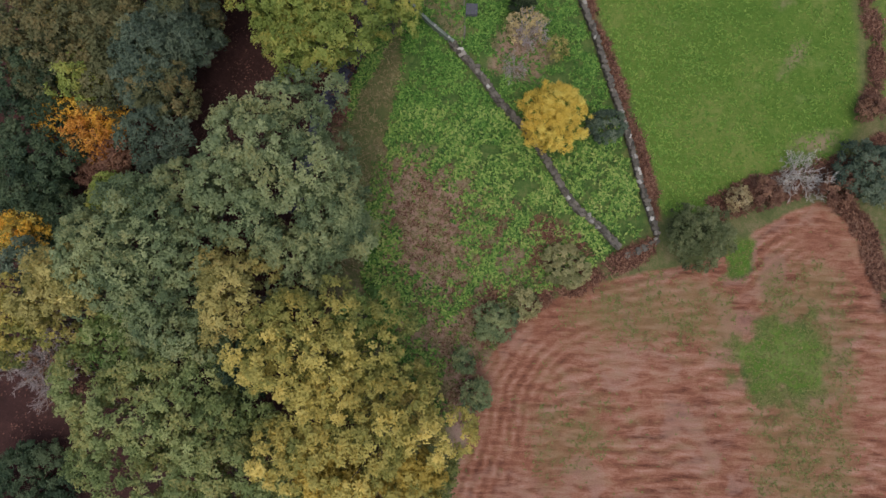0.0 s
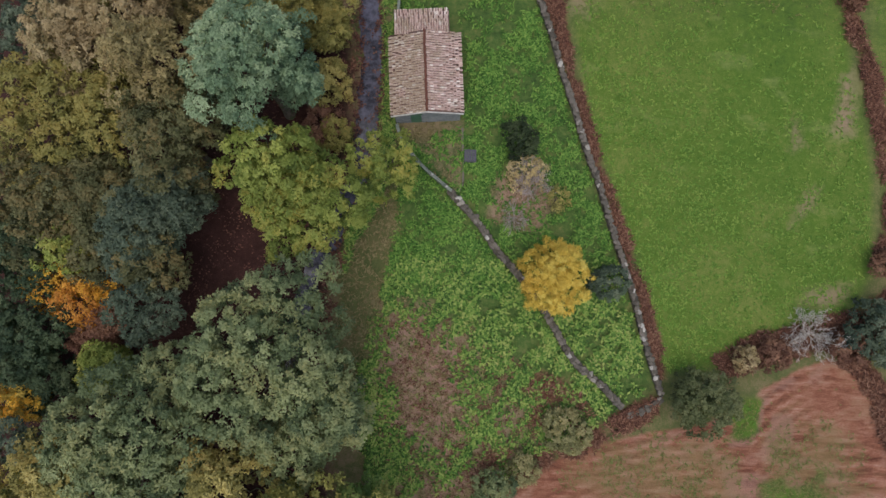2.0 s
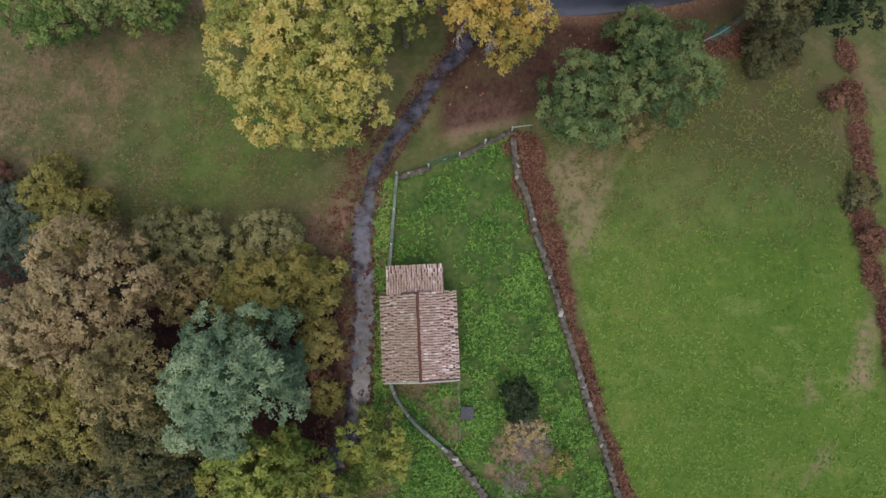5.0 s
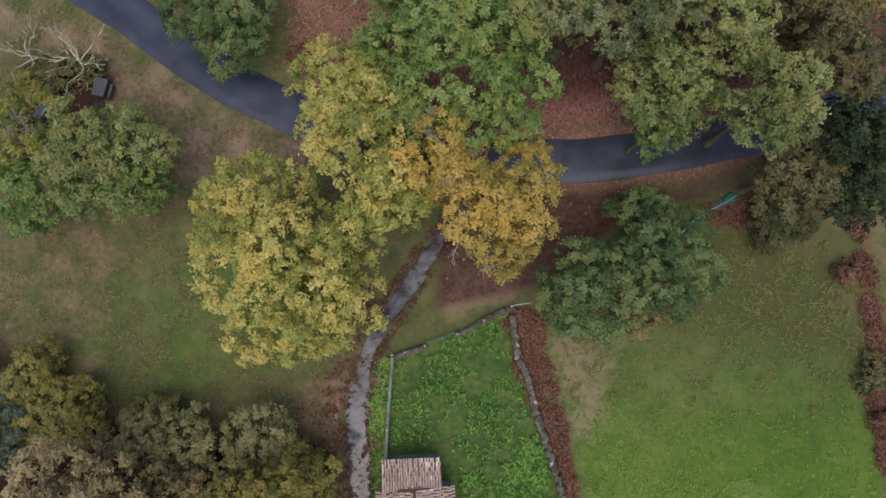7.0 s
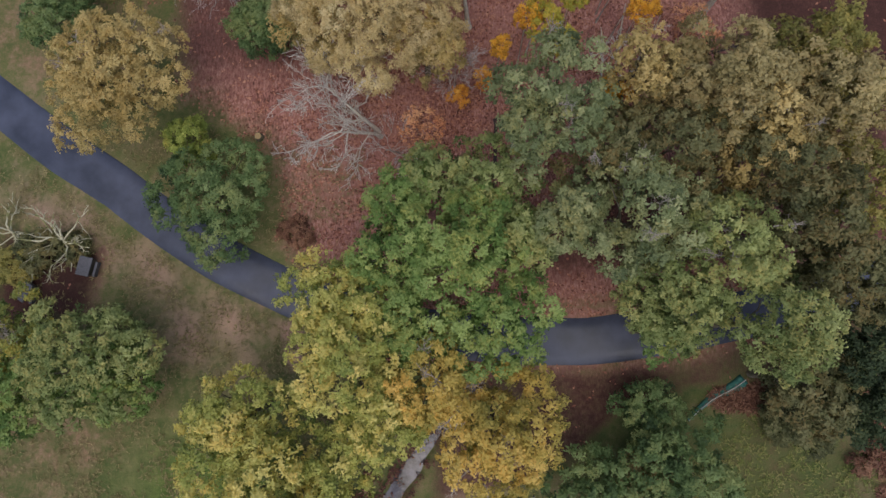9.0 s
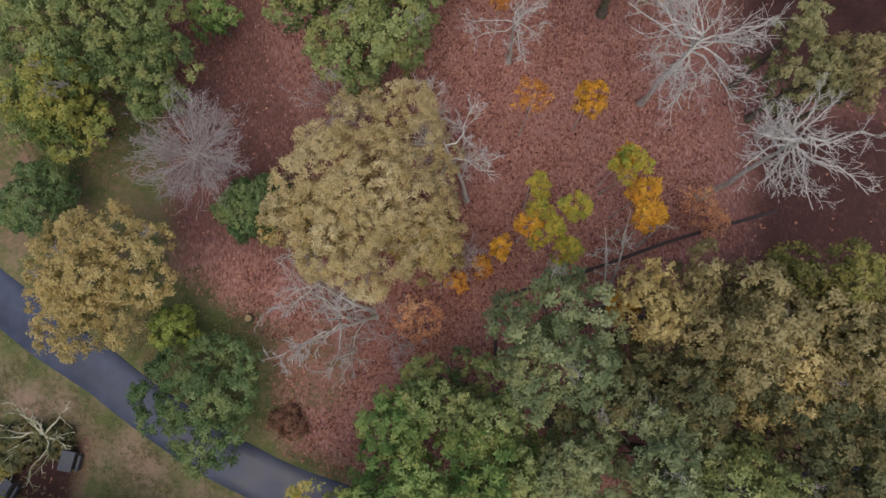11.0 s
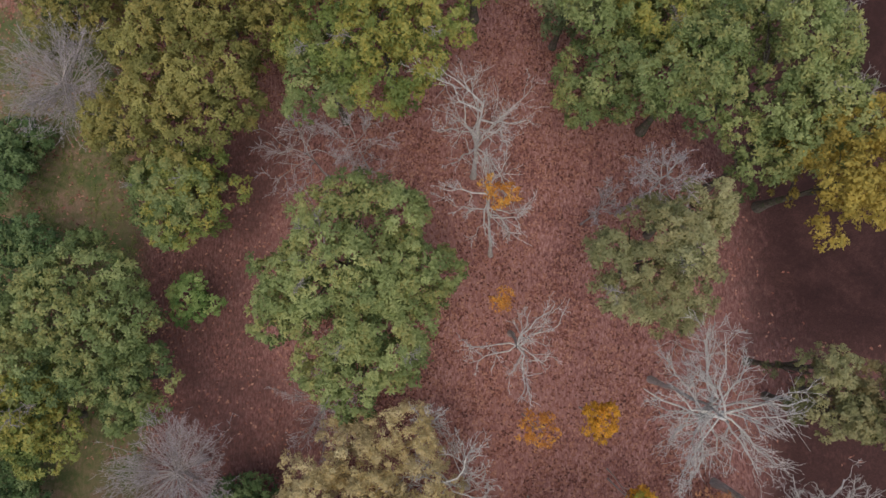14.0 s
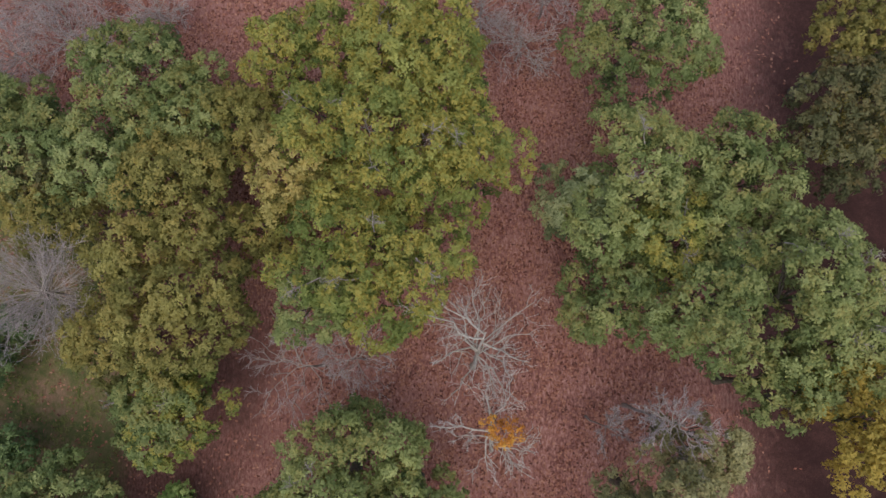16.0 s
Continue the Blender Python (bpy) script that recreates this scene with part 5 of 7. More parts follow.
tree("oak_tree", -17.4, 45.4, 3.3, 9.1, "OLIVE", "broad tree with olive-brown leaves in the western wood")
tree("oak_tree", -41.1, 43.3, 3.4, 8.1, "BLUEGREEN", "broad tree with dull blue-green leaves in the western wood")
tree("oak_tree", -27.6, 25.6, 4.4, 9.8, "BLUEGREEN", "broad tree with dull blue-green leaves in the western wood")
tree("oak_tree", -25.0, 28.8, 3.6, 9.1, "BLUEGREEN", "broad tree with dull blue-green leaves in the western wood")
tree("oak_tree", -26.8, 22.5, 3.9, 8.9, "DARK_OLIVE", "broad tree with dark olive leaves in the western wood")
tree("oak_tree", 4.6, 80.6, 4.6, 16.8, "GREEN", "broad tree with fresh green leaves beside the lane and stream")
tree("oak_tree", 18.1, 93.9, 4.3, 19.0, "DARK_OLIVE", "broad tree with dark olive leaves in the northern wood")
tree("oak_tree", 13.5, 93.7, 3.8, 18.0, "DARK_OLIVE", "broad tree with dark olive leaves in the northern wood")
tree("oak_tree", 31.7, 84.1, 4.1, 15.9, "DARK_OLIVE", "broad tree with dark olive leaves in the northern wood")
tree("oak_tree", 34.9, 84.7, 3.7, 14.9, "DARK_OLIVE", "broad tree with dark olive leaves in the northern wood")
tree("oak_tree", 26.1, 92.2, 4.2, 19.0, "DARK_OLIVE", "broad tree with dark olive leaves in the northern wood")
tree("oak_tree", 20.5, 81.0, 3.5, 14.9, "OAK_GREEN", "broad tree with green leaves turning olive beside the lane and stream")
tree("oak_tree", 0.5, 92.7, 3.6, 13.5, "OAK_GREEN", "broad tree with green leaves turning olive in the northern wood")
tree("oak_tree", 6.6, 87.2, 3.4, 15.4, "OAK_GREEN", "broad tree with green leaves turning olive in the northern wood")
tree("oak_tree", 18.7, 151.2, 4.7, 14.5, "OLIVE_GREEN", "broad tree with olive-green leaves in the northern wood")
tree("oak_tree", 11.9, 154.4, 3.8, 13.4, "GREYOAK", "broad tree with grey-green oak leaves in the northern wood")
tree("oak_tree", 30.5, 142.4, 4.1, 16.7, "LIGHTGREEN", "broad tree with pale green leaves in the northern wood")
tree("oak_tree", 25.0, 150.7, 4.1, 16.5, "LIGHTGREEN", "broad tree with pale green leaves in the northern wood")
tree("oak_tree", -16.0, 162.6, 4.4, 12.1, "OLIVE", "broad tree with olive-brown leaves in the northern wood")
tree("oak_tree", -14.4, 152.5, 3.5, 10.4, "OLIVE", "broad tree with olive-brown leaves in the northern wood")
tree("oak_tree", -32.4, 154.8, 4.3, 10.4, "OLIVE", "broad tree with olive-brown leaves in the northern wood")
tree("oak_tree", -37.6, 164.8, 4.0, 10.1, "OAK_GREEN", "broad tree with green leaves turning olive in the northern wood")
tree("oak_tree", -9.1, 147.0, 3.8, 14.6, "OAK_GREEN", "broad tree with green leaves turning olive in the northern wood")
tree("oak_tree", -26.7, 144.0, 4.0, 10.7, "OLIVE", "broad tree with olive-brown leaves in the northern wood")
tree("oak_tree", -41.4, 141.8, 3.4, 5.7, "DEEPGREEN2", "broad tree with dark green leaves in the northern wood")
tree("oak_tree", -22.6, 138.3, 4.4, 9.7, "OAK_GREEN", "broad tree with green leaves turning olive in the northern wood")
tree("oak_tree", -1.5, 130.9, 3.7, 12.5, "LIGHTGREEN", "broad tree with pale green leaves tipped gold in the northern wood")
tree("oak_tree", -12.1, 128.6, 3.7, 12.7, "LIGHTGREEN", "broad tree with pale green leaves tipped gold in the northern wood")
tree("oak_tree", -2.1, 80.8, 4.0, 14.4, "GREEN", "broad tree with fresh green leaves beside the lane and stream")
tree("oak_tree", -6.2, 80.8, 3.7, 14.9, "YELLOW_GREEN", "broad tree with yellow-green autumn leaves beside the lane and stream")
tree("oak_tree", -9.0, 81.9, 4.3, 14.4, "YELLOW_GREEN", "broad tree with yellow-green autumn leaves beside the lane and stream")
tree("oak_tree", -16.7, 72.1, 4.1, 13.4, "YELLOW_GREEN", "broad tree with yellow-green autumn leaves beside the lane and stream")
tree("oak_tree", -9.1, 63.4, 4.4, 12.8, "YELLOW_GREEN", "broad tree with yellow-green autumn leaves beside the lane and stream")
tree("oak_tree", 24.8, 95.7, 5.1, 19.0, "TAN_GOLD", "broad tree with tan and golden leaves in the northern wood")
tree("oak_tree", 19.4, 99.3, 3.7, 18.0, "BROWN_OLIVE", "broad tree with brownish olive leaves in the northern wood")
tree("oak_tree", 31.3, 97.3, 3.7, 19.0, "OLIVE", "broad tree with olive-brown leaves in the northern wood")
tree("shrub", -40.9, 86.8, 2.5, 1.3, "DARK_OLIVE", "leafy shrub with dark olive leaves in the northern wood", "shrub", low=0.08, slim=0.5, leaf=0.27, dense=400.0, even=0.45, fill=1.7)
tree("shrub", -43.9, 85.6, 2.2, 1.1, "OLIVE", "leafy shrub with olive-brown leaves in the northern wood", "shrub", low=0.08, slim=0.5, leaf=0.27, dense=400.0, even=0.45, fill=1.7)
tree("shrub", -37.7, 87.4, 1.7, 0.9, "DARK_OLIVE", "leafy shrub with dark olive leaves in the northern wood", "shrub", low=0.08, slim=0.5, leaf=0.27, dense=400.0, even=0.45, fill=1.7)
tree("shrub", -15.1, 89.0, 1.6, 0.7, "RUSSET", "leafy shrub with russet withered leaves in the northern wood", "shrub", low=0.08, slim=0.5, leaf=0.27, dense=400.0, even=0.45, fill=1.7)
tree("shrub", -41.2, 12.7, 3.7, 6.3, "DEEPGREEN", "leafy shrub with deep green leaves in the western wood", "shrub", low=0.08, slim=0.5, leaf=0.27, dense=400.0, even=0.45, fill=1.7)
tree("shrub", -33.7, 15.5, 2.7, 4.7, "RUSSET", "leafy shrub with russet withered leaves in the western wood", "shrub", low=0.08, slim=0.5, leaf=0.27, dense=400.0, even=0.45, fill=1.7)
tree("shrub", -12.3, 37.1, 2.0, 2.9, "RUSSET", "leafy shrub with russet withered leaves in the western wood", "shrub", low=0.08, slim=0.5, leaf=0.27, dense=400.0, even=0.45, fill=1.7)
tree("shrub", -11.0, 36.1, 2.0, 3.0, "OLIVE", "leafy shrub with olive-brown leaves in the western wood", "shrub", low=0.08, slim=0.5, leaf=0.27, dense=400.0, even=0.45, fill=1.7)
tree("shrub", -26.9, 50.5, 3.4, 6.5, "GREYOLIVE", "leafy shrub with thin grey-olive leaves in rough grass", "shrub", low=0.08, slim=0.5, leaf=0.27, dense=400.0, even=0.45, fill=1.7)
tree("shrub", -12.4, 46.7, 2.9, 6.1, "OLIVE", "leafy shrub with olive-brown leaves in the western wood", "shrub", low=0.08, slim=0.5, leaf=0.27, dense=400.0, even=0.45, fill=1.7)
tree("shrub", -19.0, 45.8, 3.4, 7.6, "GREYOLIVE", "leafy shrub with thin grey-olive leaves in the western wood", "shrub", low=0.08, slim=0.5, leaf=0.27, dense=400.0, even=0.45, fill=1.7)
tree("shrub", -14.3, 48.2, 2.7, 6.0, "OLIVE_GOLD", "leafy shrub with olive leaves turning gold in rough grass", "shrub", low=0.08, slim=0.5, leaf=0.27, dense=400.0, even=0.45, fill=1.7)
tree("shrub", 30.9, 14.7, 1.2, 2.2, "BROWN_TAN", "leafy shrub with faded brown leaves in rough grass", "shrub", low=0.08, slim=0.5, leaf=0.27, dense=400.0, even=0.45, fill=1.7)
tree("shrub", 33.7, 15.4, 1.5, 2.4, "RUSSET", "leafy shrub with russet withered leaves in rough grass", "shrub", low=0.08, slim=0.5, leaf=0.27, dense=400.0, even=0.45, fill=1.7)
tree("shrub", 41.2, 16.2, 2.0, 2.5, "RUSSET", "leafy shrub with russet withered leaves in rough grass", "shrub", low=0.08, slim=0.5, leaf=0.27, dense=400.0, even=0.45, fill=1.7)
tree("shrub", 42.9, 52.8, 1.5, 1.2, "RUSSET", "leafy shrub with russet withered leaves in rough grass", "shrub", low=0.08, slim=0.5, leaf=0.27, dense=400.0, even=0.45, fill=1.7)
tree("shrub", 42.0, 57.6, 1.7, 1.0, "DARK_OLIVE", "leafy shrub with dark olive leaves in rough grass", "shrub", low=0.08, slim=0.5, leaf=0.27, dense=400.0, even=0.45, fill=1.7)
tree("shrub", 39.9, 67.4, 1.2, 1.2, "RUSSET", "leafy shrub with russet withered leaves in rough grass", "shrub", low=0.08, slim=0.5, leaf=0.27, dense=400.0, even=0.45, fill=1.7)
tree("shrub", 44.9, 24.8, 1.4, 2.1, "RUSSET", "leafy shrub with russet withered leaves in rough grass", "shrub", low=0.08, slim=0.5, leaf=0.27, dense=400.0, even=0.45, fill=1.7)
tree("shrub", 9.1, 3.3, 1.4, 1.6, "GREYOLIVE", "leafy shrub with thin grey-olive leaves in rough grass", "shrub", low=0.08, slim=0.5, leaf=0.27, dense=400.0, even=0.45, fill=1.7)
tree("shrub", 3.1, -2.7, 1.1, 2.5, "GREYGREEN", "leafy shrub with grey-green leaves in rough grass", "shrub", low=0.08, slim=0.5, leaf=0.27, dense=400.0, even=0.45, fill=1.7)
tree("shrub", 33.0, 72.0, 2.8, 2.4, "DARK_OLIVE", "leafy shrub with dark olive leaves in rough grass", "shrub", low=0.08, slim=0.5, leaf=0.27, dense=400.0, even=0.45, fill=1.7)


# BARE TREES
BARE_COUNT = [1131]


def bare_tree(name, x, y, dx, dy, h, r, label, limbs=8, forks=5, twigs=6, ends=2, girth=0.16, wood=None, up=0.45, thin=2.2, fork_at=0.5, category="tree", wander=0.35, sweep=0.0):
    """A leafless tree: crown centre at (dx, dy, h) from the foot, crown radius r; sweep: how far the limbs follow the lean."""
    BARE_COUNT[0] += 1
    rng = np.random.default_rng(BARE_COUNT[0])
    root = new(name)
    root.location = (x, y, float(surface_z(x, y)))
    wood = wood or BARK_GREY
    s = np.linspace(0, 1, 9)
    path = np.stack([dx * s ** 1.4, dy * s ** 1.4, -0.2 + (h + 0.2) * s], 1)
    path[1:] += np.cumsum(rng.normal(size=(8, 3)) * 0.05 * (0.3 + h / 10), 0) * np.array([1, 1, 0.2])
    rad = girth * (1 - 0.75 * s) * (1 + 0.6 * np.exp(-9 * s))
    v, q = tubes(path[None], rad[None], 8)
    trunk = new("trunk", quads_mesh("trunk", v, q, wood, True))
    trunk.parent = root
    level, ways, lens, gir = [], [], [], []
    turn0 = rng.uniform(0, 6.28)
    for k in range(limbs):
        a = turn0 + k * 2.4 + rng.normal() * 0.3
        t = rng.uniform(fork_at, 0.98)
        p0 = np.array([np.interp(t, s, path[:, c]) for c in range(3)])
        lift = up * rng.uniform(0.3, 1.6)
        way = unit(np.array([np.cos(a), np.sin(a), lift]) + sweep * unit(np.array([dx, dy, 0.01])))
        ln = r * rng.uniform(0.7, 1.08)
        level.append(limb(rng, p0, way, ln, 6, 0.08, wander))
        ways.append(way), lens.append(ln), gir.append(girth * 0.42 * rng.uniform(0.7, 1.1))
    p1, l1, g1 = np.array(level), np.array(lens), np.array(gir)
    taper = np.linspace(1, 0.3, 6)
    p2, _, l2, g2 = sprays(rng, p1, None, l1, g1, forks, 0.55, 0.6, 0.15, 5, 0.2)
    p3, _, l3, g3 = sprays(rng, p2, None, l2, g2, twigs, 0.5, 0.6, 0.15, 3, 0.15)
    g2, g3 = np.maximum(g2, 0.014 * thin), np.maximum(g3, 0.009 * thin)
    for k in range(limbs):
        own = slice(k * forks, (k + 1) * forks)
        v, q = joined(tubes(p1[k:k + 1], g1[k:k + 1, None] * taper, 6), tubes(p2[own], g2[own, None] * np.linspace(1, 0.35, 5), 4))
        branch = new("branch", quads_mesh("branch", v, q, wood, True))
        branch.parent = root
    pieces = [tubes(p3, g3[:, None] * np.linspace(1, 0.5, 3), 3)]
    if ends:
        p4, _, _, g4 = sprays(rng, p3, None, l3, g3, ends, 0.7, 0.6, 0.1, 2, 0.2)
        pieces.append(tubes(p4, np.maximum(g4, 0.008 * thin)[:, None] * np.linspace(1, 0.6, 2), 3))
    v, q = joined(*pieces)
    fine = new("twig_spray", quads_mesh("twig_spray", v, q, {BARK_PALE.name: TWIG_PALE, BARK_LICHEN.name: wood}.get(wood.name, TWIG)))
    fine.parent = root
    tagged(fine, kind="stuff")
    return tagged(root, label, category, "bare trees" if category == "tree" else "bare shrubs")


bare_tree("bare_tree", -6.8, 99.9, -4.2, 2.4, 6.5, 4.8, "pale leafless tree leaning low over litter", thin=3.0, limbs=9, forks=6, twigs=6, up=0.15, girth=0.24, fork_at=0.35, wood=BARK_PALE, sweep=0.9)
bare_tree("bare_tree", -6.5, 99.4, -3.8, -1.6, 6.0, 4.8, "pale leafless tree leaning beside its twin over litter", thin=3.0, limbs=9, forks=6, twigs=6, up=0.15, girth=0.22, fork_at=0.35, wood=BARK_PALE, sweep=0.9)
bare_tree("bare_tree", -22.2, 113.9, 0.0, 0.3, 7.6, 4.9, "round leafless tree with dense fine grey twigs", limbs=84, forks=5, twigs=4, ends=1, up=0.4, girth=0.13, fork_at=0.8, wander=0.06, thin=1.7)
bare_tree("bare_tree", 2.6, 111.2, -2.2, 3.0, 10.5, 3.8, "slim leafless tree arching over tan foliage", limbs=10, forks=6, girth=0.24, up=0.1, wood=BARK_PALE, sweep=0.7, fork_at=0.4, thin=2.8)
bare_tree("bare_tree", 7.0, 125.6, -0.8, -0.8, 11.0, 4.4, "leafless tree with few pale spreading boughs", limbs=8, forks=5, twigs=5, up=0.1, girth=0.22, wood=BARK_PALE, fork_at=0.75)
bare_tree("bare_tree", 20.4, 121.1, -0.8, -1.6, 17.5, 5.0, "tall leafless tree with pinkish-grey branches", limbs=18, forks=8, twigs=6, up=0.3, thin=1.8, girth=0.26, wood=BARK_PALE, fork_at=0.75)
bare_tree("bare_tree", 26.0, 111.4, -0.3, 0.3, 18.2, 4.2, "tall leafless tree with pale trunk and mossy foot", limbs=17, forks=7, twigs=5, up=0.15, thin=1.8, girth=0.32, wood=BARK_PALE, fork_at=0.8)
bare_tree("bare_tree", 3.6, 141.0, 0.6, 3.2, 12.0, 5.4, "leaning leafless tree with bright upper branches", limbs=15, forks=6, twigs=5, ends=1, up=0.5, girth=0.24, wood=BARK_PALE, fork_at=0.42, sweep=0.35)
bare_tree("bare_tree", 17.8, 137.2, -0.2, 0.2, 14.5, 3.0, "leafless greyish tree between green crowns", limbs=14, forks=6, girth=0.16, fork_at=0.7)
bare_tree("bare_tree", 14.2, 136.2, 0.1, 0.2, 9.5, 2.0, "small leafless tree beside green crowns", limbs=9, girth=0.1, fork_at=0.6)
bare_tree("bare_tree", -32.7, 147.6, 0, 0.2, 8.4, 4.8, "round leafless tree with dense grey twigs", limbs=76, forks=5, twigs=4, ends=1, up=0.4, girth=0.13, fork_at=0.8, wander=0.06, thin=1.7)
bare_tree("bare_tree", -10.7, 141.2, -0.6, 0.3, 7.6, 4.2, "low leafless tree in shade of green crowns", limbs=9, forks=6, girth=0.12, up=0.2)
bare_tree("bare_tree", -6.6, 141.8, 0.2, 0.2, 8.6, 3.4, "small leafless tree over red litter", limbs=10, forks=6, girth=0.09, up=0.3)
bare_tree("bare_tree", -10.4, 119.6, -0.3, 0.2, 5.4, 4.4, "low leafless tree behind tan foliage", limbs=11, forks=6, girth=0.12, up=0.2)
bare_tree("bare_tree", 5.2, 133.2, -1.0, 3.4, 12.0, 4.0, "leafless tree with pale drooping boughs", limbs=8, forks=5, up=0.1, girth=0.18, wood=BARK_PALE, fork_at=0.7)
bare_tree("bare_tree", -0.2, 117.6, -0.4, 1.0, 9.0, 3.2, "thin leafless tree with upright pale twigs", limbs=9, girth=0.12, wood=BARK_PALE, up=0.8)
bare_tree("bare_birch", 16.2, 101.6, -0.4, 6.6, 10.5, 2.0, "leaning slender birch stem with few pale twigs", limbs=7, forks=3, twigs=3, ends=1, girth=0.17, wood=BARK_PALE, fork_at=0.35, up=0.2, thin=3.0, sweep=0.4)
bare_tree("bare_birch", 16.0, 101.2, -1.6, 5.6, 8.5, 2.0, "second slender birch stem leaning beside another", limbs=6, forks=3, twigs=3, ends=1, girth=0.15, wood=BARK_PALE, fork_at=0.35, up=0.2, thin=3.0, sweep=0.4)
bare_tree("bare_birch", 19.6, 106.4, -0.3, 1.5, 10.0, 1.4, "slender birch with a long pale stem", limbs=4, forks=3, twigs=3, ends=0, girth=0.12, wood=BARK_PALE, fork_at=0.6)
for bx, by, br in ((-40, 171, 4.8), (-34.5, 173, 5.0), (-29.5, 171, 4.6), (-38, 177, 4.8), (-43, 167, 4.4), (-26, 175, 4.2), (8.5, 171.5, 3.8), (5, 175, 3.4), (11, 176, 3.2)):
    bare_tree("bare_tree", bx, by, 0, 0, 4.6, br, "low grey leafless tree in a pale thicket", limbs=20, forks=6, twigs=5, ends=1, girth=0.1, up=0.5, fork_at=0.4)
bare_tree("bare_shrub", 9.2, 32.2, 0, 0, 0.8, 2.1, "grey leafless shrub in dry grass", limbs=26, forks=6, twigs=5, ends=2, girth=0.05, up=0.4, fork_at=0.2, thin=1.2, category="shrub")
bare_tree("bare_shrub", 7.6, 28.3, 0, 0, 0.5, 1.6, "small pale leafless shrub in dry grass", limbs=20, forks=5, twigs=4, ends=2, girth=0.06, up=0.3, fork_at=0.2, thin=1.2, category="shrub")
bare_tree("bare_shrub", 37.6, 17.4, -0.2, 0, 0.9, 2.5, "pale grey leafless shrub among bracken", limbs=26, forks=6, twigs=5, ends=2, girth=0.08, wood=BARK_PALE, up=0.35, fork_at=0.2, thin=1.4, category="shrub")
bare_tree("bare_shrub", -37.0, -3.8, 0, 0, 3.0, 4.0, "russet leafless shrub with scattered dead leaves", limbs=20, forks=6, girth=0.08, up=0.5, fork_at=0.2, category="shrub")
bare_tree("bare_tree", -4.6, 97.6, -1.0, -0.6, 2.8, 3.4, "low fallen-looking leafless bough over litter", limbs=8, girth=0.09, up=0.15)
bare_tree("bare_tree", 1.2, 104.5, 0, 0.5, 5.0, 3.2, "thin greyish leafless tree over red litter", limbs=12, girth=0.08, up=0.6)
bare_tree("dead_tree", -38.6, 87.9, 0.3, 0.4, 1.6, 3.8, "dead tree with thick lichen-white broken boughs", limbs=11, forks=3, twigs=2, ends=0, girth=0.34, wood=BARK_LICHEN, up=0.3, fork_at=0.2, thin=5.0)
bare_tree("dead_tree", -44.2, 88.8, 0.2, 0.4, 1.3, 3.2, "fallen dead tree with lichen-white boughs", limbs=8, forks=3, twigs=2, ends=0, girth=0.3, wood=BARK_LICHEN, up=0.08, fork_at=0.2, thin=5.0)
bare_tree("dead_tree", -41.6, 85.6, 0.2, 0.3, 0.8, 2.4, "broken lichen-white boughs beside a stone block", limbs=6, forks=2, twigs=2, ends=0, girth=0.24, wood=BARK_LICHEN, up=0.2, fork_at=0.2, thin=5.0)


# ---------------------------------------------------------------- small built things
def box_bm(sx, sy, sz, at=(0, 0, 0), bevel=0.015, turn=None):
    bm = bmesh.new()
    bmesh.ops.create_cube(bm, size=1.0)
    bmesh.ops.scale(bm, vec=(sx, sy, sz), verts=bm.verts)
    if bevel:
        bmesh.ops.bevel(bm, geom=bm.edges[:], offset=bevel, segments=1, affect="EDGES")
    m = Matrix.Translation(at) @ (turn or Matrix())
    bmesh.ops.transform(bm, matrix=m, verts=bm.verts)
    return bm


def stone_shape(rng):
    """A rough block about 1 m across, worn at its edges."""
    bm = bmesh.new()
    bmesh.ops.create_cube(bm, size=1.0)
    bmesh.ops.bevel(bm, geom=bm.edges[:], offset=0.16, segments=1, affect="EDGES")
    for v in bm.verts:
        v.co += Vector(rng.normal(size=3) * 0.06)
    bmesh.ops.triangulate(bm, faces=bm.faces)
    me = bpy.data.meshes.new("stone")
    bm.to_mesh(me)
    bm.free()
    me.materials.append(STONE)
    return me


stone_rng = np.random.default_rng(7)
STONE_SHAPES = [stone_shape(stone_rng) for _ in range(8)]
SHAPE_VERTS = [np.array([v.co for v in me.vertices]) for me in STONE_SHAPES]
SHAPE_FACES = [np.array([p.vertices for p in me.polygons]) for me in STONE_SHAPES]


def rubble(rng, spots, material, name):
    """Stones joined into one mesh. spots: rows of x, y, z, heading, length, depth, height."""
    verts, faces, at = [], [], 0
    for x, y, z, a, sx, sy, sz in spots:
        k = rng.integers(len(SHAPE_VERTS))
        p = SHAPE_VERTS[k] * (sx, sy, sz)
        c, s = math.cos(a), math.sin(a)
        verts.append(np.stack([x + p[:, 0] * c - p[:, 1] * s, y + p[:, 0] * s + p[:, 1] * c, z + p[:, 2]], 1))
        faces.append(SHAPE_FACES[k] + at)
        at += len(p)
    me = bpy.data.meshes.new(name)
    me.from_pydata(np.vstack(verts).tolist(), [], np.vstack(faces).tolist())
    me.materials.append(material)
    return new(name, me)


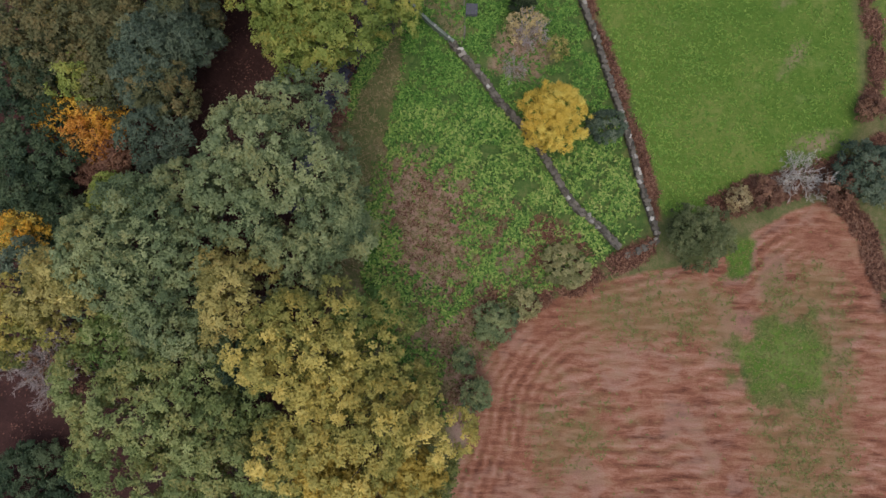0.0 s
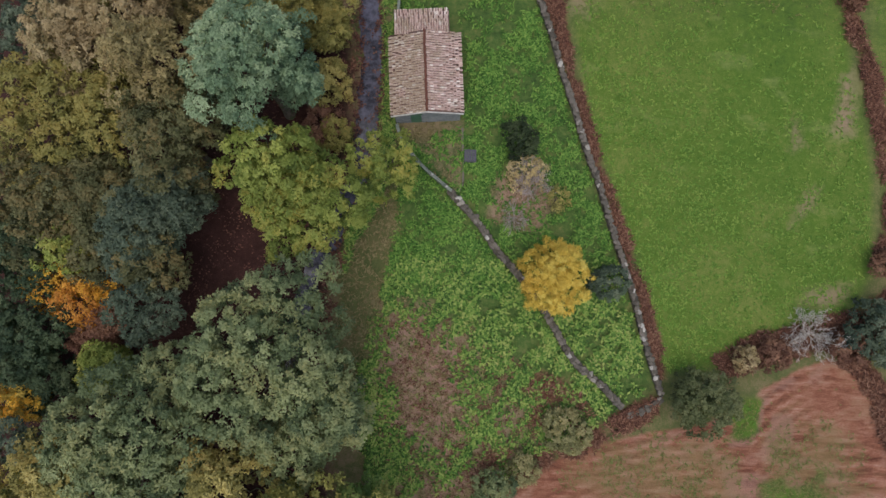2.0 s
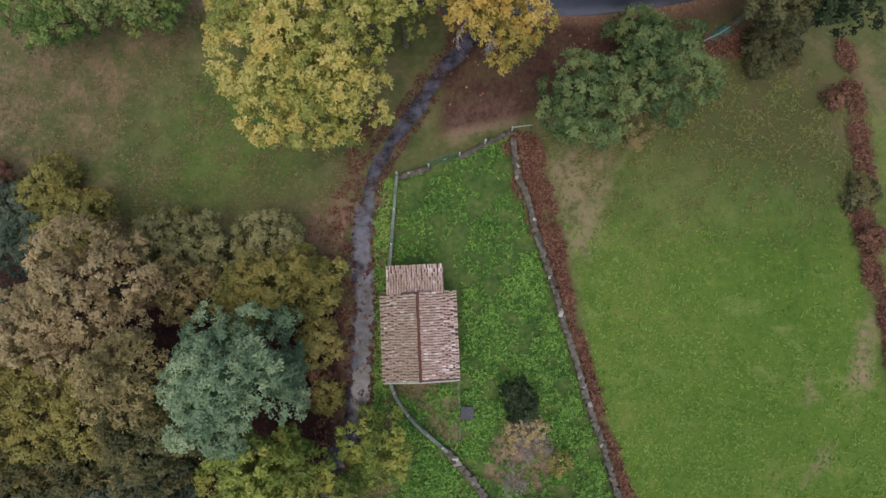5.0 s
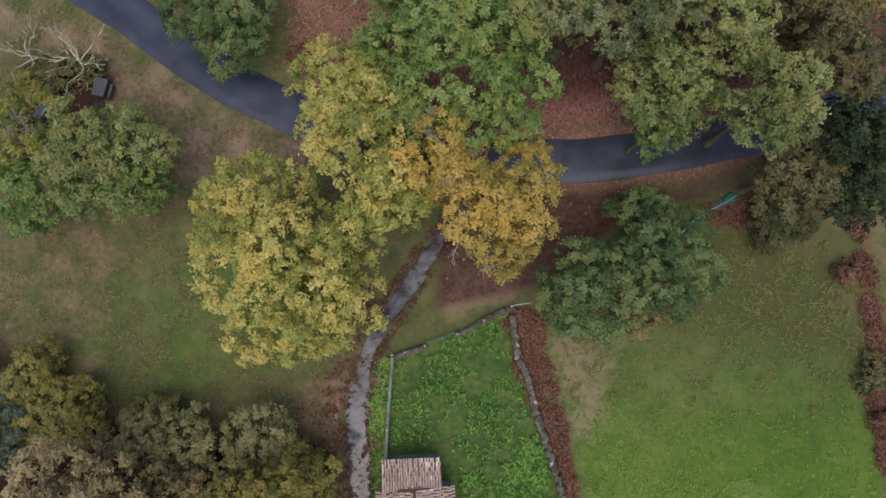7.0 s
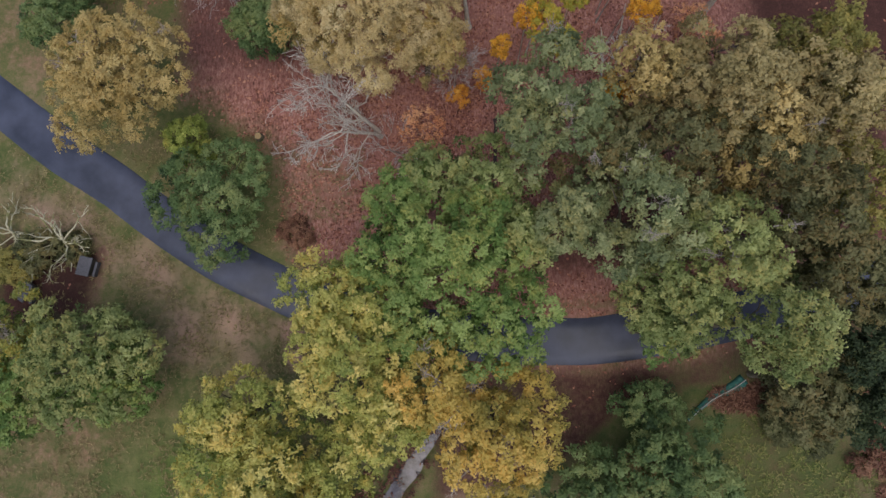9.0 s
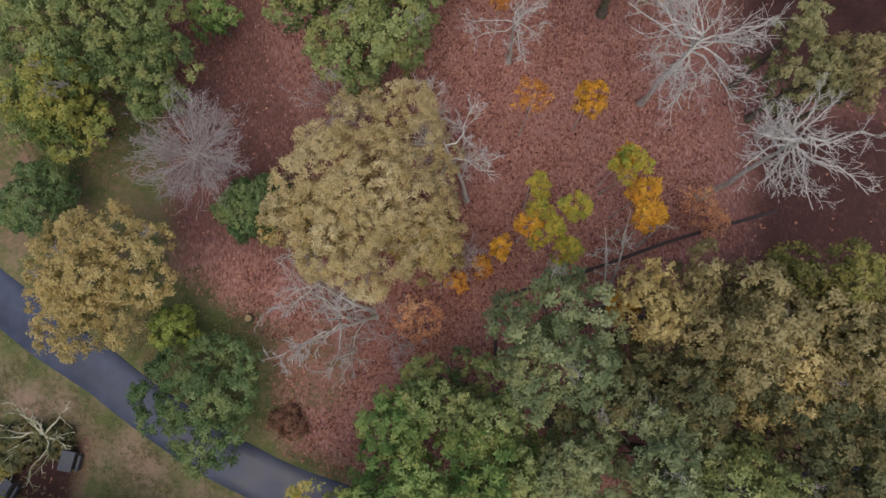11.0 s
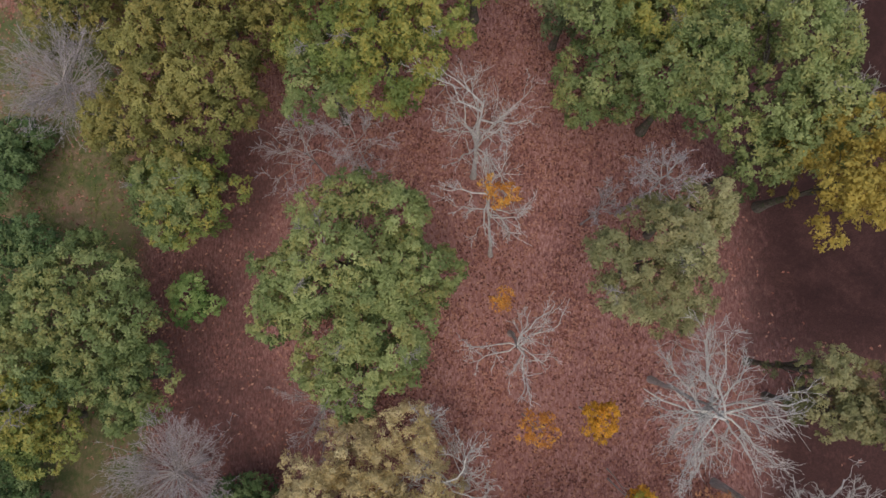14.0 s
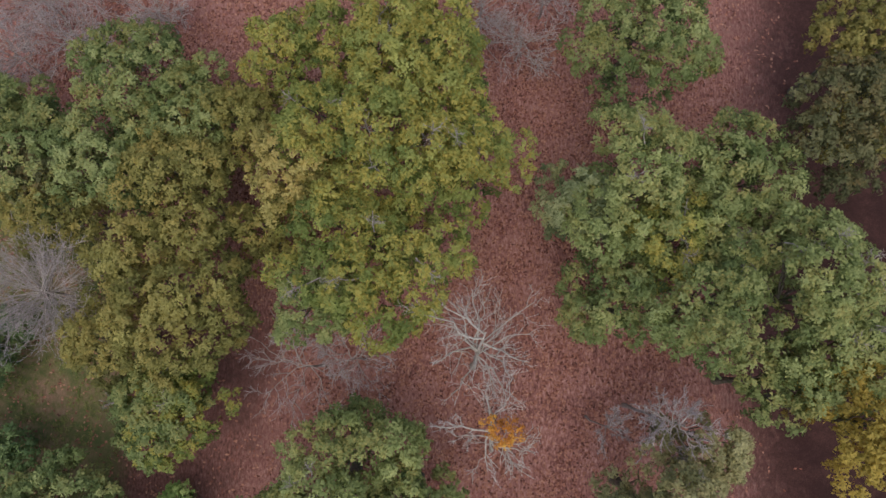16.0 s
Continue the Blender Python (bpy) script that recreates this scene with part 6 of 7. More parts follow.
def dry_stone_wall(name, line, width, height, label, ruined=0.0, seed=1, step=0.42):
    rng = np.random.default_rng(seed)
    p = smooth_line(line, step)
    t = unit(np.gradient(p, axis=0))
    ang = np.arctan2(t[:, 1], t[:, 0])
    side = np.stack([-t[:, 1], t[:, 0]], 1)
    x0, y0 = p[len(p) // 2]
    root = new(name)
    root.location = (x0, y0, float(ground_z(x0, y0)))
    spots = []
    gz = ground_z(p[:, 0], p[:, 1]) - root.location.z
    wave = 1 - ruined * rng.random(len(p))
    for k in range(len(p)):
        for c in range(3):
            for w in (-1, 0, 1):
                q = p[k] + side[k] * w * (width * 0.33 - 0.03 * c) + t[k] * (0.2 * (c % 2) + rng.normal() * 0.03)
                spots.append((q[0] - x0, q[1] - y0, gz[k] + (c + 0.4) * height / 3.4 * wave[k], ang[k] + rng.normal() * 0.1, rng.uniform(0.4, 0.58), width * 0.42, height / 3))
    body = rubble(rng, spots, STONE, "stonework")
    body.parent = root
    tagged(body, kind="stuff")
    for k in range(len(p)):
        for w in (-1, 1):
            q = p[k] + side[k] * (w * width * 0.24 + rng.normal() * 0.03) + t[k] * rng.normal() * 0.06
            ob = new("stone", STONE_SHAPES[rng.integers(8)])
            ob.parent = root
            ob.location = (q[0] - x0, q[1] - y0, gz[k] + height * wave[k] * 0.95 + rng.normal() * 0.03)
            ob.rotation_euler = (rng.normal() * 0.15, rng.normal() * 0.15, ang[k] + rng.normal() * 0.5)
            ob.scale = (rng.uniform(0.42, 0.66), rng.uniform(0.3, 0.46), rng.uniform(0.18, 0.32))
    return tagged(root, label, "stone wall", "stone walls")


dry_stone_wall("stone_wall", WALL_EAST, 0.44, 0.75, "long dry-stone field wall with lichened coping stones", 0.15, 11, 0.44)
dry_stone_wall("stone_wall", WALL_WEST, 0.62, 0.75, "old dry-stone wall crossing the overgrown paddock", 0.3, 12, 0.46)
dry_stone_wall("stone_wall", ((22.8, 10.2), (21.5, 9.4), (19.7, 8.6)), 0.6, 0.5, "short low ruined stone wall hidden in bracken", 0.5, 13, 0.5)
dry_stone_wall("stone_wall", ((-4.4, 58.2), (-1.7, 59.2)), 0.34, 0.4, "low stone wall beside the green gate", 0.3, 14, 0.4)
dry_stone_wall("stone_wall", ((1.8, 60.5), (4.2, 61.9), (6.9, 63.2)), 0.34, 0.4, "low stone wall under white fence posts", 0.3, 15, 0.4)


def coped_wall(name, line, width, height, label, material=CONCRETE):
    """A thin rendered wall with a proud coping."""
    p = smooth_line(line, 0.8)
    t = unit(np.gradient(p, axis=0))
    side = np.stack([-t[:, 1], t[:, 0]], 1)
    x0, y0 = p[len(p) // 2]
    z0 = float(ground_z(x0, y0))
    root = new(name)
    root.location = (x0, y0, z0)
    gz = ground_z(p[:, 0], p[:, 1]) - z0
    for part_name, half, low, high in (("wall_body", width / 2, -0.3, height), ("coping", width / 2 + 0.05, height, height + 0.08)):
        prof = np.array([(-half, low), (-half, high), (half, high), (half, low)])
        xy = (p - (x0, y0))[:, None] + side[:, None] * prof[None, :, :1]
        z = gz[:, None] + prof[None, :, 1]
        v = np.concatenate([xy, z[..., None]], 2).reshape(-1, 3)
        r = np.arange(len(p) - 1)[:, None] * 4
        k = np.arange(4)[None]
        q = np.stack([r + k, r + (k + 1) % 4, r + 4 + (k + 1) % 4, r + 4 + k], -1).reshape(-1, 4).tolist()
        last = 4 * (len(p) - 1)
        mesh_object(part_name, v.tolist(), q + [(0, 1, 2, 3), (last + 3, last + 2, last + 1, last)], material, root)
    return tagged(root, label, "wall", "garden walls")


coped_wall("garden_wall", ((-4.8, 37.6), (-4.1, 35.9), (-2.2, 33.5), (1.1, 30.8)), 0.22, 0.95, "thin pale concrete wall curving from the hut")
coped_wall("garden_wall", ((-4.75, 58.2), (-5.0, 53.5), (-5.25, 47.0)), 0.18, 0.95, "thin pale concrete wall along the stream bank")
coped_wall("yard_kerb", ((2.05, 37.6), (2.25, 31.6), (1.3, 30.9)), 0.09, 0.12, "low mossy kerb edging the hut yard", STONE)
coped_wall("drain_wall", ((5.3, 95.6), (5.45, 100.6), (5.9, 101.3), (12.8, 103.4), (17.3, 104.9), (23.6, 107.1), (33.7, 109.9)), 0.26, 0.12, "low dark-brown edging wall through the leaf litter", BLACK_PIPE)


def fence_post(x, y, height, lean=0.0):
    root = new("fence_post")
    root.location = (x, y, float(ground_z(x, y)))
    part("shaft", box_bm(0.17, 0.17, height + 0.3, (0, 0, height / 2 - 0.15), 0.02, Matrix.Rotation(lean, 4, "X")), POST, root)
    cap = bmesh.new()
    bmesh.ops.create_cone(cap, cap_ends=True, segments=4, radius1=0.15, radius2=0.02, depth=0.08, matrix=Matrix.Translation((0, 0, height + 0.04)) @ Matrix.Rotation(radians(45), 4, "Z"))
    part("cap", cap, POST, root)
    return tagged(root, "white concrete fence post with a pointed cap", "fence post", "fence posts")


POSTS = ((-4.75, 58.45), (-1.55, 59.4), (1.6, 60.6), (4.2, 62.0), (6.95, 63.4))
for px_, py_ in POSTS:
    fence_post(px_, py_, 1.5)
for fx_, fy_ in ((-4.3, 36.4), (-2.9, 34.3), (-0.9, 32.4), (0.6, 31.2), (-4.95, 54.8), (-5.1, 51.2)):
    fence_post(fx_, fy_, 1.15)


def wire_run(name, points, heights, label):
    root = new(name)
    root.location = (points[0][0], points[0][1], 0)
    for h in heights:
        p = np.array([(x - points[0][0], y - points[0][1], float(ground_z(x, y)) + h) for x, y in points])
        v, q = tubes(smooth_wire(p)[None], np.full((1, 4 * (len(p) - 1) + 1), 0.012), 4)
        strand = new("strand", quads_mesh("strand", v, q, WIRE))
        strand.parent = root
    return tagged(root, label, "wire fence")


def smooth_wire(p):
    out = []
    for a, b in zip(p[:-1], p[1:]):
        for s in (0, 0.25, 0.5, 0.75):
            q = a + (b - a) * s
            q[2] -= 0.06 * math.sin(s * math.pi)
            out.append(q)
    return np.array(out + [p[-1]])


wire_run("wire_fence", POSTS[:2], (0.6, 0.95, 1.2), "rusty wire strung between white concrete posts")
wire_run("wire_fence", POSTS[2:], (0.6, 0.95, 1.2), "rusty wire strung over a low stone wall")
wire_run("wire_fence", ((-4.3, 36.4), (-2.9, 34.3), (-0.9, 32.4), (0.6, 31.2)), (1.05, 1.15), "wire strung above the thin garden wall")

rail = new("fence_rail")
rail.location = (7.9, 63.6, float(ground_z(7.9, 63.6)))
v, q = tubes(np.array([[(-0.9, -0.15, 1.15), (-0.2, 0.0, 1.1), (0.4, 0.1, 1.05), (1.1, 0.2, 0.95)]]), np.full((1, 4), 0.05), 7)
pole = new("pole", quads_mesh("pole", v, q, POST, True))
pole.parent = rail
for sx in (-0.8, 1.0):
    part("stake", box_bm(0.08, 0.08, 1.3, (sx, 0.15 * sx, 0.45), 0.01), GREY_WOOD, rail)
tagged(rail, "pale pole rail closing the corner by bracken", "fence rail")

gate = new("gate")
gate.location = (0.02, 60.0, float(ground_z(0.02, 60.0)))
gate.rotation_euler = (radians(-9), 0, math.atan2(1.2, 3.15))
for gx_, sx, gz_, sz in ((0, 3.05, 1.5, 0.07), (0, 3.05, 0.15, 0.07), (0, 3.05, 0.82, 0.06), (-1.5, 0.07, 0.82, 1.4), (1.5, 0.07, 0.82, 1.4), (0, 0.06, 0.82, 1.3)):
    part("frame_bar", box_bm(sx, 0.05, sz, (gx_, 0, gz_), 0.008), GREEN_METAL, gate)
for k in range(19):
    part("mesh_bar", box_bm(0.03, 0.025, 1.3, (-1.4 + k * 0.155, 0.02, 0.82), 0), GREEN_METAL, gate)
part("nameplate", box_bm(0.34, 0.02, 0.2, (0.15, -0.05, 0.75), 0.004), POST, gate, "blank white plate")
tagged(gate, "green metal mesh gate between white posts", "gate")

crate = new("wooden_trough")
crate.location = (2.95, 34.6, float(ground_z(2.95, 34.6)))
for k in range(5):
    part("board", box_bm(0.23, 1.25, 0.04, (-0.5 + k * 0.25, 0, 0.62), 0.008), GREY_WOOD, crate)
for sy in (-0.6, 0.6):
    part("side", box_bm(1.25, 0.05, 0.6, (0, sy, 0.3), 0.008), GREY_WOOD, crate)
for sx in (-0.6, 0.6):
    part("side", box_bm(0.05, 1.12, 0.6, (sx, 0, 0.3), 0.008), GREY_WOOD, crate)
tagged(crate, "grey weathered wooden box beside the hut yard", "wooden box")


def slab_block(x, y, turn, tilt, label):
    root = new("stone_block")
    root.location = (x, y, float(ground_z(x, y)))
    root.rotation_euler = (0, 0, turn)
    part("base", box_bm(1.15, 1.7, 0.9, (0, 0, 0.4), 0.06), STONE, root)
    part("slab", box_bm(1.3, 1.95, 0.16, (0, 0, 0.94), 0.03, Matrix.Rotation(tilt, 4, "Y")), GREY_WOOD, root)
    part("side_slab", box_bm(0.25, 1.5, 0.75, (0.95, -0.1, 0.33), 0.03, Matrix.Rotation(0.15, 4, "Y")), GREY_WOOD, root)
    return tagged(root, label, "stone block", "stone blocks")


slab_block(-36.3, 85.6, radians(-12), 0.1, "grey slab-topped stone block under a dead tree")
slab_block(-42.3, 83.0, radians(-28), -0.25, "tilted pale slab on a stone block in litter")

stump = new("tree_stump")
stump.location = (-19.3, 99.3, float(ground_z(-19.3, 99.3)))
bm = bmesh.new()
bmesh.ops.create_cone(bm, cap_ends=True, segments=14, radius1=0.52, radius2=0.38, depth=0.7, matrix=Matrix.Translation((0, 0, 0.25)))
for vv in bm.verts:
    vv.co += Vector(stone_rng.normal(size=3) * 0.035)
part("bark", bm, BARK, stump)
bm = bmesh.new()
bmesh.ops.create_cone(bm, cap_ends=True, segments=14, radius1=0.34, radius2=0.33, depth=0.05, matrix=Matrix.Translation((0, 0, 0.63)))
part("cut_face", bm, plain("cut_wood", srgb(150, 126, 86), srgb(196, 174, 128), 6.0), stump, "pale cut wood")
tagged(stump, "sawn tree stump with pale cut face in litter", "tree stump")

net = new("netting")
net.location = (26.6, 73.1, float(ground_z(26.6, 73.1)))
rng = np.random.default_rng(21)
s = np.linspace(0, 1, 26)
w = np.linspace(-1, 1, 7)
spine = np.stack([-2.7 + 5.6 * s, -2.1 + 4.2 * s + 0.3 * np.sin(5 * s)], 1)
half = 0.16 + 0.5 * s
nv = [(spine[a, 0] - 0.6 * half[a] * w[b], spine[a, 1] + 0.75 * half[a] * w[b], 0.12 + 0.3 * (1 - w[b] ** 2) * rng.uniform(0.6, 1.1) + 0.05 * rng.normal()) for a in range(26) for b in range(7)]
nq = [(a * 7 + b, a * 7 + b + 1, a * 7 + b + 8, a * 7 + b + 7) for a in range(25) for b in range(6)]
sheet = mesh_object("sheet", nv, nq, TEAL_NET, net, True)
thick = sheet.modifiers.new("thick", "SOLIDIFY")
thick.thickness = 0.02
v, q = tubes(np.array([[(spine[a, 0], spine[a, 1], 0.5) for a in range(0, 26, 5)]]), np.full((1, 6), 0.05), 6)
cord = new("cord", quads_mesh("cord", v, q, POST))
cord.parent = net
tagged(net, "crumpled teal netting bundled along the verge", "netting")

# ---------------------------------------------------------------- hut
hut = new("stone_hut")
hut.location = (-1.85, 42.15, -0.15)
hut.rotation_euler = (0, 0, radians(4.0))
EAVE, RIDGE_Z, HALF_W, HALF_L = 2.95, 3.95, 3.65, 4.25
WX, WY = HALF_W - 0.3, HALF_L - 0.3


def hut_prism(name, outline, y0, y1, material, label=""):
    """An outline in x and z drawn out from y0 to y1."""
    n = len(outline)
    v = [(x, y0, z) for x, z in outline] + [(x, y1, z) for x, z in outline]
    f = [tuple(range(n)), tuple(range(2 * n - 1, n - 1, -1))] + [(k, n + k, n + (k + 1) % n, (k + 1) % n) for k in range(n)]
    ob = mesh_object(name, v, f, material, hut, label=label)
    fix = bmesh.new()
    fix.from_mesh(ob.data)
    bmesh.ops.recalc_face_normals(fix, faces=fix.faces)
    fix.to_mesh(ob.data)
    fix.free()
    return ob


def roof_z(x):
    return RIDGE_Z - 0.14 - (RIDGE_Z - EAVE) * abs(x) / HALF_W


hut_prism("side_wall", ((-WX, -0.4), (-WX, roof_z(WX)), (-WX + 0.45, roof_z(WX - 0.45)), (-WX + 0.45, -0.4)), -WY, WY, RENDER)
hut_prism("side_wall", ((WX - 0.45, -0.4), (WX - 0.45, roof_z(WX - 0.45)), (WX, roof_z(WX)), (WX, -0.4)), -WY, WY, RENDER)
hut_prism("back_wall", ((-WX + 0.45, -0.4), (-WX + 0.45, roof_z(WX - 0.45)), (0, roof_z(0)), (WX - 0.45, roof_z(WX - 0.45)), (WX - 0.45, -0.4)), WY - 0.45, WY, RENDER)
hut_prism("gable_wall", ((-WX + 0.45, -0.4), (-WX + 0.45, roof_z(WX - 0.45)), (-1.75, roof_z(1.75)), (-1.75, -0.4)), -WY, -WY + 0.45, RENDER, "grey rendered gable")
hut_prism("gable_wall", ((-0.65, -0.4), (-0.65, roof_z(0.65)), (0, roof_z(0)), (WX - 0.45, roof_z(WX - 0.45)), (WX - 0.45, -0.4)), -WY, -WY + 0.45, RENDER)
hut_prism("lintel", ((-1.75, 2.1), (-1.75, roof_z(1.75)), (-0.65, roof_z(0.65)), (-0.65, 2.1)), -WY, -WY + 0.45, RENDER)
door = part("door", box_bm(1.08, 0.06, 2.3, (-1.2, -WY + 0.06, 0.95), 0.01), GREEN_METAL, hut, "green painted door")
part("handle", box_bm(0.04, 0.06, 0.14, (-0.82, -WY + 0.0, 0.95), 0.008), WIRE, door)
part("sign_board", box_bm(1.5, 0.03, 0.4, (-1.25, -WY - 0.02, 2.45), 0.006), GREEN_METAL, hut, "faded green board above the door")


def tile_slope(name, length, run, drop, spacing, place, mossy, seed, lip=0.36):
    """Barrel tiles in columns: columns follow the slope (run along local y, falling by drop), spread along local x."""
    rng = np.random.default_rng(seed)
    slope = math.hypot(run, drop)
    cols, rows = int(length / spacing), int(round(slope / lip))
    arc = np.linspace(0, np.pi, 6)
    verts, quads, moss, at = [], [], [], 0
    for c in range(cols):
        for r in range(rows):
            u0 = (c + 0.5) * spacing - length / 2 + rng.normal() * 0.012
            s0, s1 = r * slope / rows - 0.03, (r + 1) * slope / rows + 0.05
            lift = 0.03 + rng.normal() * 0.01
            twist = rng.normal() * 0.02
            for s_, wide, up in ((s0, 0.092, 0.0), (s1, 0.108, 0.03)):
                verts.append(np.stack([u0 + wide * np.cos(arc) + twist * s_, np.full(6, s_), lift + up + wide * 0.85 * np.sin(arc)], 1))
            k = np.arange(5)
            quads.append(np.stack([at + k, at + k + 1, at + 6 + k + 1, at + 6 + k], 1))
            moss.append(np.full(12, mossy))
            at += 12
    under = np.array([(-length / 2, 0, 0), (length / 2, 0, 0), (length / 2, slope, 0), (-length / 2, slope, 0), (-length / 2, 0, -0.12), (length / 2, 0, -0.12), (length / 2, slope, -0.12), (-length / 2, slope, -0.12)])
    verts.append(under)
    quads.append(np.array([(0, 1, 2, 3), (7, 6, 5, 4), (0, 4, 5, 1), (1, 5, 6, 2), (2, 6, 7, 3), (3, 7, 4, 0)]) + at)
    moss.append(np.full(8, mossy))
    me = quads_mesh(name, np.vstack(verts), np.vstack(quads), CLAY)
    # the slab under the tiles takes the clay with painted shade
    me.materials.append(SHADED_CLAY)
    for face in me.polygons[len(me.polygons) - 6:]:
        face.material_index = 1
    me.attributes.new("mossy", "FLOAT", "POINT").data.foreach_set("value", np.concatenate(moss).astype(np.float32))
    ob = new(name, me)
    ob.parent = hut
    ob.matrix_local = place @ Matrix.Rotation(-math.atan2(drop, run), 4, "X")
    return ob


FALL = RIDGE_Z - EAVE
tagged(tile_slope("roof_slope", 2 * HALF_L, HALF_W, FALL, 0.252, Matrix.Translation((0, 0, RIDGE_Z)) @ Matrix.Rotation(radians(-90), 4, "Z"), 0.1, 31), "faded pink clay barrel tiles")
tagged(tile_slope("roof_slope", 2 * HALF_L, HALF_W, FALL, 0.252, Matrix.Translation((0, 0, RIDGE_Z)) @ Matrix.Rotation(radians(90), 4, "Z"), 1.0, 32), "mossy yellowed clay barrel tiles")
tagged(tile_slope("lean_to_roof", 5.6, 2.75, 0.35, 0.252, Matrix.Translation((-0.25, HALF_L - 0.15, 3.42)), 0.3, 33, 0.4), "weathered clay tiles on the lean-to")
hut_prism("lean_to_wall", ((-2.75, -0.4), (-2.75, 2.98), (2.25, 2.98), (2.25, -0.4)), HALF_L + 1.95, HALF_L + 2.35, RENDER)
hut_prism("lean_to_wall", ((-2.75, -0.4), (-2.75, 2.98), (-2.35, 2.98), (-2.35, -0.4)), WY, HALF_L + 1.95, RENDER)
hut_prism("lean_to_wall", ((1.85, -0.4), (1.85, 2.98), (2.25, 2.98), (2.25, -0.4)), WY, HALF_L + 1.95, RENDER)
for side_ in (-1, 1):
    tilt = Matrix.Rotation(side_ * math.atan2(FALL, HALF_W), 4, "Y")
    part("verge_strip", box_bm(math.hypot(HALF_W, FALL), 0.13, 0.16, (side_ * HALF_W / 2, -HALF_L - 0.06, (RIDGE_Z + EAVE) / 2 + 0.03), 0.015, tilt), POST, hut, "whitewashed mortar verge")
bm = bmesh.new()
bmesh.ops.create_cone(bm, cap_ends=False, segments=12, radius1=0.15, radius2=0.13, depth=0.46, matrix=Matrix.Rotation(radians(90), 4, "X"))
bmesh.ops.delete(bm, geom=[vv for vv in bm.verts if vv.co.z < -0.02], context="VERTS")
ridge_mesh = bpy.data.meshes.new("ridge_tile")
bm.to_mesh(ridge_mesh)
bm.free()
ridge_mesh.materials.append(RIDGE)
for k in range(20):
    cap = new("ridge_tile", ridge_mesh)
    cap.parent = hut
    cap.location = (stone_rng.normal() * 0.015, -HALF_L + 0.22 + k * 0.425, RIDGE_Z + 0.045)
    cap.rotation_euler = (0.03, 0, stone_rng.normal() * 0.02)
tagged(hut, "small rendered hut with a clay-tiled gable roof", "hut")


# ---------------------------------------------------------------- ground plants and fallen leaves
def scatter(rng, count, low, high, weight):
    """Places in a rectangle, kept by a weight from 0 to 1."""
    got = []
    have = 0
    while have < count:
        x, y = rng.uniform(low[0], high[0], count * 2), rng.uniform(low[1], high[1], count * 2)
        keep = rng.random(count * 2) < weight(x, y)
        got.append(np.stack([x[keep], y[keep]], 1))
        have += int(keep.sum())
        if len(got) > 30:
            break
    return np.vstack(got)[:count]


def grid_value(layer):
    """Looks a ground layer up at any place."""
    g = layer.reshape(ny, nx)
    return lambda x, y: g[np.clip(np.searchsorted(ys, y), 0, ny - 1), np.clip(np.searchsorted(xs, x), 0, nx - 1)]


def clumpy(x, y, size=3.0, shift=0.0):
    """A patchy pattern from 0 to 1."""
    a = np.sin(x / size * 2.1 + shift) * np.sin(y / size * 1.7 + 2 * shift) + 0.6 * np.sin(x / size * 4.7 - y / size * 3.1 + shift) + 0.5 * np.sin(y / size * 6.3 + x / size * 1.9)
    return np.clip(0.5 + 0.45 * a, 0.03, 1)


def tufts(name, seed, places, blades, length, width, rise, reach, material, label, category, flat=0.5, lift=0.0):
    """Plants of a few blades each that spread from one foot, joined."""
    rng = np.random.default_rng(seed)
    foot = np.repeat(places, blades, 0)
    n = len(foot)
    a = rng.uniform(0, 2 * np.pi, n)
    out = rng.uniform(0.15, 1.0, n) * reach
    x, y = foot[:, 0] + np.cos(a) * out, foot[:, 1] + np.sin(a) * out
    z = surface_z(x, y) + lift + rise * rng.uniform(0.25, 1.0, n)
    along = unit(np.stack([np.cos(a), np.sin(a), rng.uniform(-0.5, 0.5, n) * (1 - flat)], 1))
    side = unit(np.stack([-np.sin(a), np.cos(a), rng.normal(size=n) * 0.3], 1))
    size = rng.uniform(0.65, 1.35, (n, 1))
    c = np.stack([x, y, z], 1)
    v = np.empty((n, 4, 3))
    v[:, 0], v[:, 2] = c - along * length * size * 0.5, c + along * length * size * 0.5 - np.array([0, 0, 0.12]) * length
    v[:, 1], v[:, 3] = c + side * width * size * 0.5, c - side * width * size * 0.5
    ob = new(name, quads_mesh(name, v.reshape(-1, 3), np.arange(4 * n).reshape(-1, 4), material))
    return tagged(ob, label, category, kind="stuff")


lush_at, litter_at, field_at, dry_at, bracken_at, soil_at, dark_ground_at = (grid_value(g) for g in (lush, litter, field, dry, bracken, soil, dark_ground))
russet_at, sprout_at = grid_value(russet), grid_value(sprout)
rng = np.random.default_rng(41)


def off_hut(x, y):
    return ((x < -5.6) | (x > 2.3) | (y < 37.6) | (y > 49.2)) & (line_distance(x, y, WALL_EAST) > 0.5) & (line_distance(x, y, WALL_WEST) > 0.5) & (line_distance(x, y, STREAM) > 2.3)


p = scatter(rng, 5000, (-9, -8), (21, 24), lambda x, y: (lush_at(x, y) > 0.5) * (1 - dry_at(x, y)) * (1 - 0.85 * bracken_at(x, y)) * clumpy(x, y, 2.4) ** 1.5 * clumpy(x, y, 0.9, 5.0) * off_hut(x, y))
tufts("weeds", 42, p, 6, 0.42, 0.19, 0.5, 0.36, WEED, "lush broad-leaved yellow-green weeds in the paddock", "weeds")
p = scatter(np.random.default_rng(61), 1300, (-7, -9), (17, 19), lambda x, y: (dry_at(x, y) > 0.25) * (soil_at(x, y) < 0.3) * (litter_at(x, y) < 0.5) * np.interp(dry_at(x, y), (0.5, 0.9), (1, 0.12)) * clumpy(x, y, 1.3, 6.0) * off_hut(x, y))
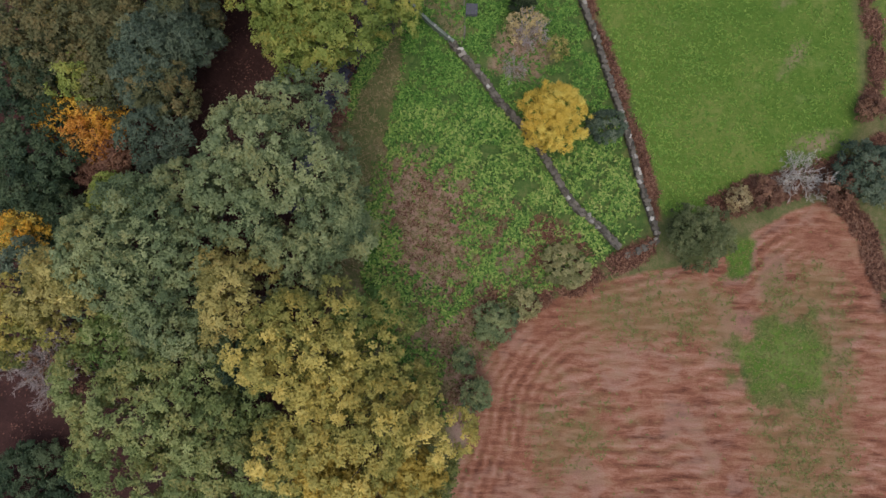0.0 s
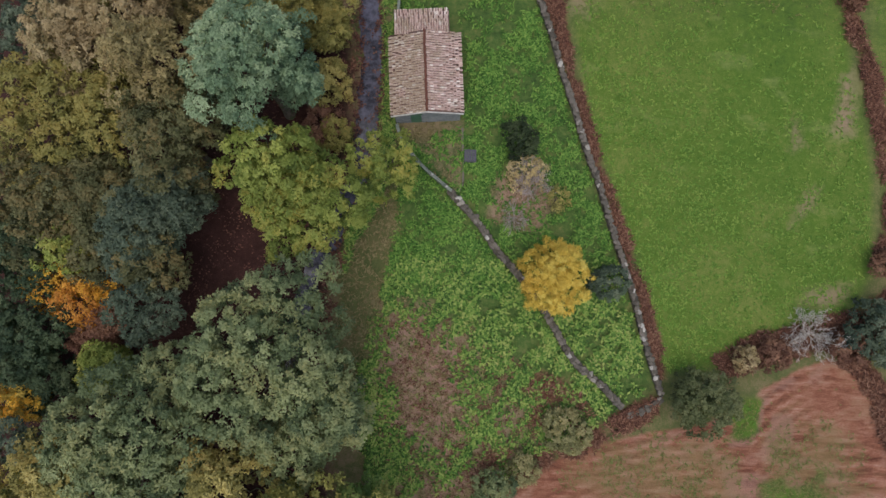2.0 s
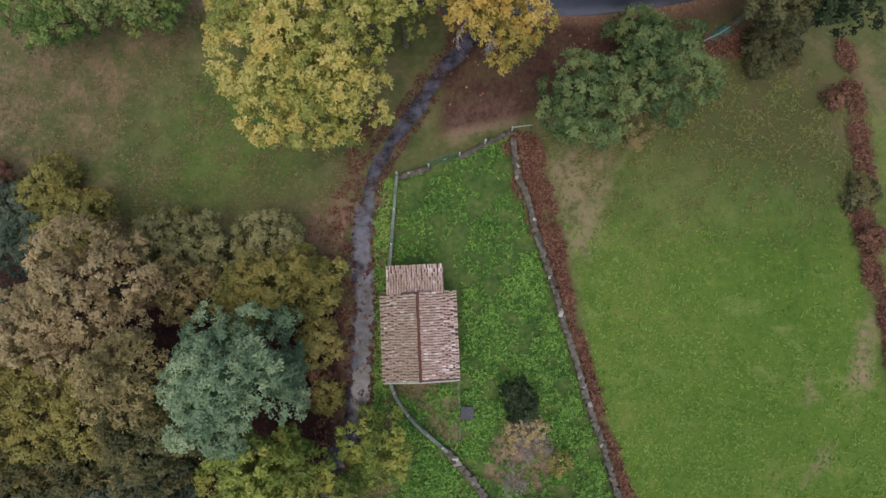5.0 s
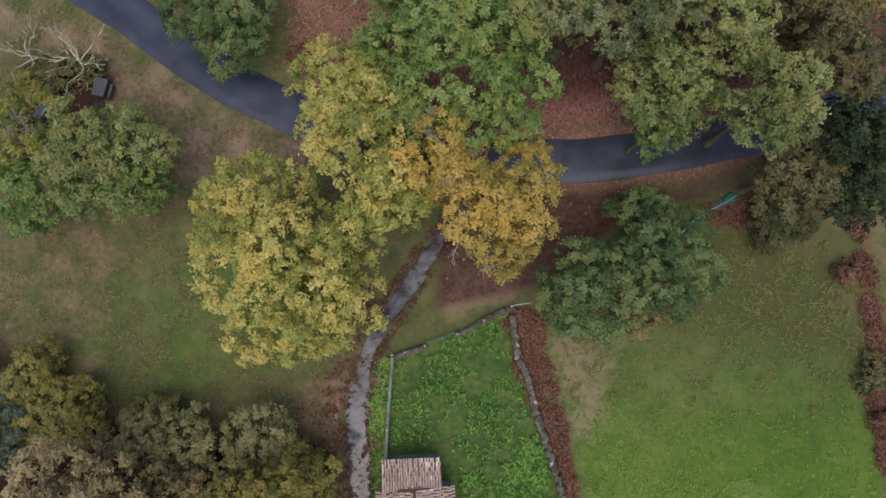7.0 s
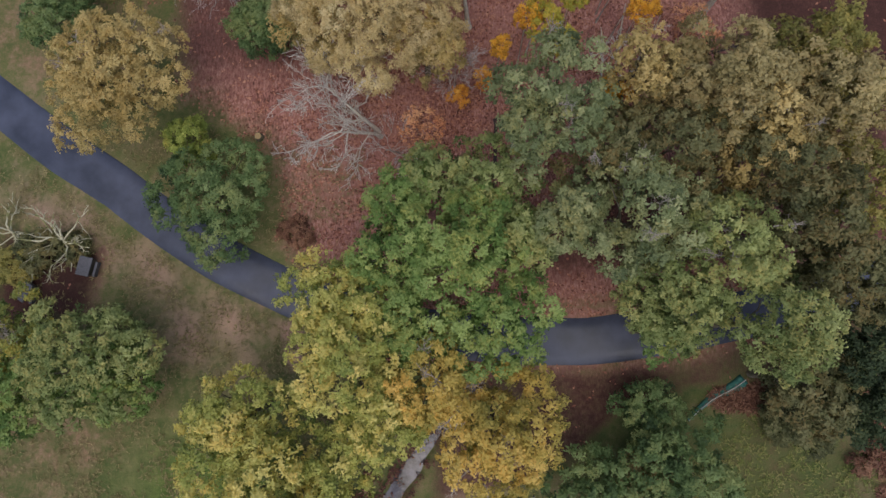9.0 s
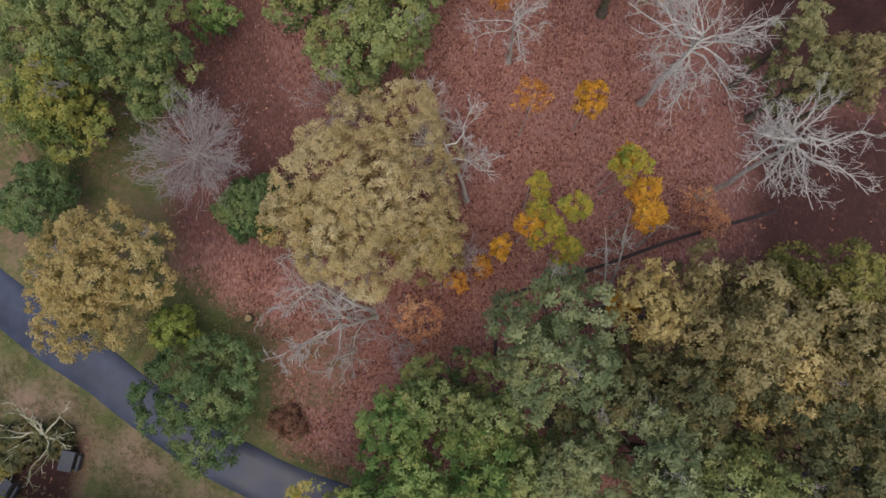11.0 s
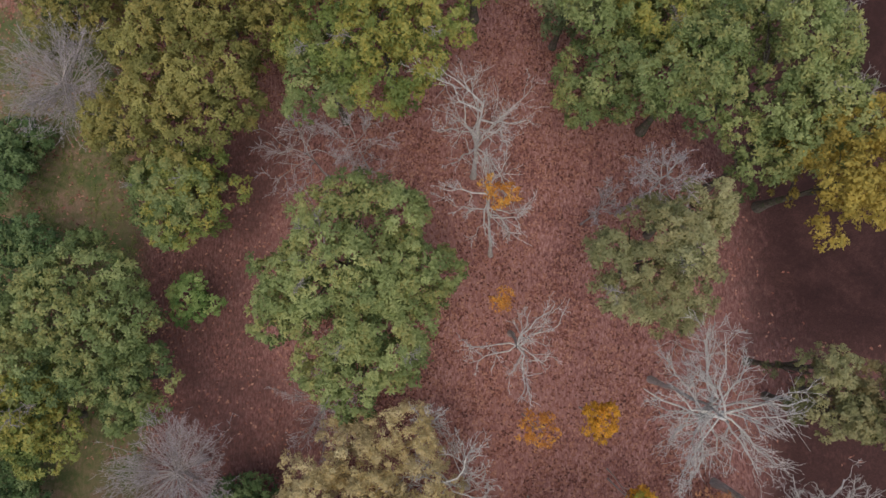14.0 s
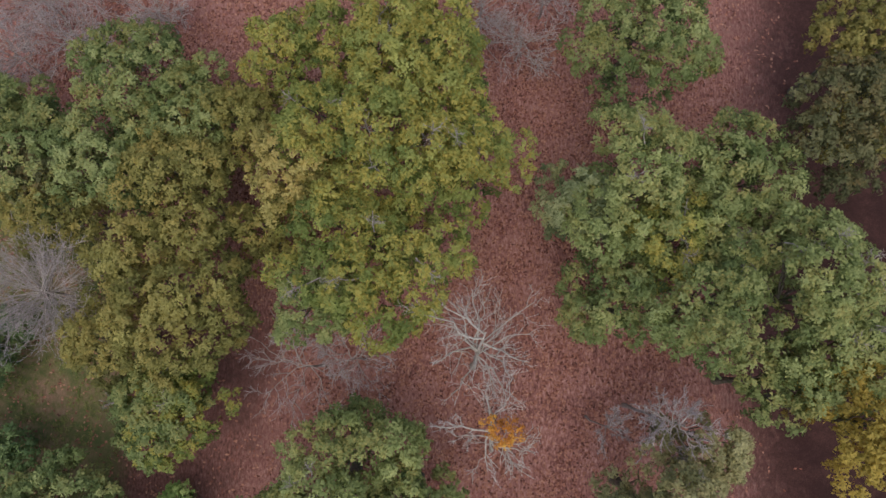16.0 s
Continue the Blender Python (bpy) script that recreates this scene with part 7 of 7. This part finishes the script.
tufts("withered_weeds", 59, p, 5, 0.3, 0.12, 0.4, 0.3, WEED, "small straggling weeds on the withered paddock corner", "weeds")
p = scatter(np.random.default_rng(62), 1500, (-6, -9), (19, 19), lambda x, y: (dry_at(x, y) > 0.25) * (soil_at(x, y) < 0.3) * (litter_at(x, y) < 0.5) * clumpy(x, y, 1.7, 9.0) * off_hut(x, y))
tufts("dead_stalks", 60, p, 5, 0.34, 0.07, 0.4, 0.35, BRACKEN, "dead reddish stalks on the withered paddock corner", "dead stalks", 0.3)
p = scatter(rng, 620, (-8, -8), (3, 11), lambda x, y: (litter_at(x, y) < 0.4) * (np.abs(x - np.interp(y, (-8, 0, 6, 11), (-1.5, -3.5, -5.2, -6.4))) < 2.4) * clumpy(x, y, 1.6, 3.0))
tufts("weeds", 56, p, 6, 0.42, 0.19, 0.5, 0.36, WEED, "bright green weeds along the edge of the wood", "weeds")
p = scatter(rng, 5200, (-6, 20), (20, 64), lambda x, y: (lush_at(x, y) > 0.5) * (x < np.interp(y, (11, 35.6, 62.3), (22.8, 15.0, 7.1))) * (1 - 0.95 * dry_at(x, y)) * (1 - bracken_at(x, y)) * clumpy(x, y, 2.6, 1.0) * off_hut(x, y) * np.where((y > 48) & (x < 8), 0.3, 1))
tufts("weeds", 54, p, 6, 0.42, 0.13, 0.4, 0.32, LOWWEED, "low green weeds in the grass round the hut", "weeds")
p = scatter(rng, 4600, (8, 8), (46, 72), lambda x, y: (field_at(x, y) > 0.6) * np.interp(y, (30, 50), (1, 0.35)) * np.interp(x, (24, 36), (1, 0.45)) * (0.25 + 0.75 * clumpy(x, y, 6.0, 1.0) * clumpy(x, y, 1.9, 3.0)))
tufts("grass_tufts", 43, p, 4, 0.36, 0.11, 0.12, 0.22, SWARD, "brighter grass tufts dotted over the mown field", "grass")
p = scatter(rng, 46000, (-50, 60), (48, 182), lambda x, y: (litter_at(x, y) > np.where(((x < -8) & (y < 84)) | (y < 73), 0.62, 0.4)) * litter_at(x, y) * (1 - dark_ground_at(x, y)) ** 3 * (0.35 + 0.65 * clumpy(x, y, 4.0, 2.0)) * (line_distance(x, y, ROAD) > 2.3))
tufts("fallen_leaves", 44, p, 2, 0.3, 0.18, 0.06, 0.3, FALLEN, "red-brown fallen leaves carpeting the northern wood", "leaf litter", 0.8, 0.02)
p = scatter(rng, 1800, (-46, 114), (-25, 162), lambda x, y: (litter_at(x, y) > 0.15) * clumpy(x, y, 2.0, 1.5))
tufts("fallen_leaves", 57, p, 2, 0.26, 0.16, 0.06, 0.3, FALLEN, "red-brown fallen leaves strewn over rough grass", "leaf litter", 0.8, 0.02)
p = scatter(rng, 1800, (-46, 114), (-25, 162), lambda x, y: (litter_at(x, y) < 0.6) * clumpy(x, y, 2.6, 2.5))
tufts("meadow_grass", 58, p, 5, 0.34, 0.08, 0.22, 0.25, SPROUT, "olive grass tussocks between the northern trees", "grass", 0.2)
p = scatter(rng, 9000, (-50, -30), (-4, 60), lambda x, y: (litter_at(x, y) > 0.4) * clumpy(x, y, 4.0, 3.0))
tufts("fallen_leaves", 45, p, 2, 0.2, 0.13, 0.05, 0.3, DARKLEAF, "dark red-brown fallen leaves in the western wood", "leaf litter", 0.8, 0.02)
p = scatter(rng, 7000, (5, 3), (50, 78), lambda x, y: (bracken_at(x, y) > 0.35) * bracken_at(x, y) * off_hut(x, y) * np.where((russet_at(x, y) > 0.2), 0.25, 1))
tufts("bracken", 46, p, 5, 0.44, 0.1, 0.5, 0.4, BRACKEN, "rust-brown dead bracken along walls and hedges", "bracken", 0.3)
p = scatter(rng, 9000, (-48, 48), (-8, 100), lambda x, y: (1 - litter_at(x, y)) * clumpy(x, y, 3.5, 4.0) * (line_distance(x, y, ROAD) > 2.7) * (line_distance(x, y, STREAM) > 2.2))
tufts("meadow_grass", 47, p, 4, 0.34, 0.06, 0.22, 0.22, DRYSTALK, "rough olive and straw-coloured meadow grass", "grass", 0.2)
p = scatter(rng, 2600, (10, 50), (44, 75), lambda x, y: (field_at(x, y) > 0.1) * np.clip((y - 50) / 12, 0, 1) * clumpy(x, y, 2.2, 6.0))
tufts("meadow_grass", 55, p, 4, 0.36, 0.09, 0.2, 0.25, SPROUT, "olive tussocks at the field's shaded end", "grass", 0.3)
p = scatter(rng, 1500, (-13, 6), (-1, 38), lambda x, y: (litter_at(x, y) < 0.5) * (lush_at(x, y) < 0.7) * (line_distance(x, y, STREAM) > 1.8) * 0.8)
tufts("meadow_grass", 51, p, 4, 0.34, 0.07, 0.25, 0.25, DRYSTALK, "rough grass between the wood and the paddock", "grass", 0.2)
p = scatter(rng, 1500, (-12, 14), (2, 58), lambda x, y: (line_distance(x, y, STREAM) > 1.3) * (line_distance(x, y, STREAM) < 3.0) * (x > np.interp(y, (14, 30, 45, 58, 62, 70), (-11, -9, -8, -8, -6, -1))) * clumpy(x, y, 1.5, 7.0))
tufts("bank_weeds", 52, p, 5, 0.45, 0.15, 0.35, 0.35, WEED, "green weeds hanging over the stream bank", "weeds")
p = scatter(rng, 420, (-14, 14), (0, 66), lambda x, y: (line_distance(x, y, STREAM) > 1.4) * (line_distance(x, y, STREAM) < 3.4) * (x < np.interp(y, (14, 30, 45, 58, 62, 70), (-11, -9, -8, -8, -6, -1))) * clumpy(x, y, 1.7, 8.0))
tufts("bank_bracken", 53, p, 5, 0.45, 0.14, 0.5, 0.35, BRACKEN, "rusty bracken along the stream's wooded bank", "bracken", 0.3)
p = scatter(rng, 3500, (-9, -8), (20, 40), lambda x, y: (dry_at(x, y) > 0.3) * dry_at(x, y) * off_hut(x, y))
tufts("dry_weeds", 48, p, 4, 0.34, 0.07, 0.3, 0.25, DRYSTALK, "withered brown stalks in bare paddock patches", "weeds", 0.2)
p = scatter(rng, 4500, (2, -26), (48, 16), lambda x, y: (soil_at(x, y) > 0.4) * clumpy(x, y, 2.2, 5.0) * np.clip(sprout_at(x, y) * 1.3 - 0.15, 0.02, 1) + (field_at(x, y) > 0.5) * (y < 12) * 0.7)
tufts("sprouting_grass", 49, p, 4, 0.26, 0.06, 0.1, 0.2, SPROUT, "thin grass sprouting over the ploughed soil", "grass", 0.3)
p = scatter(rng, 800, (-12, 12), (2, 74), lambda x, y: (line_distance(x, y, STREAM) < 1.5) * (0.15 + 0.85 * (line_distance(x, y, STREAM) > 0.8)) * clumpy(x, y, 1.2, 6.0))
q_ = p
tufts("stream_leaves", 50, q_, 4, 0.26, 0.16, 0.03, 0.3, DARKLEAF, "dark leaves and debris drifted in the stream", "leaf litter", 0.9, 0.34)
